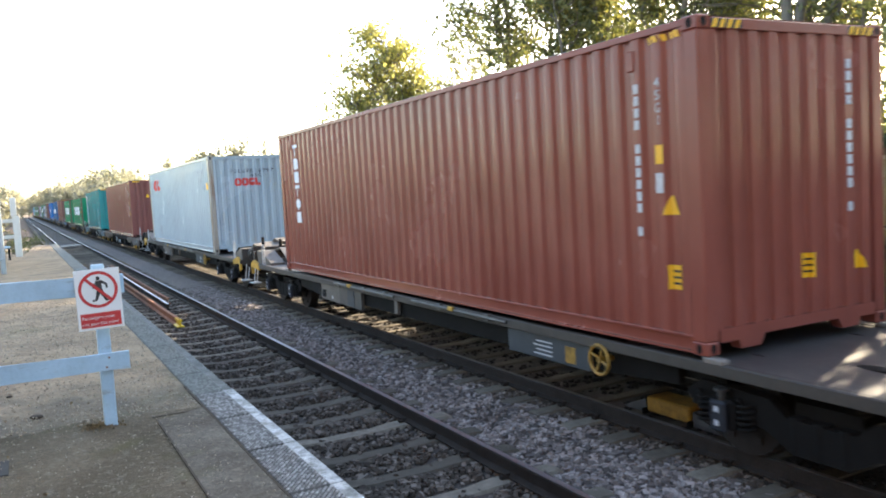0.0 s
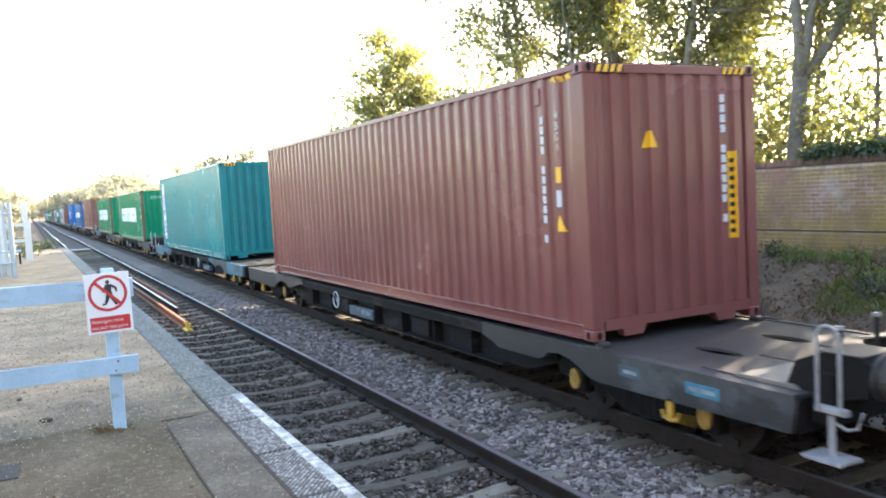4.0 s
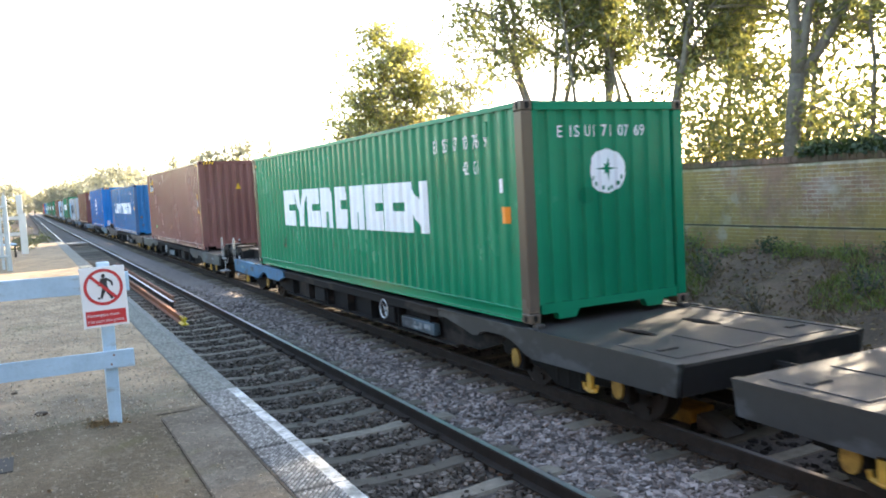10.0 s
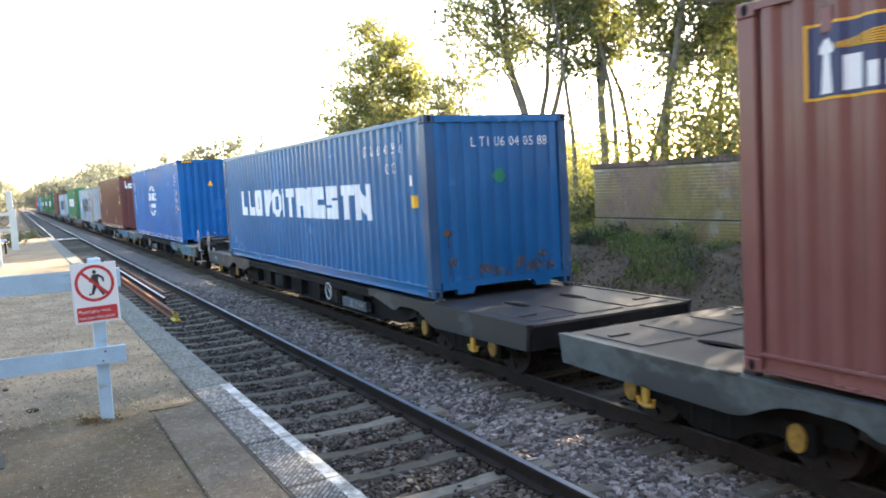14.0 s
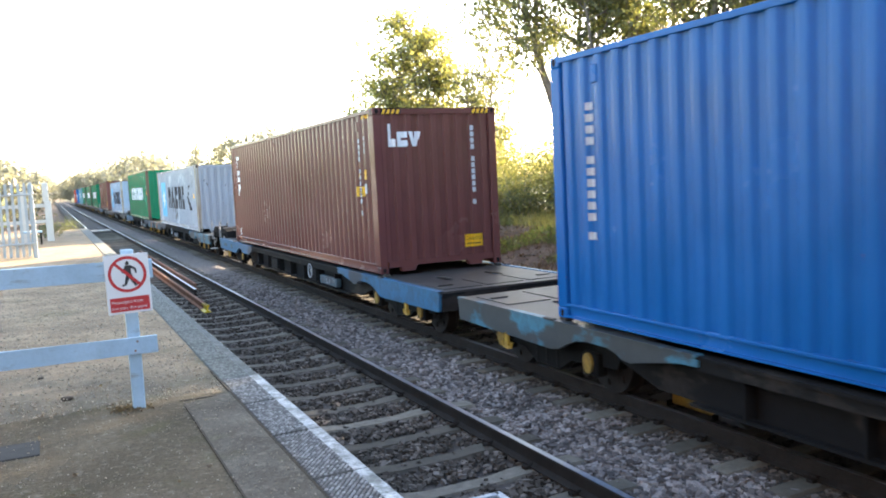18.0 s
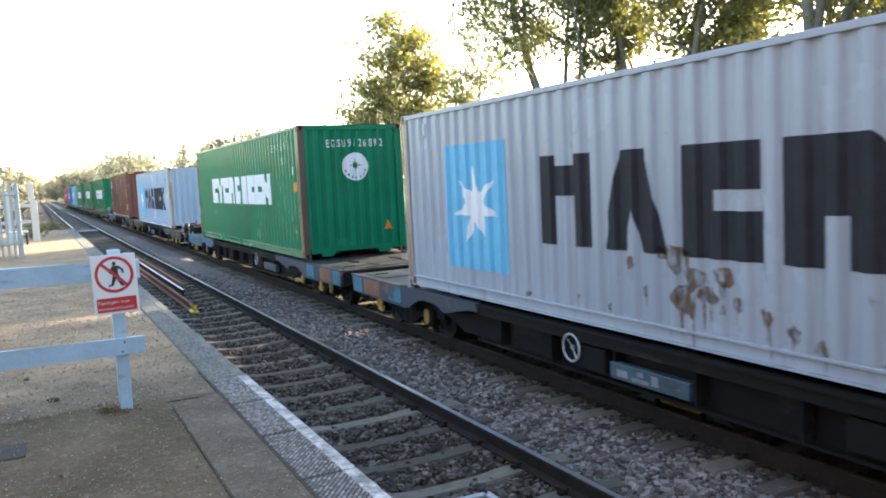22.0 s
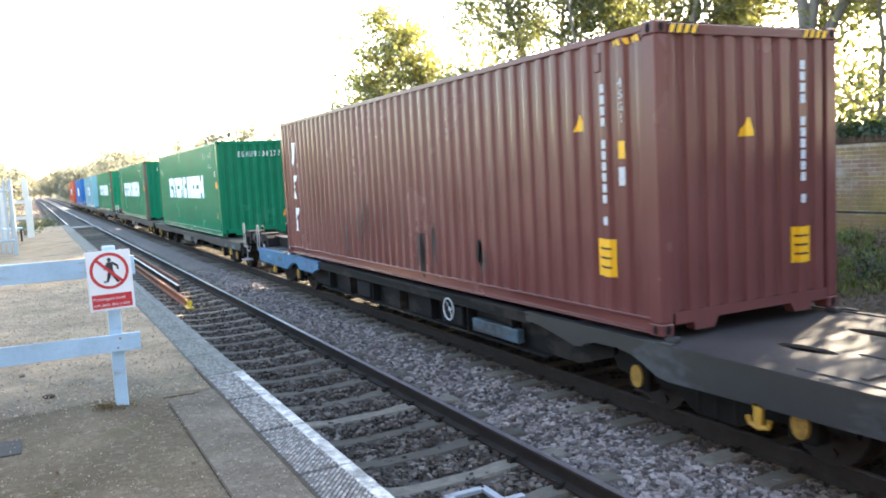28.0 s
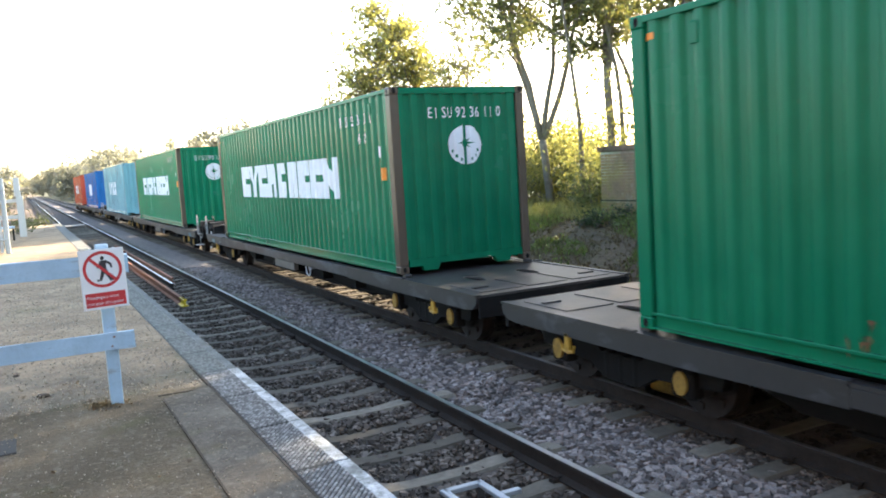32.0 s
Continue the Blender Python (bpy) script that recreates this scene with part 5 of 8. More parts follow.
def box_star(worn):
    h = LOW
    c = container("", "worn grey corrugated container with rust stains and black name" if worn else "light blue-grey corrugated container with black company name", "grey_worn" if worn else "sky_grey", h, "pale_post")
    m = Marks(c, "side", h)
    C_ = ("cyan_mark", "star_panel", "light blue panel")
    N_ = ("black_mark", "trade_name", "black company name")
    rect(m[C_], 9.0, 10.6, 0.4, 2.06)
    n = 14
    pts = []
    for i in range(n):
        r = (0.55 if i % 2 == 0 else 0.2)
        a = math.pi / 2 + 2 * math.pi * i / n
        pts.append((9.8 + r * 1.1 * math.cos(a), 1.24 + r * math.sin(a)))
    poly(m[W_], pts)
    if worn:
        blocks(m, N_, 8.3, 0.83, ("fork", "peak", "notch", "foot", "notch"), [0.95, 0.9, 0.9, 0.9, 0.55], 0.99, 0.2)
        poly(m[N_], [(1.85, 1.83), (1.5, 1.83), (2.3, 1.32), (1.65, 0.81), (1.15, 0.81), (1.95, 1.32)])
        rust_marks(m, ((6.1, 0.8, 0.18), (5.9, 0.62, 0.16), (6.0, 0.42, 0.2), (6.3, 0.84, 0.1), (5.72, 0.5, 0.13), (5.55, 0.68, 0.12), (5.4, 0.46, 0.09), (5.1, 0.4, 0.12), (4.85, 0.3, 0.1), (4.6, 0.22, 0.09), (4.05, 0.18, 0.08), (6.55, 0.45, 0.08), (6.75, 0.72, 0.09), (3.4, 0.34, 0.08), (7.6, 0.3, 0.05), (7.1, 0.24, 0.06), (2.6, 0.3, 0.09), (1.2, 0.24, 0.1), (8.6, 0.22, 0.05), (3.0, 0.22, 0.06), (2.0, 0.2, 0.07)))
    else:
        blocks(m, N_, 8.42, 0.77, ("fork", "peak", "notch", "plain", "notch"), [1.05, 1.0, 1.0, 1.0, 1.0], 1.0, 0.17)
        poly(m[N_], [(2.55, 0.77), (2.2, 0.77), (2.2, 1.2), (1.65, 0.77), (1.25, 0.77), (1.95, 1.3), (1.3, 1.77), (1.7, 1.77), (2.2, 1.4), (2.2, 1.77), (2.55, 1.77)])
        rect(m.piece(Y_), 0.62, 0.74, 0.45, 0.65)
    bars_col(m[("patch_grey", "lettering", "greyed code")], 1.0, h - 0.35, 4, 0.09, 0.1, 0.04)
    bars_col(m[("patch_grey", "lettering", "greyed code")], 0.62, h - 0.45, 3, 0.09, 0.1, 0.04)
    tri(m.piece(Y_), 0.6, 1.3, 0.24)
    m.lay()
    m = Marks(c, "end", h)
    bars_col(m[("patch_grey", "lettering", "greyed code")], 1.9, 2.3, 11, 0.06, 0.08, 0.03)
    if worn:
        rust_marks(m, ((0.2, 2.0, 0.04), (0.28, 1.85, 0.05), (1.45, 1.6, 0.06), (1.0, 1.8, 0.04), (1.62, 1.15, 0.09), (0.7, 0.3, 0.06), (1.9, 0.5, 0.05)))
    m.lay()
    return c


def box_maroon_script():
    h = HIGH
    c = container("", "maroon corrugated container with white slanted shapes down its rear", "brown_deep", h)
    m = Marks(c, "side", h)
    for k, z in enumerate((2.42, 1.72, 1.02)):
        poly(m.piece(W_), [[(11.33, z), (11.08, z), (11.12, z - 0.4), (11.18, z - 0.5), (11.3, z - 0.5), (11.37, z - 0.42)],
                           [(11.33, z), (11.08, z), (11.1, z - 0.12), (11.22, z - 0.16), (11.13, z - 0.26), (11.24, z - 0.3), (11.12, z - 0.4), (11.1, z - 0.5), (11.37, z - 0.5)],
                           [(11.33, z), (11.08, z), (11.1, z - 0.14), (11.2, z - 0.2), (11.12, z - 0.3), (11.14, z - 0.5), (11.37, z - 0.5), (11.35, z - 0.38), (11.26, z - 0.3), (11.35, z - 0.16)]][k])
    q = random.Random(8)
    for u, z, n in ((7.5, 1.0, 4), (7.15, 1.25, 6), (8.2, 0.9, 3), (5.0, 0.75, 6), (4.6, 0.9, 5), (3.2, 0.7, 4)):
        for k in range(n):
            x, ln, w_ = u + q.uniform(-0.12, 0.12), q.uniform(0.2, 0.75), q.uniform(0.02, 0.05)
            zz = z - q.uniform(0, 0.2)
            poly(m.piece(("stain", "stain_patch", "dark run-down stain")), [(x - w_, zz), (x + w_ * 0.6, zz + 0.04), (x + w_, zz - ln * 0.6), (x, zz - ln), (x - w_ * 0.7, zz - ln * 0.7)])
    m.lay()
    vertical_codes(c, h, (1.02, 1.98), (1.01, 1.83), (0.5, 0.78, 0.5, 0.88), (1.64, 1.92, 0.52, 0.89))
    stripes_on_header(c, h)
    return c


def box_plain_name(mat, h, label, panel):
    c = container("", label, mat, h)
    m = Marks(c, "side", h)
    if panel:
        rect(m[W_], 4.6, 7.4, 1.0, 1.9)
    else:
        blocks(m, W_, 8.6, 1.1, ("round", "fork", "angle", "notch"), [0.8] * 4, 0.8, 0.3)
    m.lay()
    return c


# ---- wagons ----
DECK = 0.80


def ring_pts(c, axis, r, n):
    return [(c[0], c[1] + r * math.cos(2 * math.pi * i / n), c[2] + r * math.sin(2 * math.pi * i / n)) for i in range(n)]


def disc(bm, x0, x1, y, z, r, n=24):
    """A solid wheel shape with its axis along x."""
    a = [bm.verts.new(p) for p in ring_pts((x0, y, z), "x", r, n)]
    b = [bm.verts.new(p) for p in ring_pts((x1, y, z), "x", r, n)]
    bm.faces.new(a)
    bm.faces.new(list(reversed(b)))
    for i in range(n):
        bm.faces.new((a[i], b[i], b[(i + 1) % n], a[(i + 1) % n]))


WHEELSETS = []


def bogie(wagon, y, base, r, cover):
    b = empty("bogie", pose(0, y, 0))
    b.parent = wagon
    bm = bm_new()
    for sx in (-1, 1):
        x0, x1 = sorted((sx * 0.94, sx * 1.06))
        prism(bm, [(-base / 2 - 0.45, r + 0.12), (-base / 2 - 0.3, r + 0.24), (-0.45, r + 0.2), (-0.3, r + 0.08), (0.3, r + 0.08), (0.45, r + 0.2), (base / 2 + 0.3, r + 0.24), (base / 2 + 0.45, r + 0.12),
                   (base / 2 + 0.4, r), (0.5, r - 0.06), (0.25, r - 0.2), (-0.25, r - 0.2), (-0.5, r - 0.06), (-base / 2 - 0.4, r)], x0, x1)
        for k in (-0.22, 0.0, 0.22):
            disc_z(bm, sx * 1.0, k, r - 0.18, r + 0.1, 0.07)
    box(bm, -0.95, 0.95, -0.3, 0.3, r - 0.05, r + 0.2)
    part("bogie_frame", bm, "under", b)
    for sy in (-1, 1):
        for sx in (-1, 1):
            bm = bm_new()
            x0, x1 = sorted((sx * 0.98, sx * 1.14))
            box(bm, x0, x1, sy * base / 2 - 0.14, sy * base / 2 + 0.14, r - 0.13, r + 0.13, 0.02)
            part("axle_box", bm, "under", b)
            bm = bm_new()
            if cover == "under":
                ya = sy * base / 2
                box(bm, *sorted((sx * 1.14, sx * 1.19)), ya - 0.09, ya + 0.09, r - 0.15, r + 0.12, 0.02)
                pl = part("axle_plate", bm, "navy", b, "dark navy axle plate")
                for k in (-0.07, 0.05):
                    bm = bm_new()
                    box(bm, *sorted((sx * 1.19, sx * 1.194)), ya - 0.022, ya + 0.022, r + k - 0.024, r + k + 0.024)
                    part("plate_mark", bm, "dull_mark", pl, "small white square")
                bm = bm_new()
                disc_z(bm, sx * 1.12, ya, r + 0.12, r + 0.2, 0.035)
                disc_z(bm, sx * 1.12, ya, r + 0.2, r + 0.22, 0.065)
                part("spring_cap", bm, "barrel", b)
                for k in (-0.22, 0.22):
                    bm = bm_new()
                    tube(bm, [(sx * 1.06 + 0.075 * math.cos(q * 0.785), ya + k + 0.075 * math.sin(q * 0.785), r - 0.12 + q * 0.0062) for q in range(45)], 0.016, 5)
                    part("coil_spring", bm, "under", b)
                continue
            x0, x1 = sorted((sx * 1.14, sx * 1.165))
            disc(bm, x0, x1, sy * base / 2, r, 0.085, 18)
            for v in bm.verts:
                v.co.z = r + 0.015 + (v.co.z - r) * 1.35
            part("axle_cover", bm, cover, b, "dirty yellow axle cover" if cover == "axle_yellow" else "")
        ws = empty("wheelset", pose(0, sy * base / 2, r))
        ws.parent = b
        bm = bm_new()
        for sx in (-1, 1):
            x0, x1 = sorted((sx * 0.69, sx * 0.83))
            disc(bm, x0, x1, 0, 0, r, 28)
            x0, x1 = sorted((sx * 0.66, sx * 0.69))
            disc(bm, x0, x1, 0, 0, r + 0.028, 28)
            x0, x1 = sorted((sx * 0.83, sx * 0.86))
            disc(bm, x0, x1, 0, 0, r * 0.45, 20)
        disc(bm, -1.1, 1.1, 0, 0, 0.075, 12)
        for k in range(6):
            a = k * math.pi / 3
            for sx in (-1, 1):
                box(bm, sx * 0.845 - 0.012, sx * 0.845 + 0.012, r * 0.72 * math.cos(a) - 0.03, r * 0.72 * math.cos(a) + 0.03, r * 0.72 * math.sin(a) - 0.03, r * 0.72 * math.sin(a) + 0.03)
        me = part("wheels", bm, "wheel", b)
        bpy.data.objects.remove(ws)
        me.name = "wheelset"
        me.matrix_basis = pose(0, sy * base / 2, r)
        WHEELSETS.append((me, sy * base / 2, r))
    return b


def disc_z(bm, x, y, z0, z1, r, n=12):
    a = [bm.verts.new((x + r * math.cos(2 * math.pi * i / n), y + r * math.sin(2 * math.pi * i / n), z0)) for i in range(n)]
    b = [bm.verts.new((x + r * math.cos(2 * math.pi * i / n), y + r * math.sin(2 * math.pi * i / n), z1)) for i in range(n)]
    bm.faces.new(list(reversed(a)))
    bm.faces.new(b)
    for i in range(n):
        bm.faces.new((a[i], a[(i + 1) % n], b[(i + 1) % n], b[i]))


def plate_with_hole(bm, x0, x1, y0, y1, z0, z1, holes):
    """A deck plate with oval holes right through it."""
    n = 16
    outer = [(x0, y0), (x1, y0), (x1, y1), (x0, y1)]
    tops, bots = [], []
    for z, store in ((z1, tops), (z0, bots)):
        loops = [[bm.verts.new((x, y, z)) for x, y in outer]]
        for hx, hy, rx, ry in holes:
            loops.append([bm.verts.new((hx + rx * math.cos(2 * math.pi * i / n), hy + ry * math.sin(2 * math.pi * i / n), z)) for i in range(n)])
        es = [bm.edges.new((lp[i], lp[(i + 1) % len(lp)])) for lp in loops for i in range(len(lp))]
        bmesh.ops.triangle_fill(bm, edges=es, use_beauty=True, use_dissolve=False)
        store.extend(loops)
    for a, b in zip(tops, bots):
        for i in range(len(a)):
            bm.faces.new((a[i], a[(i + 1) % len(a)], b[(i + 1) % len(b)], b[i]))


def pocket_wagon(sill, outer, cover_style, label, sill_in, late=False):
    """Half of a low twin wagon. outer is -1 where its buffer end points to the train's front, else 1."""
    w = empty("container_wagon")
    tagged(w, label, "wagon", "wagons of the train")
    f = outer                                  # sign of y towards the buffer end
    yo, yi = f * (LEN / 2 + 2.5), -f * (LEN / 2 + 2.43)
    ends = ((f, 2.5), (-f, 2.43))
    for sg, ov in ends:
        e = sg * LEN / 2
        y0, y1 = sorted((e + sg * ov, e - sg * 1.4))
        bm = bm_new()
        hs = [(-0.45, e + sg * 0.95, 0.1, 0.3), (0.5, e + sg * 0.95, 0.1, 0.3)]
        plate_with_hole(bm, -1.24, 1.24, y0, y1, DECK - 0.03, DECK, hs)
        deck = part("deck_plate", bm, "deck", w)
        bm = bm_new()
        for x in (-0.75, 0.0, 0.75):
            y0, y1 = sorted((e + sg * (ov - 0.2), e + sg * 1.35))
            box(bm, x - 0.33, x + 0.33, y0, y1, DECK, DECK + 0.012, 0.004)
        for x in (-0.9, 0.9):
            box(bm, x - 0.12, x + 0.12, e + sg * 1.9 - 0.03, e + sg * 1.9 + 0.03, DECK + 0.01, DECK + 0.03)
        part("tread_plate", bm, "deck", deck)
        bm = bm_new()
        y0, y1 = sorted((e + sg * ov, e + sg * (ov - 0.05)))
        box(bm, -1.22, 1.22, y0, y1, DECK - 0.3, DECK - 0.03)
        part("end_beam", bm, "girder", w)
        for sx in (-1, 1):
            bm = bm_new()
            foot = [(-0.78, 0.64), (-0.88, 0.57), (-1.0, 0.54), (-1.85, 0.54), (-2.0, 0.6), (-2.25, 0.66)] if sg == f else [(-0.95, 0.655), (-1.1, 0.62), (-1.18, 0.575), (-1.32, 0.56), (-1.5, 0.6), (-2.0, 0.69), (-2.25, 0.7)]
            yy = [(ov - 0.05, DECK), (ov, DECK - 0.04), (ov - 0.02, 0.68), (ov - 0.12, 0.61), (ov - 0.3, 0.59), (-0.6, 0.575), (-2.25, 0.6), (-2.25, DECK)] if late else [(ov, DECK), (ov, DECK - 0.05), (ov - 0.04, 0.5), (0.1, 0.465), (-0.05, 0.49), (-0.22, 0.57), (-0.4, 0.635), (-0.6, 0.66), *foot, (-2.25, DECK)]
            x0, x1 = sorted((sx * 1.2, sx * 1.27))
            prism(bm, [(e + sg * a, z) for a, z in yy], x0, x1)
            x0, x1 = sorted((sx * 1.19, sx * 1.285))
            y0, y1 = sorted((e + sg * ov, e - sg * 2.25))
            box(bm, x0, x1, y0, y1, DECK - 0.012, DECK + 0.012)
            sole = part("side_sill", bm, sill if sg == f else sill_in, w)
            if sill_in == "sill_rust" and sg != f:
                for a, b, mat in ((0.25, 0.75, "sill_teal"), (1.15, 1.85, "sill_orange"), (1.95, 2.35, "sill_teal")):
                    bm = bm_new()
                    x0, x1 = sorted((sx * 1.27, sx * 1.273))
                    box(bm, x0, x1, *sorted((e + sg * a, e + sg * b)), 0.52, DECK - 0.02)
                    part("paint_panel", bm, mat, sole, "patch of orange paint" if mat == "sill_orange" else "patch of teal paint")
            # loading spigot and lashing hook
            bm = bm_new()
            box(bm, sx * 1.12 - 0.05, sx * 1.12 + 0.05, e - 0.09, e + 0.05, DECK, DECK + 0.055, 0.01)
            box(bm, sx * 1.27 - 0.03, sx * 1.27 + 0.03, e + sg * 0.1 - 0.1, e + sg * 0.1 + 0.1, DECK + 0.005, DECK + 0.03, 0.006)
            part("spigot", bm, "barrel", w)
            bm = bm_new()
            yh = e + sg * 1.13
            zt = 0.6 if late else 0.49
            box(bm, sx * 1.25 - 0.02, sx * 1.25 + 0.02, yh - 0.04, yh + 0.04, zt - 0.17, zt + 0.02, 0.006)
            tube(bm, [(sx * 1.25, yh - 0.11, zt - 0.11), (sx * 1.25, yh - 0.09, zt - 0.17), (sx * 1.25, yh, zt - 0.19), (sx * 1.25, yh + 0.09, zt - 0.17), (sx * 1.25, yh + 0.11, zt - 0.11)], 0.022, 6)
            part("lashing_hook", bm, "yellow", w, "yellow lashing hook")
    # middle girders
    for sx in (-1, 1):
        bm = bm_new()
        x0, x1 = sorted((sx * 1.14, sx * 1.27))
        box(bm, x0, x1, -LEN / 2 + 2.2, LEN / 2 - 2.2, DECK - 0.03, DECK)
        box(bm, sx * 1.2 - 0.04, sx * 1.2 + 0.04, -LEN / 2 + 2.2, LEN / 2 - 2.2, 0.66, DECK - 0.03)
        if late:
            x0, x1 = sorted((sx * 1.2, sx * 1.268))
            box(bm, x0, x1, -LEN / 2 + 2.24, LEN / 2 - 2.24, 0.61, DECK - 0.03, 0.012)
        part("top_flange", bm, sill if late else "girder", w)
        bm = bm_new()
        x0, x1 = sorted((sx * 0.8, sx * 0.84)) if late else sorted((sx * 1.02, sx * 1.06))
        prism(bm, [(-LEN / 2 + 0.9, 0.48), (-LEN / 2 + 1.5, 0.3), (LEN / 2 - 1.5, 0.3), (LEN / 2 - 0.9, 0.48), (LEN / 2 - 0.9, DECK - 0.03), (-LEN / 2 + 0.9, DECK - 0.03)], x0, x1)
        x0, x1 = sorted((sx * 0.78, sx * 0.9)) if late else sorted((sx * 0.96, sx * 1.14))
        box(bm, x0, x1, -LEN / 2 + 2.0, LEN / 2 - 2.0, 0.27, 0.3)
        part("web_girder", bm, "under" if late else "girder", w)
        for k in range(0 if late else 7):
            y = -3.4 + k * 1.13
            bm = bm_new()
            x0, x1 = sorted((sx * 1.06, sx * 1.2))
            prism(bm, [(y - 0.012, 0.32), (y + 0.012, 0.32), (y + 0.012, 0.72), (y - 0.012, 0.72)], x0, x1)
            if k in (1, 4):
                box(bm, x0, x1, y + 0.15, y + 0.75, 0.36, 0.62, 0.015)
            part("stiffener", bm, "girder", w)
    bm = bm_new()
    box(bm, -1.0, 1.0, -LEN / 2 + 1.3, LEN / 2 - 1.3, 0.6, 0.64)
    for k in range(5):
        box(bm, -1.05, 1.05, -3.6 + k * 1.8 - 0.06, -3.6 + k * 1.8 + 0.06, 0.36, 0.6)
    # Centre spine, not seen; added to block light from the far side.
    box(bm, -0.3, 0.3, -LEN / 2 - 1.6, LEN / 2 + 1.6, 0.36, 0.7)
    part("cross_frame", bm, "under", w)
    # brake wheel and its bracket
    for sx in (-1, 1):
        y = -1.5 if late else f * (-1.8)
        bm = bm_new()
        ring_shape(bm, (sx * 1.24, y, 0.57), 0.15, 0.012)
        for k in range(2):
            a = k * math.pi + 0.9
            tube(bm, [(sx * 1.22, y, 0.57), (sx * 1.24, y + 0.16 * math.cos(a), 0.57 + 0.16 * math.sin(a))], 0.007, 5)
        tube(bm, [(sx * 1.05, y, 0.57), (sx * 1.23, y, 0.57)], 0.025, 8)
        part("brake_wheel", bm, "galv", w, "pale metal brake handwheel")
        bm = bm_new()
        y0, y1, z0, z1 = (y + 1.1, y + 2.6, 0.42, 0.66) if late else (y - 1.75, y - 0.62, 0.36, 0.53)
        box(bm, sx * 1.16 - 0.05, sx * 1.16 + 0.05, y0, y1, z0, z1, 0.01)
        panel = part("data_panel", bm, "sill_beige" if late else "panel_blue", w)
        if not late:
            bm = bm_new()
            x0, x1 = sorted((sx * 1.21, sx * 1.213))
            for a, ln, za, zb in ((0.12, 0.2, 0.43, 0.5), (0.4, 0.1, 0.4, 0.5), (0.55, 0.24, 0.39, 0.43), (0.62, 0.1, 0.45, 0.5), (0.85, 0.16, 0.4, 0.47)):
                box(bm, x0, x1, y0 + a, y0 + a + ln, za, zb)
            part("panel_print", bm, "faint_mark", panel, "worn pale unreadable print")
        for at, ln, mat in ((0.45, 0.3, "panel_blue"), (1.35, 0.4, "sill_teal" if sill_in == "sill_grey" else "panel_blue")):
            ya, yb = sorted((f * (LEN / 2 + at), f * (LEN / 2 + at + ln)))
            bm = bm_new()
            x0, x1 = sorted((sx * 1.27, sx * 1.2725))
            box(bm, x0, x1, ya, yb, 0.6, 0.71)
            pl = part("stencil_patch", bm, mat, w, "grimy paint patch")
            bm = bm_new()
            x0, x1 = sorted((sx * 1.2725, sx * 1.275))
            box(bm, x0, x1, ya + 0.05, yb - 0.06, 0.635, 0.67)
            part("stencil_print", bm, "faint_mark", pl, "faint unreadable stencilling")
    # buffer end
    bm = bm_new()
    y0, y1 = sorted((yo + f * 0.02, yo + f * 0.22))
    box(bm, -1.12, 1.12, y0, y1, 0.58, 0.98, 0.012)
    part("headstock", bm, "girder", w)
    for sx in (-1, 1):
        xb = sx * 0.875
        bm = bm_new()
        prism(bm, [(yo - f * 0.25, DECK), (yo - f * 0.15, 1.03), (yo + f * 0.1, 1.13), (yo + f * 0.42, 1.13), (yo + f * 0.46, 1.08), (yo + f * 0.46, 0.84), (yo + f * 0.22, 0.78)], xb - 0.19, xb + 0.19)
        casing = part("buffer_casing", bm, "girder", w)
        bm = bm_new()
        box(bm, xb - 0.21, xb + 0.21, *sorted((yo + f * 0.06, yo + f * 0.44)), 1.132, 1.144, 0.003)
        part("casing_plate", bm, "deck", casing)
        bm = bm_new()
        disc_y(bm, xb, yo + f * 0.46, yo + f * 0.76, 0.97, 0.15)
        disc_y(bm, xb, yo + f * 0.46, yo + f * 0.5, 0.97, 0.175)
        part("buffer_barrel", bm, "barrel", w, "dusty buffer barrel")
        bm = bm_new()
        disc_y(bm, xb, yo + f * 0.76, yo + f * 0.94, 0.97, 0.172)
        disc_y(bm, xb, yo + f * 0.94, yo + f * 0.985, 0.97, 0.2)
        part("buffer", bm, "under", w)
        # grab hoop standing just past the deck
        bm = bm_new()
        ya, yb = yo + f * 0.15, yo + f * 0.34
        pts = [(sx * 1.2, ya, 0.72), (sx * 1.2, ya, 1.27)]
        for i in range(9):
            a = math.pi * i / 8
            pts.append((sx * 1.2, (ya + yb) / 2 - (yb - ya) / 2 * math.cos(a), 1.28 + 0.085 * math.sin(a)))
        pts += [(sx * 1.2, yb, 1.27), (sx * 1.2, yb, 0.72)]
        tube(bm, pts, 0.0135, 8)
        hoop = part("grab_hoop", bm, "hoop", w, "pale painted grab hoop")
        bm = bm_new()
        x0, x1 = sorted((sx * 1.12, sx * 1.19))
        box(bm, x0, x1, *sorted((yo + f * 0.11, yo + f * 0.37)), 0.7, 0.75, 0.008)
        part("hoop_foot", bm, "hoop", hoop)
        if f > 0:
            bm = bm_new()
            x0, x1 = sorted((sx * 1.1, sx * 1.13))
            box(bm, x0, x1, *sorted((yo - f * 0.02, yo + f * 0.06)), 0.8, 0.88, 0.004)
            part("end_plate", bm, "dull_mark", w, "small pale plate")
        # small step on one flat hanger
        if f < 0:
            bm = bm_new()
            ys = yo + f * 0.22
            box(bm, sx * 1.14 - 0.006, sx * 1.14 + 0.006, ys - 0.03, ys + 0.03, 0.38, 0.68)
            box(bm, sx * 1.13 - 0.15, sx * 1.13 + 0.1, ys - 0.17, ys + 0.17, 0.35, 0.38, 0.006)
            part("shunter_step", bm, "hoop", w, "dusty steel step")
        bm = bm_new()
        yk = yo + f * (0.45 if f < 0 else 0.1)
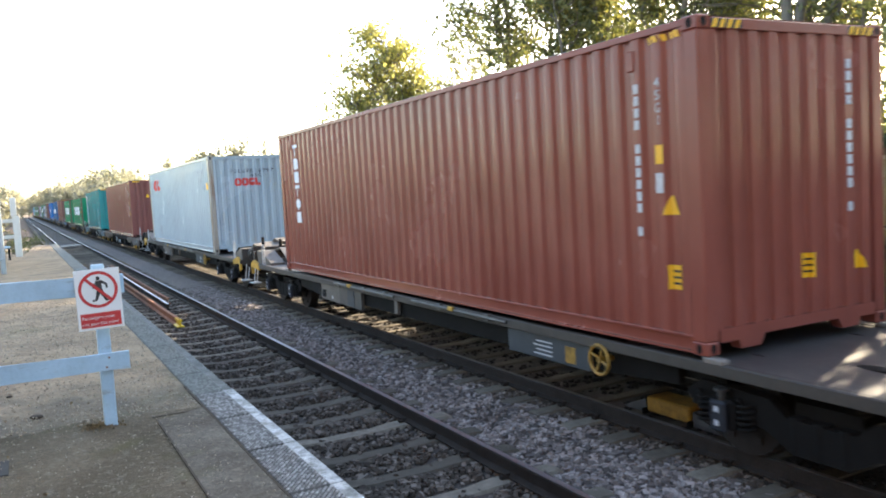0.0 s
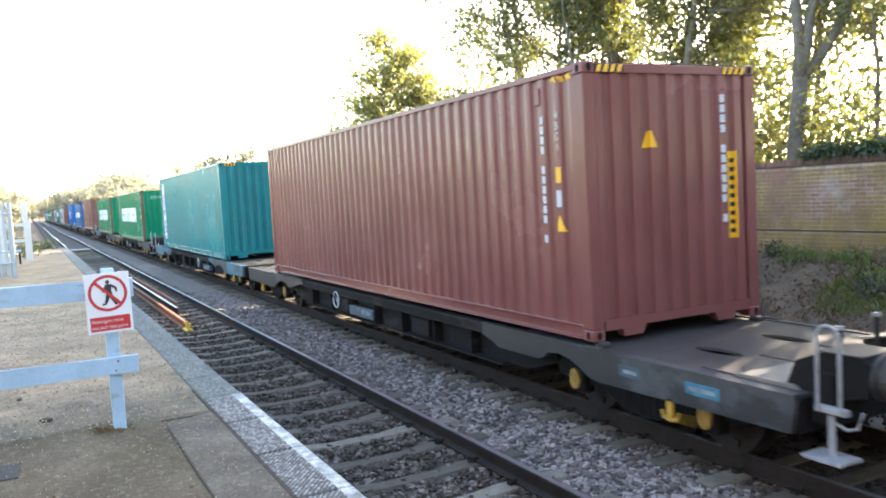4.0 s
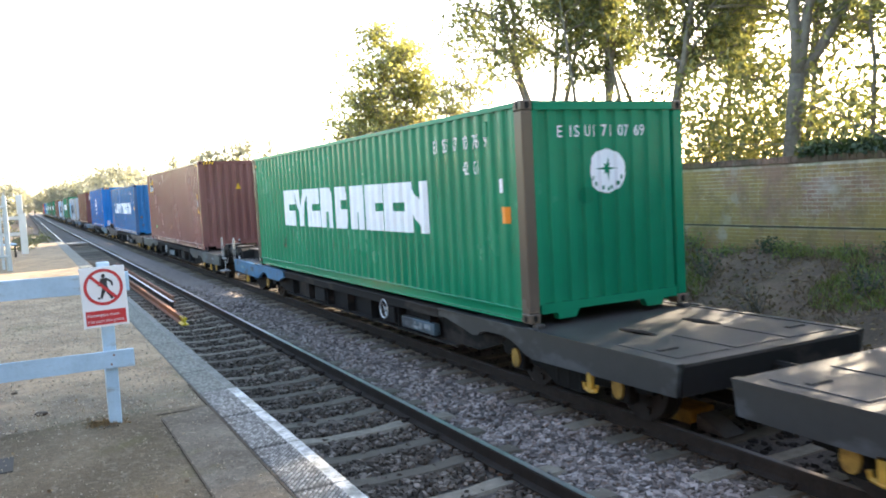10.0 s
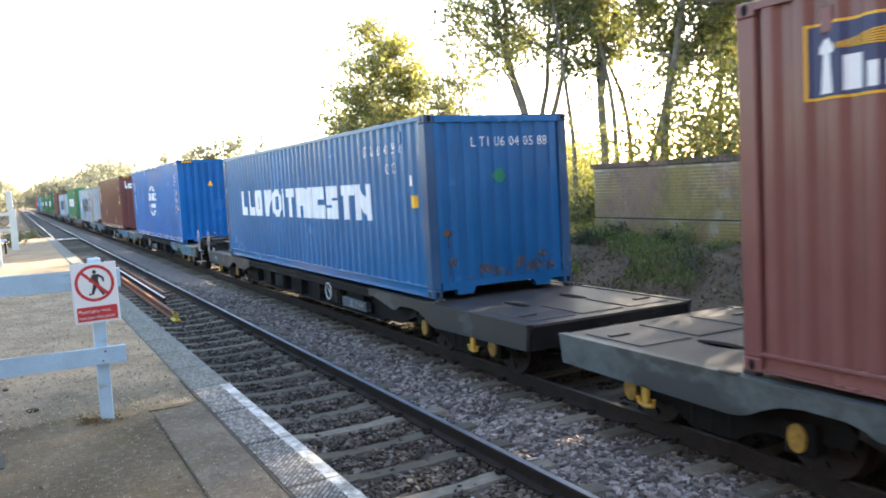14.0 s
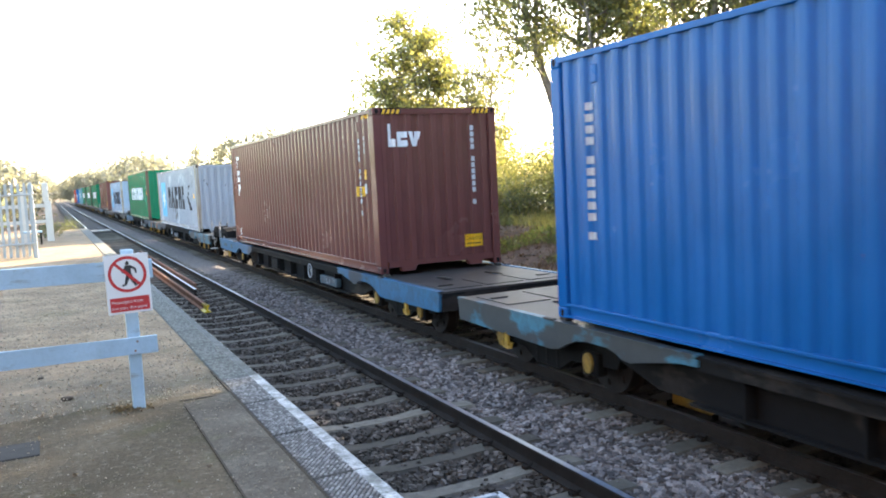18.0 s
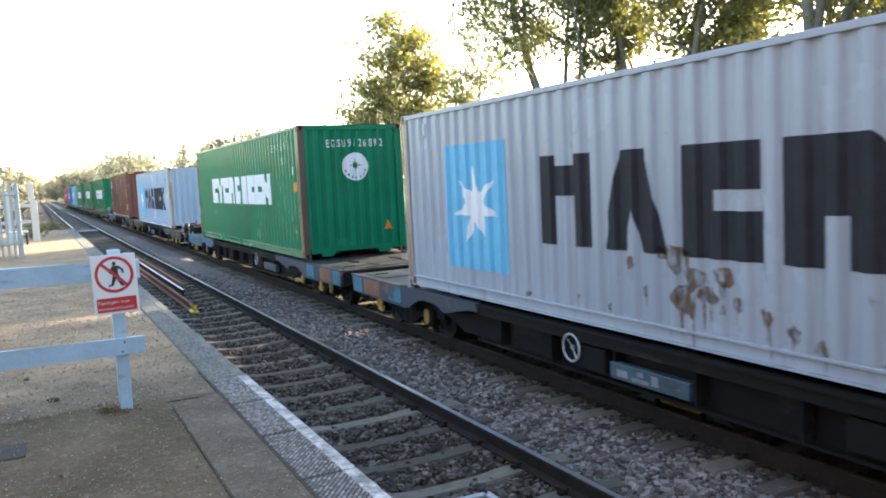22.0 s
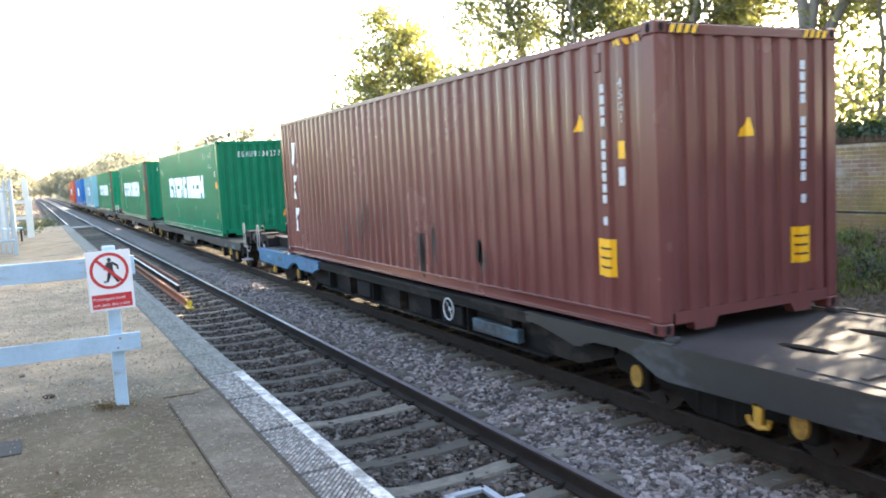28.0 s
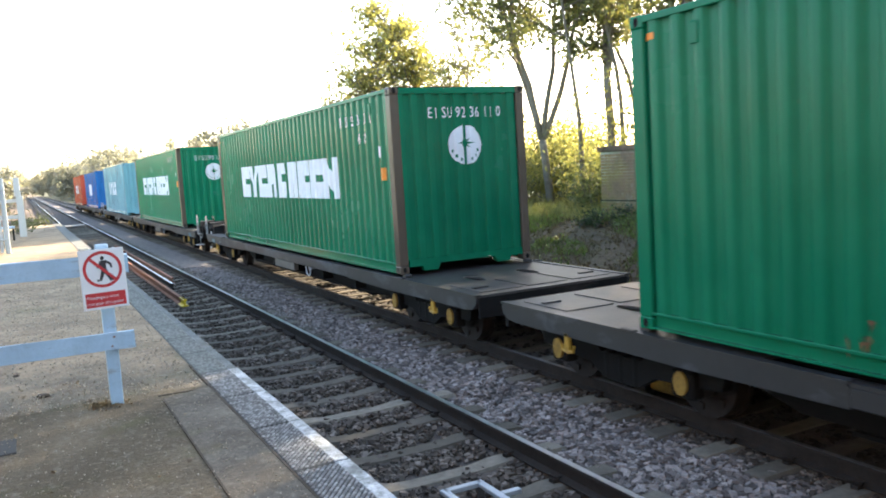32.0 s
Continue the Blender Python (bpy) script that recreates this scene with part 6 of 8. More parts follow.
        zk = 0.62 if f < 0 else 0.36
        tube(bm, [(sx * 1.1, yk, zk + 0.12), (sx * 1.12, yk + 0.03, zk), (sx * 1.12, yk + 0.12, zk - 0.03), (sx * 1.12, yk + 0.24, zk + 0.01)], 0.02 if f > 0 else 0.013, 6)
        part("air_hose_hook", bm, "hoop", w, "white painted hook")
    if f > 0:
        # raised dark frame set in from the deck's edges, corners cut off
        bm = bm_new()
        plan = [(-0.5, yo - 1.6), (0.5, yo - 1.6), (0.78, yo - 1.25), (0.78, yo + 0.12), (-0.78, yo + 0.12), (-0.78, yo - 1.25)]
        lo = [bm.verts.new((x, y, DECK)) for x, y in plan]
        hi = [bm.verts.new((x * 0.97, y, 1.06)) for x, y in plan]
        bm.faces.new(hi)
        for i in range(6):
            bm.faces.new((lo[i], lo[(i + 1) % 6], hi[(i + 1) % 6], hi[i]))
        part("raised_frame", bm, "girder", w)
        bm = bm_new()
        plan = [(-0.82, yo - 0.95), (-0.45, yo - 1.5), (0.5, yo - 1.5), (0.82, yo - 1.1), (0.82, yo - 0.05), (-0.82, yo - 0.05)]
        lo = [bm.verts.new((x, y, 1.062)) for x, y in plan]
        hi = [bm.verts.new((x, y, 1.075)) for x, y in plan]
        bm.faces.new(hi)
        bm.faces.new(list(reversed(lo)))
        for i in range(6):
            bm.faces.new((lo[i], lo[(i + 1) % 6], hi[(i + 1) % 6], hi[i]))
        part("top_sheet", bm, "deck", w)
        bm = bm_new()
        prism(bm, [(yo - 1.2, 1.077), (yo - 1.18, 1.085), (yo - 0.9, 1.105), (yo - 0.5, 1.1), (yo - 0.32, 1.115), (yo - 0.3, 1.077)], -0.02, 0.66)
        part("cover_plate", bm, "plate_light", w, "pale worn cover plate")
        bm = bm_new()
        box(bm, -0.85, 0.85, yo - 1.72, yo - 1.62, 0.94, 1.04, 0.012)
        for sx in (-1, 1):
            box(bm, sx * 0.6 - 0.04, sx * 0.6 + 0.04, yo - 1.74, yo - 1.6, DECK, 1.04, 0.01)
        part("cross_beam", bm, cover_style, w)
        # loose curved overlay lying on the near strip of deck
        for sx in (-1, 1):
            bm = bm_new()
            arc = [(sx * 1.2, yo - 2.1), (sx * 0.86, yo - 2.1)] + [(sx * (0.86 + 0.3 * math.sin(k * 0.31)), yo - 2.1 + 1.6 * (1 - math.cos(k * 0.31))) for k in range(1, 6)]
            lo = [bm.verts.new((x, y, DECK + 0.003)) for x, y in arc]
            hi = [bm.verts.new((x, y, DECK + 0.02)) for x, y in arc]
            bm.faces.new(hi)
            for i in range(len(arc)):
                bm.faces.new((lo[i], lo[(i + 1) % len(arc)], hi[(i + 1) % len(arc)], hi[i]))
            part("overlay_plate", bm, "deck", w)
    else:
        bm = bm_new()
        prism(bm, [(yo + 0.55, DECK), (yo + 0.5, 0.97), (yo - 0.05, 1.06), (yo - 0.25, 1.06), (yo - 0.25, DECK)], 0.25, 1.05)
        part("raised_frame", bm, "girder", w)
        bm = bm_new()
        prism(bm, [(yo + 0.5, 0.985), (yo + 0.48, 1.0), (yo - 0.05, 1.09), (yo - 0.35, 1.1), (yo - 0.35, 1.085), (yo - 0.05, 1.075)], 0.2, 1.1)
        part("cover_plate", bm, "plate_light", w, "pale worn cover plate")
        bm = bm_new()
        prism(bm, [(yo + 0.75, DECK + 0.003), (yo + 0.7, DECK + 0.03), (yo + 0.15, DECK + 0.035), (yo + 0.1, DECK + 0.003)], -1.1, -0.45)
        part("folded_plate", bm, "plate_light", w, "loose pale plate on the deck")
    for x, a in ((0.15, 0.3), (1.0, 0.0)) if f > 0 else ((-0.6, 0.1), (0.15, 0.3), (1.0, 0.0)):
        bm = bm_new()
        disc_z(bm, x, yo - f * a, 0.95, 1.22, 0.02)
        post = part("stanchion", bm, "girder", w)
        bm = bm_new()
        disc_z(bm, x, yo - f * a, 1.215, 1.245, 0.034)
        part("cap", bm, "hoop", post, "pale cap")
    bm = bm_new()
    tube(bm, [(0, yo, 0.9), (0, yo + f * 0.4, 0.88), (0, yo + f * 0.7, 0.75), (0, yo + f * 0.98, 0.85)], 0.04, 8)
    tube(bm, [(0.35, yo, 0.8), (0.35, yo + f * 0.4, 0.55), (0.3, yo + f * 0.8, 0.5), (0.2, yo + f * 0.98, 0.62)], 0.022, 8)
    part("coupling", bm, "under", w)
    if f < 0:
        bm = bm_new()
        tube(bm, [(0, yi, 0.6), (0, yi + 0.65, 0.6)], 0.07, 10)
        part("drawbar", bm, "under", w)
    for sg in (-1, 1):
        bogie(w, sg * (LEN / 2 + 0.5), 1.9, 0.37, "axle_yellow")
    return w


def flat_wagon(label):
    """An older flat wagon on open bogies, buffers at both ends."""
    w = empty("container_wagon")
    tagged(w, label, "wagon", "wagons of the train")
    dk = 0.86
    ov = 3.1
    for sg in (-1, 1):
        e = sg * LEN / 2
        yo = e + sg * ov
        bm = bm_new()
        y0, y1 = sorted((yo, e - sg * 1.2))
        plate_with_hole(bm, -1.2, 1.2, y0, y1, dk - 0.04, dk, [(-0.4, e + sg * 1.1, 0.1, 0.28), (0.45, e + sg * 1.1, 0.1, 0.28)])
        part("deck_plate", bm, "deck", w)
        bm = bm_new()
        box(bm, -1.15, 1.15, *sorted((yo, yo - sg * 0.1)), 0.72, 1.16, 0.01)
        part("headstock", bm, "sill_brown", w)
        for x0, x1, a, b, za, zb in ((-0.65, 0.1, 0.15, 1.25, 1.14, 0.95), (0.0, 0.72, 0.3, 1.55, 1.24, 1.0), (-0.25, 0.5, 1.1, 2.0, 1.12, 0.9)):
            ya, yb = yo - sg * a, yo - sg * b
            bm = bm_new()
            prism(bm, [(ya, za), (ya, za + 0.025), ((ya + yb) / 2, za + 0.1), (yb, zb + 0.02), (yb, zb), ((ya + yb) / 2, za + 0.07)], x0, x1)
            part("folded_plate", bm, "plate_light", w, "pale bare folded steel plate")
        bm = bm_new()
        box(bm, -0.6, 0.6, *sorted((yo - sg * 0.1, yo - sg * 1.5)), dk, dk + 0.08)
        part("plate_bed", bm, "plate_light", w)
        for sx in (-1, 1):
            bm = bm_new()
            prism(bm, [(yo - sg * 0.1, dk), (yo - sg * 0.1, 1.16), (yo - sg * 0.5, 1.16), (yo - sg * 1.3, dk + 0.05), (yo - sg * 1.3, dk)], sx * 0.9 - 0.17, sx * 0.9 + 0.17)
            part("buffer_casing", bm, "sill_beige", w)
            bm = bm_new()
            tube(bm, [(sx * 0.875, yo, 1.02), (sx * 0.875, yo + sg * 0.3, 1.02)], 0.14, 16)
            tube(bm, [(sx * 0.875, yo + sg * 0.3, 1.02), (sx * 0.875, yo + sg * 0.48, 1.02)], 0.1, 16)
            disc_y(bm, sx * 0.875, yo + sg * 0.48, yo + sg * 0.52, 1.02, 0.23)
            part("buffer", bm, "buffer", w)
            bm = bm_new()
            prism(bm, [(yo - sg * 0.75, 0.84), (yo - sg * 0.3, 0.95), (yo - sg * 0.02, 0.86), (yo - sg * 0.02, 0.6), (yo - sg * 0.1, 0.6), (yo - sg * 0.12, 0.78), (yo - sg * 0.75, 0.72)], sx * 1.2 - 0.03, sx * 1.2 + 0.03)
            part("corner_step", bm, "yellow", w, "yellow corner step")
            bm = bm_new()
            yh = yo - sg * 0.9
            tube(bm, [(sx * 1.15, yh, dk - 0.02), (sx * 1.15, yh, 1.28), (sx * 1.15, yh - 0.04, 1.35), (sx * 1.15, yh - 0.12, 1.35), (sx * 1.15, yh - 0.16, 1.28), (sx * 1.15, yh - 0.16, dk - 0.02)], 0.016, 8)
            part("grab_hoop", bm, "galv", w, "galvanised grab hoop")
            bm = bm_new()
            tube(bm, [(sx * 1.05, yo, 0.75), (sx * 1.1, yo, 0.36)], 0.014, 6)
            tube(bm, [(sx * 1.05, yo + sg * 0.28, 0.7), (sx * 1.1, yo + sg * 0.28, 0.36)], 0.014, 6)
            box(bm, sx * 1.1 - 0.13, sx * 1.1 + 0.1, *sorted((yo - sg * 0.03, yo + sg * 0.32)), 0.33, 0.36, 0.006)
            part("shunter_step", bm, "galv", w)
            bm = bm_new()
            box(bm, sx * 1.17 - 0.05, sx * 1.17 + 0.05, e + sg * 0.05 - 0.11, e + sg * 0.05 + 0.11, dk, dk + 0.05, 0.01)
            part("spigot", bm, "plate_light", w)
        for x in (-0.5, 0.95):
            bm = bm_new()
            disc_z(bm, x, yo - sg * 0.25, 1.1, 1.42, 0.04)
            part("stanchion", bm, "under", w)
        bm = bm_new()
        tube(bm, [(0, yo, 0.98), (0, yo + sg * 0.3, 0.9), (0, yo + sg * 0.55, 0.85)], 0.05, 8)
        tube(bm, [(0.4, yo, 0.85), (0.4, yo + sg * 0.3, 0.5), (0.35, yo + sg * 0.55, 0.6)], 0.025, 8)
        part("coupling", bm, "under", w)
        bogie(w, sg * (LEN / 2 + 0.95), 1.8, 0.42, "under")
    for sx in (-1, 1):
        bm = bm_new()
        x0, x1 = sorted((sx * 1.14, sx * 1.22))
        box(bm, x0, x1, -LEN / 2 - ov, LEN / 2 + ov, dk - 0.1, dk + 0.01, 0.01)
        part("side_flange", bm, "sill_brown", w)
        bm = bm_new()
        x0, x1 = sorted((sx * 1.0, sx * 1.08))
        prism(bm, [(-5.6, dk - 0.1), (-5.6, dk - 0.3), (-4.6, 0.5), (4.6, 0.5), (5.6, dk - 0.3), (5.6, dk - 0.1)], x0, x1)
        part("side_girder", bm, "under", w)
        x0, x1 = sorted((sx * 1.1, sx * 1.16))
        for pts, mat in (([(4.05, 0.8), (4.05, 0.5), (4.5, 0.53), (4.62, 0.66), (4.75, 0.8)], "girder"), ([(3.06, 0.8), (3.06, 0.44), (4.05, 0.46), (4.05, 0.8)], "sill_beige"), ([(1.97, 0.8), (1.97, 0.43), (3.06, 0.45), (3.06, 0.8)], "sill_grime"), ([(0.45, 0.8), (0.46, 0.53), (0.56, 0.53), (0.57, 0.8)], "sill_beige")):
            bm = bm_new()
            prism(bm, pts, x0, x1)
            web = part("side_panel", bm, mat, w, "dusty beige side panel" if mat == "sill_beige" else "")
            if mat == "sill_beige" and pts[0][0] > 3:
                bm = bm_new()
                box(bm, *sorted((sx * 1.16, sx * 1.168)), 3.78, 3.98, 0.5, 0.64, 0.003)
                part("cover_plate", bm, "girder", web, "dark square cover plate")
                bm = bm_new()
                box(bm, *sorted((sx * 1.16, sx * 1.164)), 3.4, 3.46, 0.5, 0.55)
                part("panel_mark", bm, "dull_mark", web)
            if mat == "sill_grime":
                bm = bm_new()
                box(bm, *sorted((sx * 1.16, sx * 1.17)), 2.3, 2.62, 0.46, 0.78, 0.003)
                part("cover_plate", bm, "panel_dark", web, "dark blue-grey cover plate")
        bm = bm_new()
        box(bm, x0, x1, -4.4, -2.8, 0.47, dk - 0.1, 0.012)
        bx = part("equipment_box", bm, "panel_dark", w, "dark grey equipment panel")
        bm = bm_new()
        for k in range(4):
            box(bm, sx * 1.162 - 0.002, sx * 1.162 + 0.002, -3.72, -3.36 - 0.06 * (k % 2), 0.52 + k * 0.05, 0.535 + k * 0.05)
        tagged(part("label_print", bm, "dull_mark", bx, "pale unreadable lines"), kind="stuff")
        bm = bm_new()
        box(bm, sx * 1.162 - 0.002, sx * 1.162 + 0.002, -4.15, -3.97, 0.51, 0.69)
        part("label_plate", bm, "axle_yellow", bx, "yellow label")
        bm = bm_new()
        tube(bm, [(sx * 1.24, -2.9, 0.83), (sx * 1.25, -0.3, 0.84)], 0.022, 8)
        tube(bm, [(sx * 1.24, 0.4, 0.83), (sx * 1.25, 3.05, 0.84)], 0.022, 8)
        for k in (-2.5, -1.2, 0.7, 1.6, 2.8):
            box(bm, sx * 1.22 - 0.03, sx * 1.22 + 0.05, k, k + 0.12, 0.79, 0.88, 0.008)
        rod = part("brake_rod", bm, "steel_dull", w, "worn metal brake rod")
        for k in (-1.6, 2.2):
            bm = bm_new()
            box(bm, sx * 1.26 - 0.02, sx * 1.26 + 0.03, k, k + 0.14, 0.82, 0.88, 0.01)
            part("rod_handle", bm, "yellow", rod, "small yellow handle")
        bm = bm_new()
        y = -4.65
        ring_shape(bm, (sx * 1.24, y, 0.66), 0.15, 0.018)
        for k in range(4):
            a = k * math.pi / 2 + 0.4
            tube(bm, [(sx * 1.22, y, 0.66), (sx * 1.24, y + 0.15 * math.cos(a), 0.66 + 0.15 * math.sin(a))], 0.014, 6)
        tube(bm, [(sx * 1.0, y, 0.66), (sx * 1.25, y, 0.66)], 0.035, 8)
        part("brake_wheel", bm, "axle_yellow", w, "dirty yellow brake handwheel")
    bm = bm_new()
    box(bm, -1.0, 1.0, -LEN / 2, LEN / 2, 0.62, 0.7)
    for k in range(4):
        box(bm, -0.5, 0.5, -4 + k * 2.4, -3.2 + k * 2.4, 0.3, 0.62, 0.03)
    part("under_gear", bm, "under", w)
    return w


def disc_y(bm, x, y0, y1, z, r, n=20):
    a = [bm.verts.new((x + r * math.cos(2 * math.pi * i / n), y0, z + r * math.sin(2 * math.pi * i / n))) for i in range(n)]
    b = [bm.verts.new((x + r * math.cos(2 * math.pi * i / n), y1, z + r * math.sin(2 * math.pi * i / n))) for i in range(n)]
    bm.faces.new(a)
    bm.faces.new(list(reversed(b)))
    for i in range(n):
        bm.faces.new((a[i], b[i], b[(i + 1) % n], a[(i + 1) % n]))


# ---- the train: each box with its front end at a place along the line at the start ----
S3, PITCH_IN, PITCH_OUT = 43.97, 17.678, 19.195


def start_of(n):
    if n <= 2:
        return (5.0, 24.55)[n - 1]
    k = n - 3
    return S3 + (k // 2) * (PITCH_IN + PITCH_OUT) + (k % 2) * PITCH_IN


def travelled(t):
    late = min(1.0, max(0.0, (t - 26.5) / 3.5))
    return 9.285 * t - 0.028 * t * t + 0.0005 * t ** 3 / 6 + 0.6 * (1 - math.exp(-t / 0.9)) - 0.28 * late * late * (3 - 2 * late)


G = box_green
MAKERS = [
    box_orange_brown, box_red_name, box_maroon_first, box_teal,
    lambda: G("EMCU 14 33 11 0", "EMCU 14 33 11 0", "42G1", LOW, False, "green", "rusty", False, (1.28, 1.7), "green corrugated container with rusty posts and white company name"),
    lambda: G("EISU 17 10 76 9", "EISU 17 10 76 9", "42G1", LOW, True, "green", "rusty", False, (0.74, 1.46), "green corrugated container with white star disc and rusty posts"),
    box_maroon_flag, box_blue_worn, box_blue, box_lease, lambda: box_star(True),
    lambda: G("EGSU 91 26 89 2", "EGSU 91 26 89 2", "45G1", HIGH, True, "green", "rusty", True, None, "bright green corrugated container with white star disc on its end"),
    lambda: box_star(False), box_maroon_script,
    lambda: G("EGHU 91 34 27 7", "EGHU 91 34 27 7", "45G1", HIGH, False, "green_dark", None, True, None, "clean deep green corrugated container with white company name"),
    lambda: G("EISU 92 36 11 0", "EISU 92 36 11 0", "45G1", HIGH, True, "green_dark", "rusty", False, None, "deep green corrugated container with white disc and rusty posts"),
    lambda: G("EISU 90 15 10 5", "EISU 90 15 10 5", "45G1", HIGH, True, "green", "rusty", False, None, "green corrugated container far back in the train"),
    lambda: box_plain_name("sea_grey", HIGH, "faded turquoise corrugated container with white name", False),
    lambda: box_plain_name("blue", HIGH, "blue corrugated container with white panel", True),
    lambda: box_plain_name("orange", HIGH, "orange-red corrugated container at the tail of the train", False),
]
SILLS = ["", "", "sill_grey", "sill_mixed", "sill_grey", "sill_blue", "sill_green", "sill_grey", "sill_mixed", "sill_blue", "sill_mixed", "sill_blue", "sill_grey", "sill_blue", "sill_grey", "sill_grey", "sill_grey", "sill_grey", "sill_grey", "sill_grey"]
BEAMS = {4: "galv", 6: "yellow"}
TRAIN = []
for i, make in enumerate(MAKERS):
    n = i + 1
    box_ob = make()
    if n <= 2:
        wag = flat_wagon("older flat container wagon with beige sills and black bogies")
        zb = 0.913
    else:
        first = (n - 3) % 2 == 0
        col = {"sill_blue": "bright blue", "sill_mixed": "grimy teal-patched", "sill_rust": "orange and blue patched", "sill_green": "grimy grey-green", "sill_grey": "grimy dark grey"}[SILLS[i]]
        wag = pocket_wagon(SILLS[i], -1 if first else 1, BEAMS.get(n, "girder"), "low container wagon, %s sills, grey deck" % col, {6: "sill_grey", 11: "sill_rust", 12: "sill_rust", 14: "sill_grey"}.get(n, SILLS[i]), n >= 15)
        zb = 0.85
    TRAIN.append((box_ob, wag, start_of(n) + LEN / 2, zb))


def motions():
    times = [0.0, 0.5] + [1.0 * k for k in range(1, 33)]
    for box_ob, wag, y, zb in TRAIN:
        walk(box_ob, [(t, pose(XT, y - travelled(t), zb)) for t in times])
        walk(wag, [(t, pose(XT, y - travelled(t), 0)) for t in times])
    # wheels turn with the way gone
    keyed = {}
    for ws, y, r in WHEELSETS:
        key = (y, r)
        if key not in keyed:
            rows, t = [], 0.0
            while t < 32.0 + 1e-6:
                rows.append((t, pose(0, y, r, math.degrees(travelled(t) / r))))
                t += 1 / 30
            walk(ws, rows)
            keyed[key] = ws
        else:
            ws.rotation_mode = "QUATERNION"
            src = keyed[key].animation_data
            ad = ws.animation_data_create()
            ad.action = src.action
            ad.action_slot = src.action_slot

build_platform()
build_track("track_near", XN, PHASE_N, SPACING_N, "near railway track on concrete sleepers beside the platform", "rail_top", 16)
build_track("track_far", XT, PHASE, SPACING, "far railway track on concrete sleepers under the train", "rail_dull", 16)
build_wall()


# ---- things on the platform ----
def plank(bm, p0, p1, h, t, seed):
    """A worn board from p0 to p1 with slightly uneven edges; h high, t thick."""
    r = random.Random(seed)
    a, b = Vector(p0), Vector(p1)
    n = 14
    side = Vector((-(b - a).y, (b - a).x, 0)).normalized()
    rings = []
    for i in range(n + 1):
        c = a.lerp(b, i / n)
        q = []
        for sd, sz in ((-1, -1), (-1, 1), (1, 1), (1, -1)):
            j = r.uniform(-0.004, 0.003)
            q.append(bm.verts.new(c + side * sd * (t / 2 - 0.004) + Vector((0, 0, sz * (h / 2 - 0.006) + j))))
        rings.append(q)
    for x, y in zip(rings, rings[1:]):
        for k in range(4):
            bm.faces.new((x[k], x[(k + 1) % 4], y[(k + 1) % 4], y[k]))
    bm.faces.new(rings[0])
    bm.faces.new(list(reversed(rings[-1])))


def build_barrier():
    f = empty("platform_barrier", pose(0.49, 6.6, ZP))
    tagged(f, "pale blue-white painted timber barrier across the platform", "barrier")
    bm = bm_new()
    box(bm, -0.045, 0.045, -0.04, 0.04, -0.02, 1.235, 0.006)
    part("post", bm, "fence_paint", f)
    for k in range(1, 3):
        bm = bm_new()
        box(bm, -0.045 - 1.9 * k, 0.045 - 1.9 * k, -0.04, 0.04, -0.02, 1.2, 0.006)
        part("post", bm, "fence_paint", f)
    bm = bm_new()
    plank(bm, (0.165, -0.06, 0.495), (-4.0, -0.07, 0.53), 0.145, 0.04, 3)
    part("lower_rail", bm, "fence_paint", f, "pale board with flaking paint")
    bm = bm_new()
    plank(bm, (0.17, -0.06, 1.08), (-4.0, -0.07, 1.13), 0.155, 0.04, 8)
    part("upper_rail", bm, "fence_paint", f, "pale board with flaking paint")
    for x, z in ((0.02, 0.53), (0.0, 0.46), (-0.02, 1.1), (0.01, 1.05)):
        bm = bm_new()
        disc_y(bm, x, -0.084, -0.079, z, 0.008, 10)
        part("nail_head", bm, "rust_rail", f, "rusty nail head")
    return f


def flat_face(bm, pts, y):
    bm.faces.new([bm.verts.new((x, y, z)) for x, z in pts])


def stroke(bm, a, b, w0, w1, y):
    """A straight limb-like bar from a to b."""
    d = Vector((b[0] - a[0], b[1] - a[1])).normalized()
    n = Vector((-d.y, d.x))
    flat_face(bm, [(a[0] + n.x * w0, a[1] + n.y * w0), (b[0] + n.x * w1, b[1] + n.y * w1), (b[0] - n.x * w1, b[1] - n.y * w1), (a[0] - n.x * w0, a[1] - n.y * w0)], y)


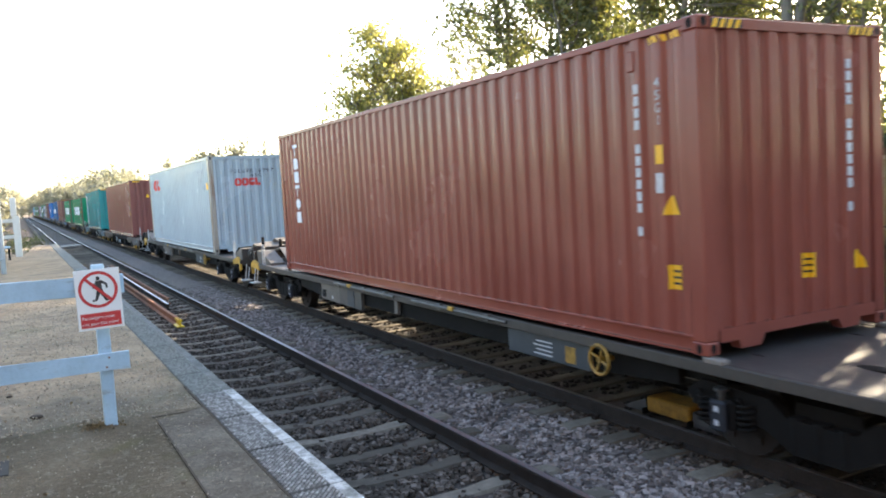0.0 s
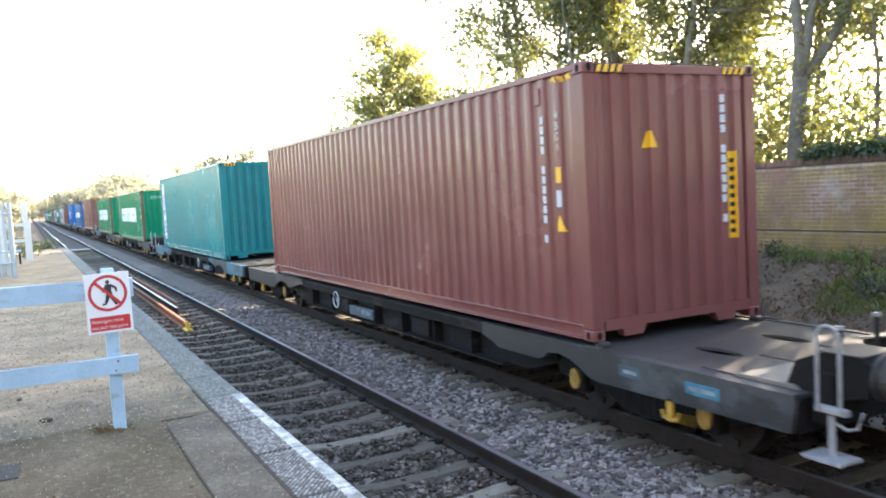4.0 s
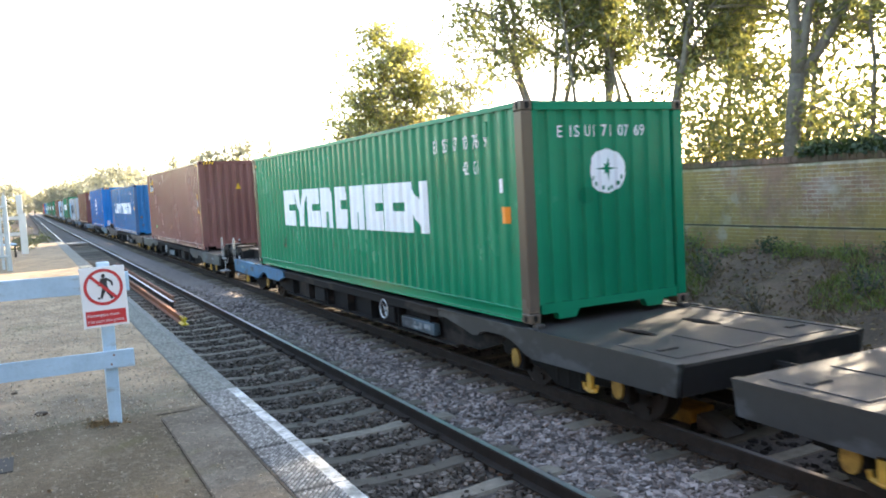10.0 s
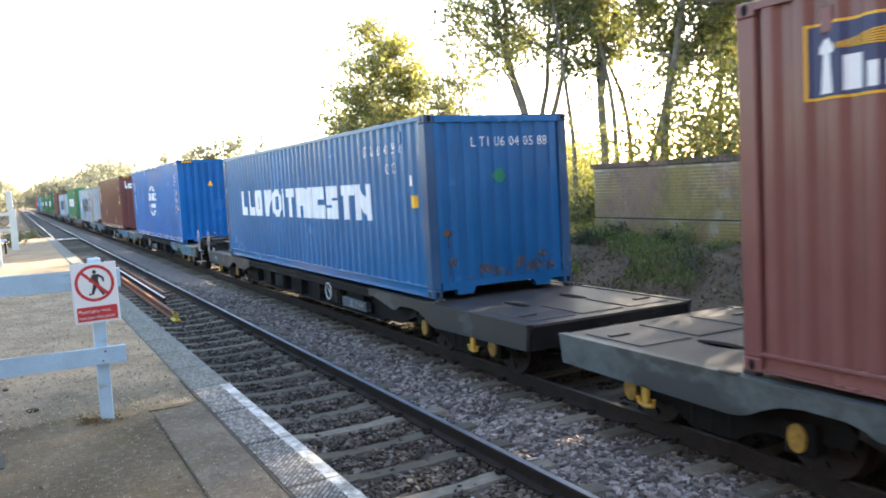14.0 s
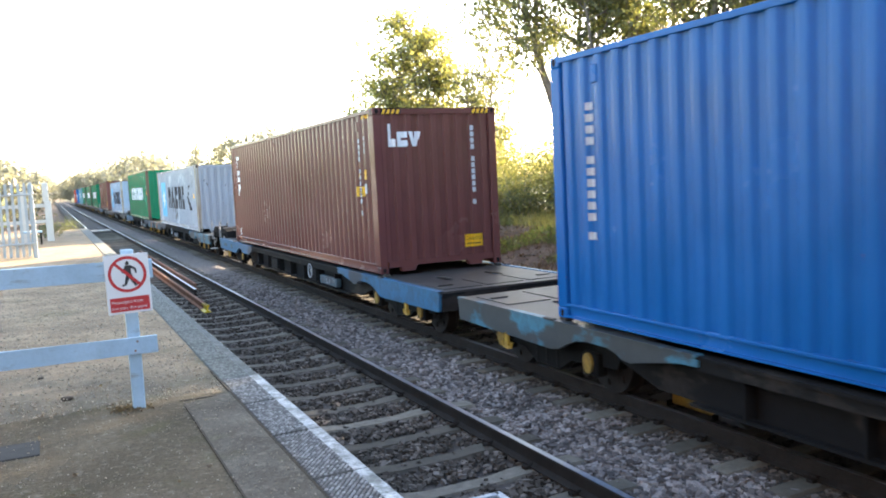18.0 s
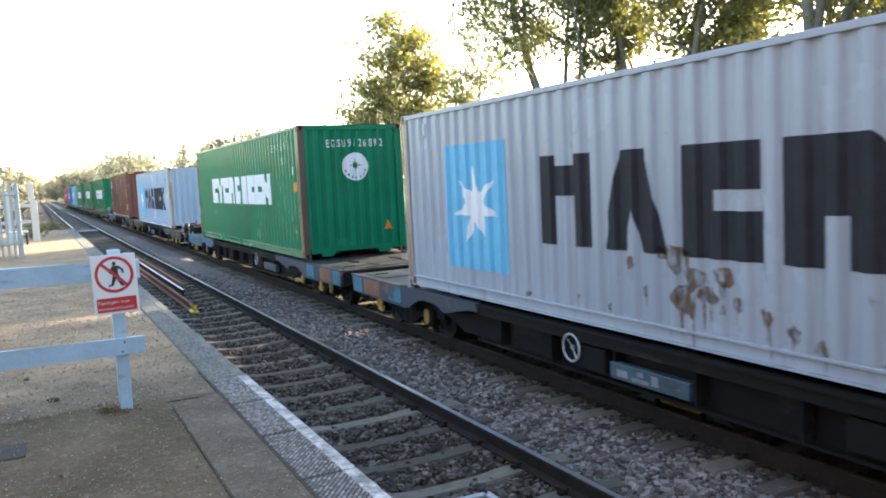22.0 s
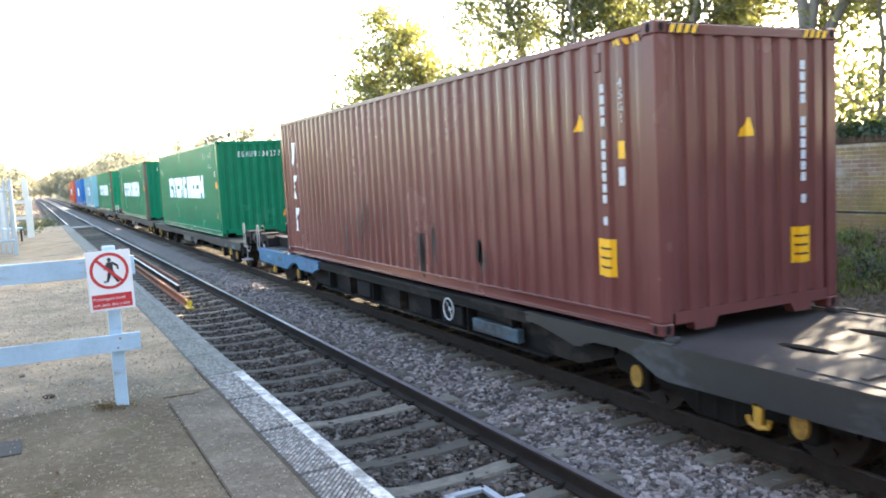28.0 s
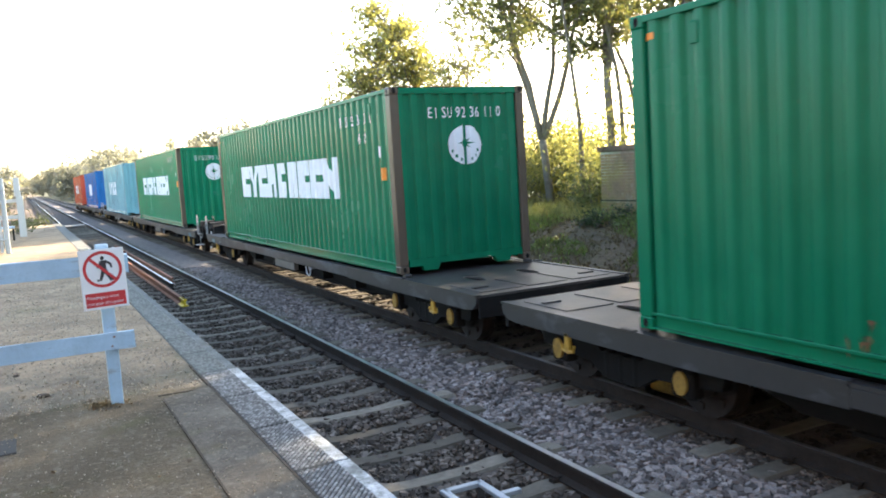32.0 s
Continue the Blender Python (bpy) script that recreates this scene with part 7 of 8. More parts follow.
def build_sign():
    g = empty("warning_sign", pose(0.48, 6.49, 1.587, 0, -1.0, 1.5))
    tagged(g, "white and red no-walking sign fixed to the timber barrier", "sign")
    W2, H2 = 0.158, 0.45
    bm = bm_new()
    box(bm, -W2, W2, -0.003, 0.003, 0, H2, 0.002)
    part("sign_plate", bm, "sign_white", g)
    cx, cz, r = 0.0, 0.298, 0.137
    bm = bm_new()
    n = 40
    o = [bm.verts.new((cx + r * math.cos(2 * math.pi * i / n), -0.0045, cz + r * math.sin(2 * math.pi * i / n))) for i in range(n)]
    q = [bm.verts.new((cx + (r - 0.022) * math.cos(2 * math.pi * i / n), -0.0045, cz + (r - 0.022) * math.sin(2 * math.pi * i / n))) for i in range(n)]
    for i in range(n):
        bm.faces.new((o[i], o[(i + 1) % n], q[(i + 1) % n], q[i]))
    part("red_ring", bm, "sign_red", g, "red prohibition ring")
    bm = bm_new()
    stroke(bm, (-0.085, cz + 0.085), (0.085, cz - 0.085), 0.011, 0.011, -0.0075)
    part("red_bar", bm, "sign_red", g, "red slanting bar")
    # walking pictogram in plain strokes
    bm = bm_new()
    flat_face(bm, [(0.004 + 0.014 * math.cos(2 * math.pi * i / 14), cz + 0.083 + 0.016 * math.sin(2 * math.pi * i / 14)) for i in range(14)], -0.006)
    stroke(bm, (0.006, cz + 0.066), (0.008, cz - 0.005), 0.022, 0.019, -0.006)
    stroke(bm, (0.008, cz + 0.0), (-0.022, cz - 0.085), 0.017, 0.008, -0.0062)
    stroke(bm, (0.012, cz + 0.0), (0.052, cz - 0.085), 0.017, 0.008, -0.0064)
    stroke(bm, (-0.002, cz + 0.06), (-0.035, cz + 0.012), 0.01, 0.007, -0.0066)
    stroke(bm, (0.02, cz + 0.06), (0.06, cz + 0.035), 0.01, 0.008, -0.0068)
    stroke(bm, (0.058, cz + 0.038), (0.062, cz + 0.005), 0.008, 0.006, -0.007)
    stroke(bm, (-0.03, cz - 0.083), (-0.045, cz - 0.08), 0.008, 0.007, -0.0058)
    stroke(bm, (0.045, cz - 0.086), (0.066, cz - 0.082), 0.008, 0.006, -0.0056)
    part("pictogram", bm, "sign_black", g, "black walking pictogram")
    bm = bm_new()
    flat_face(bm, [(-W2 + 0.018, 0.018), (W2 - 0.018, 0.018), (W2 - 0.018, 0.125), (-W2 + 0.018, 0.125)], -0.0045)
    part("red_panel", bm, "sign_red", g, "red text panel")
    for txt, z in (("Passengers must", 0.081), ("not pass this point", 0.036)):
        bm = bm_new()
        words(bm, txt, -W2 + 0.027, z, 0.033, 1.02)
        for v in bm.verts:
            v.co.y = -0.006
        tagged(part("sign_text", bm, "sign_white", g, "white lettering on red"), kind="stuff")


def build_palisade():
    def fence(p0, p1, n, label):
        f = empty("palisade_fence", pose(*p0, ZP))
        tagged(f, label, "fence")
        d = Vector((p1[0] - p0[0], p1[1] - p0[1], 0))
        ang = math.degrees(math.atan2(d.y, d.x))
        for i in range(n):
            c = d * (i / (n - 1))
            bm = bm_new()
            pts = [(-0.035, 0.05), (0.035, 0.05), (0.035, 2.0), (0.018, 2.1), (0.0, 2.06), (-0.018, 2.1), (-0.035, 2.0)]
            extrude_y(bm, pts, -0.008, 0.008)
            bmesh.ops.rotate(bm, verts=bm.verts, cent=(0, 0, 0), matrix=Matrix.Rotation(radians(ang), 3, "Z"))
            bmesh.ops.translate(bm, verts=bm.verts, vec=c)
            part("pale", bm, "galv_fence", f)
        for z in (0.4, 1.75):
            bm = bm_new()
            nrm = Vector((-d.y, d.x, 0)).normalized() * 0.03
            tube(bm, [Vector((0, 0, z)) + nrm, d + Vector((0, 0, z)) + nrm], 0.03, 6)
            part("rail", bm, "galv_fence", f)
        for e in (Vector((0, 0, 0)), d):
            bm = bm_new()
            box(bm, e.x - 0.05, e.x + 0.05, e.y + 0.01, e.y + 0.11, -0.05, 2.05, 0.01)
            part("post", bm, "galv_fence", f)
        return f
    fence((-0.47, 25.0), (-4.0, 24.6), 24, "galvanised steel palisade fence across the platform")
    fence((-0.5, 25.12), (-0.62, 31.0), 40, "galvanised steel palisade fence along the platform")
    # white gate posts and rails further off
    g = empty("white_gate", pose(-0.1, 34.0, ZP))
    tagged(g, "white painted timber gate with tall post past the fence", "gate")
    bm = bm_new()
    box(bm, -0.12, 0.12, -0.1, 0.1, -0.05, 1.5, 0.015)
    part("gate_post", bm, "gate_white", g)
    bm = bm_new()
    box(bm, -0.16, 0.05, -0.08, 0.08, 1.5, 2.2, 0.015)
    part("post_top", bm, "gate_white", g)
    for z in (0.75, 1.35):
        bm = bm_new()
        plank(bm, (-0.1, 0.0, z), (-2.2, -0.3, z), 0.14, 0.05, 4)
        part("gate_rail", bm, "gate_white", g)
    bm = bm_new()
    box(bm, -0.95, -0.75, -0.2, 0.0, -0.05, 1.9, 0.01)
    part("gate_post", bm, "gate_white", g)
    b = empty("bench", pose(-0.55, 32.0, ZP))
    tagged(b, "small dark-legged bench with pale seat by the gate", "bench")
    bm = bm_new()
    box(bm, -0.5, 0.2, -0.2, 0.2, 0.42, 0.48, 0.01)
    part("seat", bm, "fence_paint", b)
    for x in (-0.45, 0.15):
        bm = bm_new()
        box(bm, x - 0.03, x + 0.03, -0.17, 0.17, 0, 0.42, 0.01)
        part("leg", bm, "under", b)


M["grit"] = island_mat("pale_grit", [(0.0, (0.26, 0.21, 0.15)), (1.0, (0.5, 0.43, 0.33))])
M["galv_fence"] = plain("weathered_galvanised", (0.4, 0.45, 0.47), 0.55, 0.15, vary=0.15)
M["gate_white"] = plain("cream_timber_paint", (0.6, 0.58, 0.53), 0.6, vary=0.08)
build_barrier()
build_sign()
build_palisade()


# ---- lying between the rails ----
def spare_rail(x, y0, y1, mat, head, tip, label):
    r = empty("spare_rail", pose(x, y0, -0.17 + 0.159))
    tagged(r, label, "spare rail", "spare rails between the rails")
    bm = bm_new()
    extrude_y(bm, rail_profile(0), 0, y1 - y0)
    part("rail_body", bm, mat, r)
    bm = bm_new()
    box(bm, -0.03, 0.03, 0.01, y1 - y0, -0.001, 0.004)
    part("rail_head", bm, head, r)
    if tip:
        bm = bm_new()
        extrude_y(bm, [(a * 1.12, b + 0.004) for a, b in rail_profile(0)], -0.02, 0.45)
        part("painted_end", bm, "yellow_tip", r, "yellow painted rail end")


M["yellow_tip"] = plain("fresh_yellow_paint", (0.72, 0.5, 0.02), 0.5, vary=0.15)
spare_rail(2.86, 17.8, 36.0, "rust_rail", "rust_rail", True, "rusty spare rail with yellow end between the rails")
spare_rail(3.1, 20.9, 36.0, "rail_side", "rail_top", False, "bright-topped spare rail lying between the rails")
spare_rail(3.3, 22.2, 37.0, "rust_rail", "rust_rail", False, "rusty spare rail lying between the rails")


def signal_magnet(x, y, mat, label):
    g = empty("track_magnet", pose(x, y, -0.17))
    tagged(g, label, "track equipment")
    bm = bm_new()
    box(bm, -0.16, 0.16, -0.33, 0.33, 0.02, 0.2, 0.02)
    part("magnet_case", bm, mat, g)
    bm = bm_new()
    prism(bm, [(-0.75, 0.0), (-0.36, 0.16), (-0.34, 0.0)], -0.14, 0.14)
    part("ramp", bm, "dark_galv", g)
    bm = bm_new()
    prism(bm, [(0.75, 0.0), (0.36, 0.16), (0.34, 0.0)], -0.14, 0.14)
    part("ramp", bm, "dark_galv", g)
    for y0 in (-0.36, 0.33):
        bm = bm_new()
        box(bm, -0.2, 0.2, y0, y0 + 0.03, 0.0, 0.06)
        part("bracket", bm, "under", g)


signal_magnet(XT - 0.1, 6.55, "magnet", "yellow signalling magnet between the rails under the train")
fr = empty("track_bracket", pose(2.93, 5.2, -0.12))
tagged(fr, "pale galvanised bracket frame between the near rails", "track equipment")
for x0, y0, x1, y1 in ((-0.22, 0.28, 0.12, 0.34), (-0.22, -0.3, 0.12, -0.24), (-0.24, -0.3, -0.18, 0.34), (0.08, -0.3, 0.14, 0.34), (0.14, -0.02, 0.3, 0.04)):
    bm = bm_new()
    box(bm, x0, x1, y0, y1, 0.03, 0.07, 0.006)
    part("frame_bar", bm, "galv", fr)
for x, y in ((-0.21, -0.27), (-0.21, 0.31), (0.11, -0.27), (0.11, 0.31)):
    bm = bm_new()
    box(bm, x - 0.02, x + 0.02, y - 0.02, y + 0.02, -0.1, 0.035)
    part("foot", bm, "dark_galv", fr)
cb = empty("foot_crossing", pose(XN, 61, -0.16))
tagged(cb, "pale boarded foot crossing over the near track", "crossing")
for k, x in enumerate((-1.1, -0.45, 0.0, 0.45)):
    bm = bm_new()
    box(bm, x - 0.2, x + 0.2, -1.0 + 0.1 * k, 1.0, 0, 0.14, 0.01)
    part("board", bm, "plate_light", cb)


# ---- trees and plants ----
def leaf_cloud(name, centres, sigma, size, mat, parent=None, flat=0.0, seed=1, narrow=0.55):
    """Many small pointed leaves scattered round the given places."""
    r = np.random.RandomState(seed)
    c = np.asarray(centres, float)
    n = len(c)
    c = c + r.normal(0, 1, (n, 3)) * np.asarray(sigma)
    u = r.normal(0, 1, (n, 3))
    u[:, 2] *= 1 - flat
    u /= np.linalg.norm(u, axis=1, keepdims=True)
    v = r.normal(0, 1, (n, 3))
    if flat:
        v[:, 2] *= 1 - flat
    v -= u * (v * u).sum(1, keepdims=True)
    v /= np.linalg.norm(v, axis=1, keepdims=True) + 1e-9
    s = size * (0.6 + 0.8 * r.rand(n))[:, None]
    a, b = u * s * 0.5, v * s * 0.5 * narrow
    nrm = np.cross(u, v) * s * 0.12
    q = np.stack([c - a, c - b * 1.0 + a * 0.1 + nrm, c + a, c + b * 1.0 + a * 0.1 + nrm], 1).reshape(-1, 3)
    i = np.arange(n) * 4
    f = np.stack([i, i + 1, i + 2, i + 3], 1)
    return raw_mesh(name, q.tolist(), f.tolist(), mat, parent)


def grow(r, start, d, length, n, wob, up):
    """A wandering shoot: points along it."""
    pts = [start.copy()]
    p, d = start.copy(), d.normalized()
    for i in range(n):
        d = (d + Vector((r.gauss(0, wob), r.gauss(0, wob), r.gauss(0, wob) + up))).normalized()
        p = p + d * (length / n)
        pts.append(p.copy())
    return pts


def tree(x, y, h, spread, rad, leaves, size, mat, seed, label, lean=(0, 0), low=0.3, limbs=13, forks=1, mix=None, pref=None, rise=(0.35, 0.95), clump=0.45, fork_at=0.0, stems_to=()):
    r = random.Random(seed)
    z = ground_height(x, y) - 0.1
    t = empty("tree", pose(x, y, z))
    tagged(t, label, "tree")
    bm = bm_new()
    stems = []
    if stems_to:
        foot = grow(r, Vector((0, 0, 0)), Vector((*lean, 1)), fork_at, 5, 0.035, 0.03)
        tube(bm, foot, rad, 10, rad * 0.84)
        for dx, dy, dz, share in stems_to:
            pts = grow(r, foot[-1] - Vector((0, 0, 0.1)), Vector((dx, dy, dz)), (h - fork_at) * share, 10, 0.075, 0.05)
            tube(bm, pts, rad * (0.45 + 0.25 * share), 8, 0.02)
            stems.append(pts)
        forks = len(stems)
    for k in range(0 if stems_to else forks):
        d = Vector((lean[0] + (r.uniform(-0.28, 0.28) if forks > 1 else r.uniform(-0.04, 0.04)), lean[1] + (0.22 * (k * 2 - 1) if forks > 1 else 0.0), 1))
        pts = grow(r, Vector((0, 0, 0)), d, h * (0.92 - 0.1 * k), 12, 0.06, 0.03)
        tube(bm, pts, rad * (1 if k == 0 else 0.8), 9, rad * 0.12)
        stems.append(pts)
    part("trunk", bm, "bark", t, smooth=True)
    bm = bm_new()
    spots = []
    for i in range(limbs):
        st = stems[i % forks]
        fr = low + (0.97 - low) * (i + r.random()) / limbs
        k = min(len(st) - 2, int(fr * (len(st) - 1)))
        base = st[k].lerp(st[k + 1], fr * (len(st) - 1) - k)
        a = r.uniform(0, 6.283)
        out = Vector((math.cos(a), math.sin(a), r.uniform(*rise)))
        if pref is not None and r.random() < 0.5:
            out = Vector((pref[0], pref[1], r.uniform(0.3, 0.8)))
        ln = spread * (1.15 - 0.55 * fr) * r.uniform(0.75, 1.15)
        lp = grow(r, base, out, ln, 7, 0.16, 0.03)
        tube(bm, lp, rad * 0.4 * (1.1 - 0.6 * fr), 6, 0.014)
        for j in range(7):
            b0 = lp[2 + j % 5 if 2 + j % 5 < len(lp) else -1]
            dd = Vector((r.uniform(-1, 1), r.uniform(-1, 1), r.uniform(-0.3, 0.9))) + out * 0.5
            tp = grow(r, b0, dd, ln * r.uniform(0.3, 0.55), 5, 0.22, -0.01)
            tube(bm, tp, 0.024, 4, 0.007)
            spots += tp[1:] + [tp[-1]]
        spots += lp[4:]
    part("branchwork", bm, "bark", t, smooth=True)
    rr = np.random.RandomState(seed)
    pts = np.array([tuple(p) for p in spots])
    keep = rr.rand(len(pts)) < clump
    pts = pts[keep]
    cl = pts[rr.randint(0, len(pts), leaves)]
    sg = 0.23 * max(1.0, spread / 3.0)
    if mix:
        nm = int(leaves * mix[1])
        leaf_cloud("yellow_foliage", cl[:nm], sg, size, mix[0], t, seed=seed + 1)
        tagged(leaf_cloud("foliage", cl[nm:], sg, size, mat, t, seed=seed), kind="stuff")
    else:
        tagged(leaf_cloud("foliage", cl, sg, size, mat, t, seed=seed), kind="stuff")
    return t


YG = ("leaf_yellow", 0.38)
tree(19.2, 45.0, 11.7, 3.6, 0.2, 8200, 0.27, "leaf_olive", 71, "free-standing olive and yellow autumn tree beyond the line", low=0.12, limbs=90, mix=("leaf_yellow", 0.3), rise=(-0.1, 0.5), clump=0.6)
tree(21.7, 45.5, 9.9, 2.5, 0.16, 4600, 0.27, "leaf_olive", 72, "lower yellowing autumn tree close to a taller one", low=0.12, limbs=70, mix=("leaf_yellow", 0.35), rise=(-0.1, 0.5), clump=0.6)
tree(16.6, 29.5, 8.2, 2.1, 0.08, 1200, 0.17, "leaf_yellow", 12, "slender sapling with thin yellow crown", low=0.3, limbs=22)
tree(17.6, 31.5, 7.0, 1.8, 0.07, 1000, 0.17, "leaf_yellow", 27, "slender sapling with thin yellow crown", low=0.25, limbs=14)
tree(15.4, 28.4, 6.0, 1.6, 0.06, 700, 0.16, "leaf_yellow", 28, "slender sapling with thin yellow crown", low=0.3, limbs=12)
tree(15.6, 22.25, 12.2, 3.3, 0.15, 8390, 0.165, "leaf_green", 13, "forked pale-barked tree with thin yellowing crown", low=0.34, limbs=24, mix=YG, pref=(-0.85, 0.5), fork_at=2.35, stems_to=((-0.08, 0.05, 1, 1.0), (0.45, -0.25, 1, 0.9), (-0.35, 0.3, 1, 0.7), (0.12, -0.05, 1, 0.85)), clump=0.35)
tree(15.0, 19.68, 10.0, 2.0, 0.085, 2870, 0.165, "leaf_green", 14, "slender pale-stemmed tree behind the end of the wall", low=0.55, mix=YG, clump=0.35)
tree(16.0, 19.5, 12.0, 2.5, 0.14, 7290, 0.165, "leaf_green", 15, "tall olive-green tree behind the brick wall", low=0.42, limbs=26, mix=YG, clump=0.24, fork_at=4.0, stems_to=((0.0, 0.0, 1, 1.0), (0.2, -0.1, 1, 0.8)))
tree(16.0, 18.8, 11.0, 2.2, 0.09, 5300, 0.165, "leaf_green", 16, "tall olive-green tree behind the brick wall", low=0.45, mix=YG, clump=0.24)
tree(16.0, 18.0, 11.6, 2.3, 0.11, 5740, 0.165, "leaf_green", 17, "tall yellowing tree behind the brick wall", low=0.42, limbs=18, mix=YG, clump=0.24)
tree(16.0, 17.05, 12.0, 2.5, 0.15, 7290, 0.165, "leaf_green", 18, "tall yellowing tree behind the brick wall", low=0.38, limbs=20, mix=("leaf_yellow", 0.4), clump=0.24)
tree(18.5, 18.6, 11.0, 2.4, 0.1, 4970, 0.165, "leaf_green", 25, "thin tree further back behind the brick wall", low=0.4, mix=YG, clump=0.24)
tree(15.2, 12.55, 12.0, 3.4, 0.19, 9060, 0.165, "leaf_green", 19, "stout grey-barked tree close behind the brick wall", low=0.36, limbs=22, mix=YG, pref=(0.7, 0.3), fork_at=3.75, stems_to=((-0.06, 0.03, 1, 1.0), (0.72, -0.45, 0.85, 0.85), (0.16, -0.1, 1, 0.9)), clump=0.32)
tree(17.5, 14.2, 10.5, 2.8, 0.1, 7070, 0.165, "leaf_green", 20, "leafy yellow-green tree behind the brick wall", low=0.38, limbs=22, mix=("leaf_yellow", 0.45), clump=0.3)
tree(16.4, 11.3, 10.0, 2.2, 0.07, 2000, 0.165, "leaf_green", 21, "thin dark-stemmed tree behind the brick wall", low=0.42, mix=YG, clump=0.3)
# Crown made denser to block sun on the wagon decks.
tree(16.4, 8.2, 11.0, 3.3, 0.14, 9500, 0.165, "leaf_green", 22, "leafy tree behind the ivy-grown wall", low=0.28, limbs=22, mix=YG, clump=0.55)
tree(17.8, 20.4, 11.5, 2.6, 0.1, 4970, 0.165, "leaf_green", 26, "thin tree further back behind the brick wall", low=0.4, limbs=18, mix=YG, clump=0.24)
tree(18.4, 17.0, 11.5, 2.8, 0.1, 4970, 0.165, "leaf_green", 29, "thin tree further back behind the brick wall", low=0.35, limbs=18, mix=YG, clump=0.24)
tree(17.2, 4.6, 11.0, 3.3, 0.14, 4836, 0.18, "leaf_green", 23, "leafy tree behind the ivy-grown wall", low=0.25, limbs=22, mix=YG)
tree(16.6, 0.8, 10.0, 3.2, 0.14, 4836, 0.19, "leaf_green", 24, "leafy tree behind the ivy-grown wall", low=0.25, mix=YG)
for i in range(3):
    tree(20.0 + 1.5 * (i % 2), 16.5 - 4.5 * i, 9.5, 3.0, 0.11, 1700, 0.2, "leaf_green", 42 + i, "further tree in the belt behind the wall", low=(0.6, 0.3, 0.25)[i], limbs=14, mix=("leaf_yellow", 0.35))


def bush(x, y, h, w_, n, size, mat, seed, label, z=None):
    r = np.random.RandomState(seed)
    z = ground_height(x, y) if z is None else z
    b = empty("bush", pose(x, y, z))
    tagged(b, label, "bush")
    bm = bm_new()
    q = random.Random(seed)
    spots = []
    for i in range(12):
        a = q.uniform(0, 6.283)
        p = grow(q, Vector((q.uniform(-0.3, 0.3) * w_, q.uniform(-0.3, 0.3) * w_, -0.05)), Vector((math.cos(a) * 0.5, math.sin(a) * 0.5, 1)), h * q.uniform(0.6, 1.05), 6, 0.14, 0)
        tube(bm, p, 0.018, 4, 0.005)
        spots += p[2:]
    part("brushwood", bm, "bark", b)
    c = np.array([tuple(p) for p in spots])[r.randint(0, len(spots), n)]
    c = c + r.normal(0, 1, c.shape) * np.array((w_ * 0.3, w_ * 0.3, h * 0.12))
    if x > XW + 0.5 and y < 17:
        c = c[c[:, 0] + x > XW + 0.45]
    tagged(leaf_cloud("foliage", c, 0.02, size, mat, b, seed=seed), kind="stuff")


rb = random.Random(77)
for i in range(16):
    bush(rb.uniform(13.6, 17.5), rb.uniform(17.2, 29), rb.uniform(1.2, 2.6), rb.uniform(0.9, 1.5), 1500, 0.1, "leaf_yellow" if i % 3 else "leaf_green", 100 + i, "sunlit yellow-green bush past the end of the wall")
for i in range(4):
    bush(15.4 + 0.9 * i, 28.6 + 0.9 * i, 3.2 + 0.4 * (i % 2), 1.6, 3000, 0.12, "leaf_yellow", 120 + i, "dense sunlit yellow-green thicket past the wall")
for i in range(10):
    bush(rb.uniform(14.8, 19), 3 + i * 1.0, rb.uniform(2.8, 4.3), 1.8, 1600, 0.145, "leaf_yellow" if i % 2 else "leaf_green", 130 + i, "tall yellowing shrub behind the brick wall")
for i, (x, y, hh) in enumerate(((16.6, 15.6, 5.8), (15.9, 14.2, 4.6), (18.0, 16.2, 6.2), (17.2, 14.2, 5.2))):
    bush(x, y, hh, 1.6, 3000, 0.155, "leaf_yellow", 160 + i, "tall bright yellow-green shrub behind the wall")
# Mostly out of view; these shrubs are added to keep sun off the decks.
for i, (x, y, hh) in enumerate(((15.4, 8.2, 5.4), (15.8, 7.0, 5.2), (16.6, 8.9, 6.4), (14.9, 8.9, 5.2), (17.6, 9.5, 7.0), (17.9, 8.6, 6.8))):
    bush(x, y, hh, 1.7, 1900, 0.15, "leaf_green", 190 + i, "green shrub added behind the wall to shade the wagon decks")
for i in range(8, 13):
    bush(21.5 + 1.2 * (i % 3), 30 - i * 2.1, 4.7 + 0.8 * math.sin(i * 2.3), 2.6, 3800, 0.17, "leaf_yellow" if i % 3 == 1 else "leaf_green", 170 + i, "tall hedge shrub in the belt behind the trees")
for i in range(3):
    bush(rb.uniform(12.1, 12.7), 15.9 - i * 0.4, 0.45, 0.4, 300, 0.07, "leaf_ivy", 150 + i, "dark scrubby weed at the foot of the wall")
for i in range(12):
    bush(rb.uniform(12.3, 12.8), 5.5 + i * 0.9 + rb.uniform(-0.3, 0.3), rb.uniform(0.22, 0.5), rb.uniform(0.35, 0.6), 320, 0.06, "grass" if i % 3 else "leaf_ivy", 400 + i, "low green weed growing along the wall foot")
for i, (x, y) in enumerate(((10.6, 9.4), (11.3, 7.9), (10.2, 12.6), (11.4, 11.2), (9.9, 8.3))):
    bush(x, y, 0.55, 0.4, 160, 0.07, "leaf_ivy" if i % 2 else "litter", 420 + i, "straggly bramble on the soil bank")

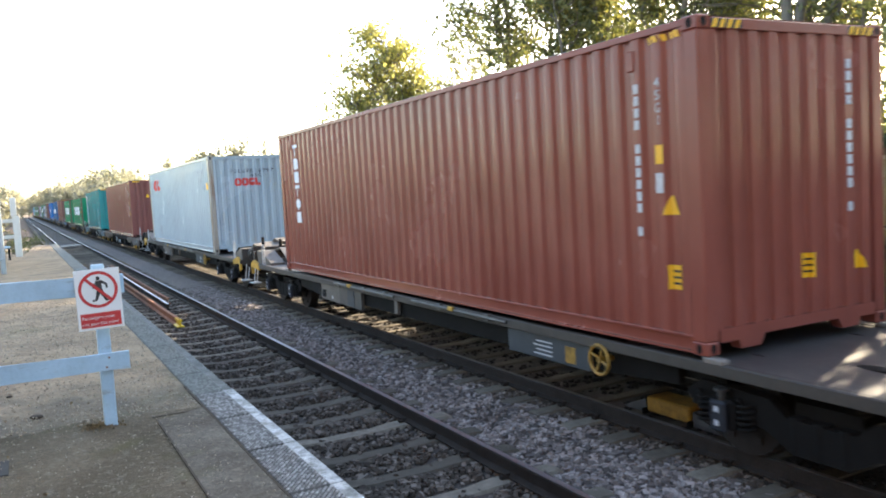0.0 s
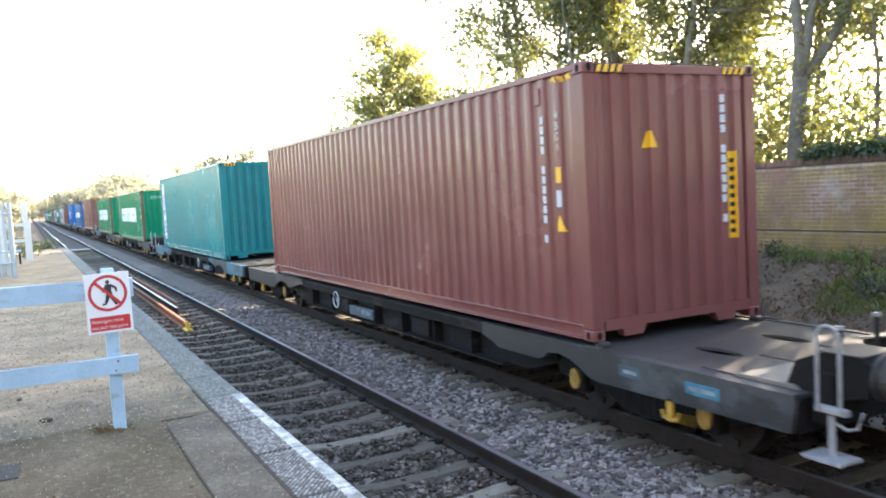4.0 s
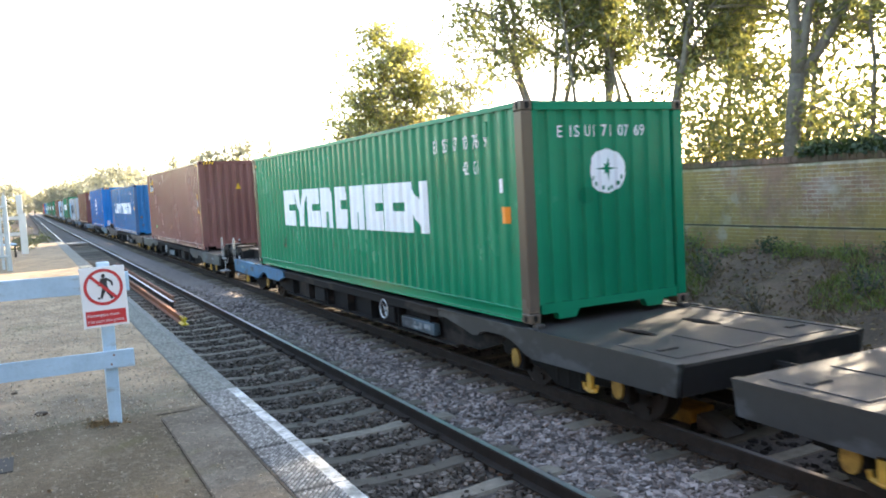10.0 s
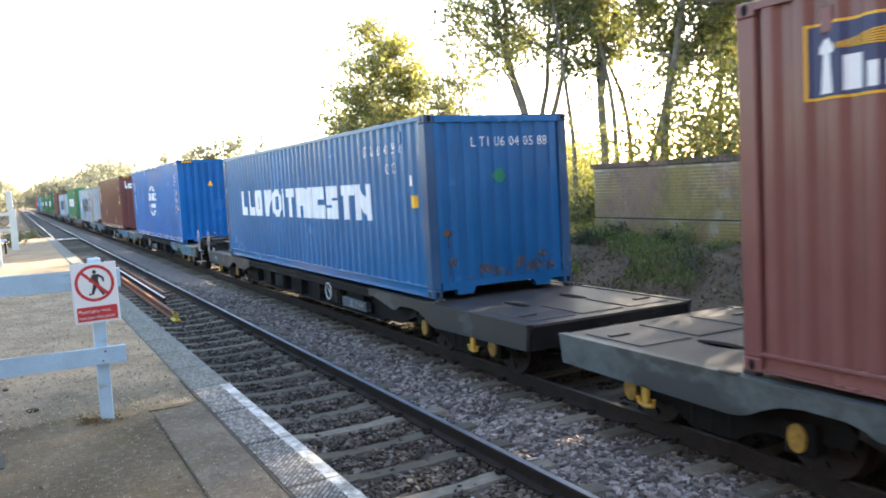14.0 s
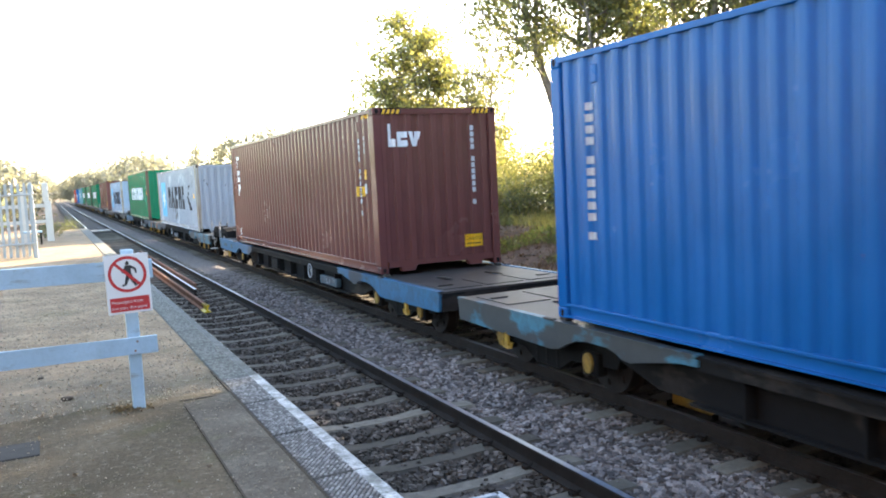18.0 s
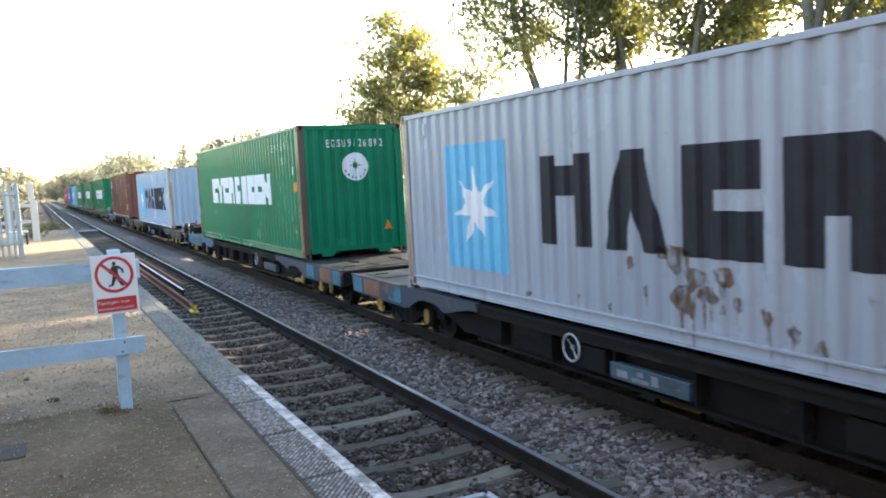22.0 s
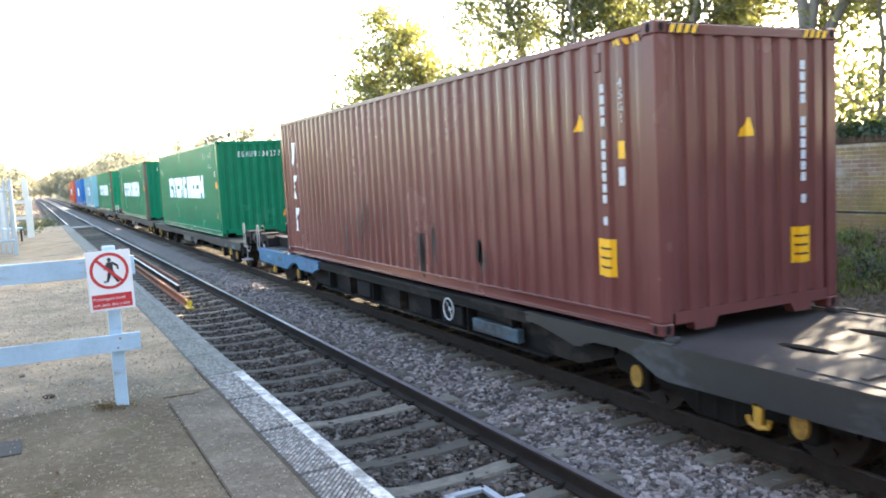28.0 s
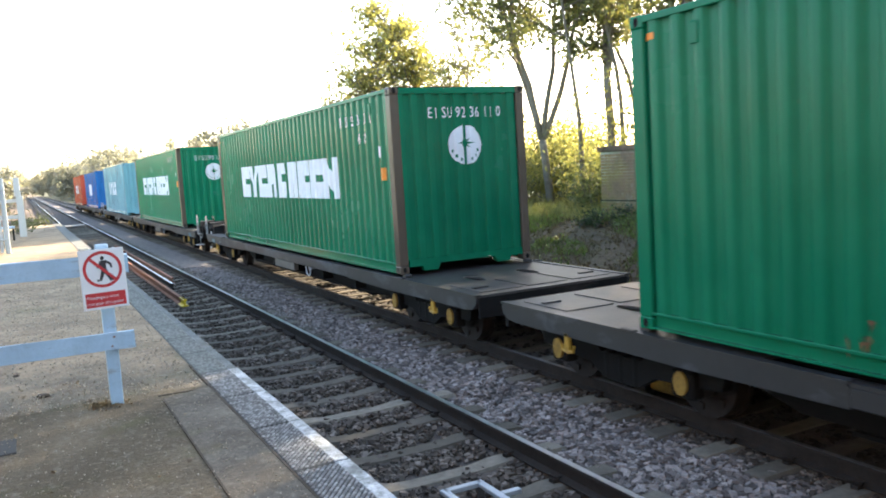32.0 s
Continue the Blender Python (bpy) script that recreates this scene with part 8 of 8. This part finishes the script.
for i, (x, y, hh) in enumerate(((17.0, 24.5, 3.2), (18.2, 25.2, 3.4), (16.2, 23.4, 2.4), (19.4, 27.2, 3.6), (18.4, 23.8, 3.0), (20.5, 26.6, 3.4), (16.6, 22.0, 1.8))):
    bush(x, y, hh, 1.4, 2600, 0.13, "leaf_green" if i % 3 == 0 else "leaf_olive", 440 + i, "dense olive and yellow bush past the end of the wall")

bush(-0.2, 36.5, 1.0, 0.7, 700, 0.08, "leaf_green", 460, "low green shrub by the platform gate", z=ZP)
bush(0.5, 45.5, 0.9, 0.8, 700, 0.09, "leaf_green", 461, "low green shrub at the platform ramp", z=0.5)

# ivy along the wall top
ri = np.random.RandomState(4)
c = np.stack([XW + 0.1 + ri.normal(0, 0.14, 7000), 3.0 + 7.4 * ri.rand(7000), 2.74 + np.abs(ri.normal(0, 0.13, 7000))], 1)
tagged(leaf_cloud("ivy", c, 0.03, 0.075, "leaf_ivy", None, seed=5, narrow=0.9), "dark green ivy spilling over the wall top", "ivy", kind="stuff")


def scatter_bank(n, seed, x0, x1, y0, y1, patchy=None):
    r = np.random.RandomState(seed)
    out = []
    for _ in range(n):
        x, y = r.uniform(x0, x1), r.uniform(y0, y1)
        if patchy is not None and noise.noise((x * 0.7, y * 0.45, 9)) < patchy:
            continue
        out.append((x, y, ground_height(x, y) + 0.1 * noise.noise((x * 0.9, y * 0.7, 0)) + 0.045 * noise.noise((x * 3.1, y * 3.0, 4))))
    return np.array(out)


def blades(name, pts, h, mat, seed, label):
    r = np.random.RandomState(seed)
    n = len(pts)
    a = r.rand(n) * 6.283
    w_ = 0.008 + 0.008 * r.rand(n)
    hh = h * (0.4 + r.rand(n))
    dx, dy = np.cos(a) * w_, np.sin(a) * w_
    lx, ly = r.normal(0, 0.4, n) * hh, r.normal(0, 0.4, n) * hh
    x, y, z = pts.T
    q = np.stack([np.stack([x - dx, y - dy, z], 1), np.stack([x + dx, y + dy, z], 1), np.stack([x + lx, y + ly, z + hh], 1)], 1).reshape(-1, 3)
    i = np.arange(n) * 3
    ob = raw_mesh(name, q.tolist(), np.stack([i, i + 1, i + 2], 1).tolist(), mat)
    tagged(ob, label, "grass", kind="stuff")


blades("bank_grass", scatter_bank(40000, 1, 10.8, 12.95, 3, 24, 0.06), 0.09, "grass", 2, "patchy green grass on the soil bank")
blades("dry_grass", scatter_bank(30000, 21, 9.0, 12.6, 3, 24, -0.1), 0.07, "litter", 22, "dry straw-coloured grass and twigs on the bank")
blades("dead_stalks", scatter_bank(700, 23, 9.6, 12.8, 4, 22, 0.0), 0.34, "litter", 24, "dead brown stalks standing on the bank")
blades("verge_grass", scatter_bank(12000, 3, 12.4, 17.0, 16.4, 30), 0.3, "leaf_yellow", 4, "sunlit long grass past the wall")
p = scatter_bank(14000, 6, 8.9, 12.95, 2, 26)
p[:, 2] += 0.02
tagged(leaf_cloud("leaf_litter", p, 0.01, 0.07, "litter", None, flat=0.75, seed=8, narrow=0.7), "brown fallen leaves on the soil bank", "leaf litter", kind="stuff")
p = scatter_bank(5000, 16, 9.2, 12.9, 3, 26, 0.1)
p[:, 2] += 0.07
tagged(leaf_cloud("low_weeds", p, 0.06, 0.08, "grass", None, seed=18, narrow=0.6), "low green weeds on the bank", "weeds", kind="stuff")
rp = np.random.RandomState(9)
p = np.stack([-3 + 4.1 * rp.rand(150), 4.5 + 22 * rp.rand(150) ** 1.6, np.full(150, ZP + 0.014)], 1)
tagged(leaf_cloud("platform_leaves", p, 0.002, 0.035, "litter", None, flat=0.9, seed=10, narrow=0.7), "scattered dry leaf bits on the platform", "leaf litter", kind="stuff")
stones("platform_grit", (-2.2, 1.17, 6.7, 17), 4200, 0.017, "grit", "small pale stones in the sandy platform surface", ZP + 0.004)


stones("asphalt_grit", (-2.0, 1.17, 3.4, 7.2), 2600, 0.0085, "grit", "fine pale grit on the worn asphalt", ZP + 0.003)


def lump(x, y, s_, mat, label):
    bm = bm_new()
    bmesh.ops.create_icosphere(bm, subdivisions=2, radius=s_)
    for v in bm.verts:
        v.co *= 1 + 0.35 * noise.noise(v.co * (9 / s_ * 0.05))
        v.co.z *= 0.55
        v.co.x *= 1.5
    ob = part("debris_lump", bm, mat)
    ob.location = (x, y, ZP + s_ * 0.4)
    tagged(ob, label, "debris")


lump(-0.02, 7.2, 0.035, "clod", "small dark clod lying on the platform")
lump(-0.22, 8.2, 0.02, "clod", "small dark clod lying on the platform")
bm = bm_new()
box(bm, -0.62, -0.2, 5.78, 6.12, ZP - 0.03, ZP + 0.001, 0.003)
tagged(part("inspection_cover", bm, "cover_iron"), "dark square cover set in the asphalt", "cover")
p = np.stack([0.42 + 0.07 * rp.normal(0, 1, 500), 6.6 + 0.06 * rp.normal(0, 1, 500), np.full(500, ZP)], 1)
blades("post_moss", p[:260], 0.016, "litter", 3, "moss and short weeds round the barrier post")


# ---- unseen wall and trees added to close the place behind the camera ----
def plain_block(name, x0, x1, y0, y1, z1, label):
    bm = bm_new()
    box(bm, x0, x1, y0, y1, -0.4, z1)
    ob = part(name, bm, "plat_brick")
    tagged(ob, label, "wall", kind="structure")


# Added block, never seen; it cuts the sky light reaching the containers.
plain_block("wall_station", -13.0, -5.2, -34.0, 6.0, 8.0, "plain unseen block added beside the platform to hold back sky light")
for i in range(9):
    y = -4.5 - i * 4.2
    tree(15.8 + 1.2 * (i % 2), y, 10.5, 3.4, 0.15, 2600, 0.3, "leaf_green", 300 + i, "leafy tree in the belt behind the wall", low=0.15, limbs=14)

# distant tree lines on both sides, most with haze in their leaf colour
rd = random.Random(31)


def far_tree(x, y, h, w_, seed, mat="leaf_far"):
    r = np.random.RandomState(seed)
    t = empty("distant_tree", pose(x, y, ground_height(x, y) - 0.1))
    tagged(t, "hazy distant autumn tree beside the line", "tree", "distant trees")
    bm = bm_new()
    tube(bm, [(0, 0, 0), (0.1, 0, h * 0.4), (0.1, 0.1, h * 0.8)], 0.18, 6, 0.05)
    part("trunk", bm, "bark", t)
    k = 26
    cen = np.stack([r.normal(0, w_ * 0.42, k), r.normal(0, w_ * 0.42, k), h * (0.2 + 0.72 * r.rand(k))], 1)
    cen[:, :2] *= (1.15 - 0.75 * np.abs(cen[:, 2:] / h - 0.45))
    c = cen[r.randint(0, k, 2600)]
    tagged(leaf_cloud("foliage", c, w_ * 0.14, 0.55, mat, t, seed=seed, narrow=0.8), kind="stuff")


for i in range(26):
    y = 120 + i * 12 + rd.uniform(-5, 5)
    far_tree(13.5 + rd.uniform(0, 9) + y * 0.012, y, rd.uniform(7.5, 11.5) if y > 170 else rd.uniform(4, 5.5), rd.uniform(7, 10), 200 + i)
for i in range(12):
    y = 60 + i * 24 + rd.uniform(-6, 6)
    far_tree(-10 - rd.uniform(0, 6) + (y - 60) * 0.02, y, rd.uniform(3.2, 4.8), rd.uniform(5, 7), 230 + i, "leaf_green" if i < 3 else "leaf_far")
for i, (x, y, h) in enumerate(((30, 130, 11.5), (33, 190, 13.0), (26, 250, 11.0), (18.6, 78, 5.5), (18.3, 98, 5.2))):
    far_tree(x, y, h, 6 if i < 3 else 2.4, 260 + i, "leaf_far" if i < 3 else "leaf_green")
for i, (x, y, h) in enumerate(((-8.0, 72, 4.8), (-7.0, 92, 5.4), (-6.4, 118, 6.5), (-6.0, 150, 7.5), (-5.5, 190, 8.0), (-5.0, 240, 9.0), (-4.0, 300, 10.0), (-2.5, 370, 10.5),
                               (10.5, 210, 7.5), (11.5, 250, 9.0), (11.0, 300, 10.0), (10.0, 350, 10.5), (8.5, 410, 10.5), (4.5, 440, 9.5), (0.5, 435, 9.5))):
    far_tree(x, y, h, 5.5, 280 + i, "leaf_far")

motions()
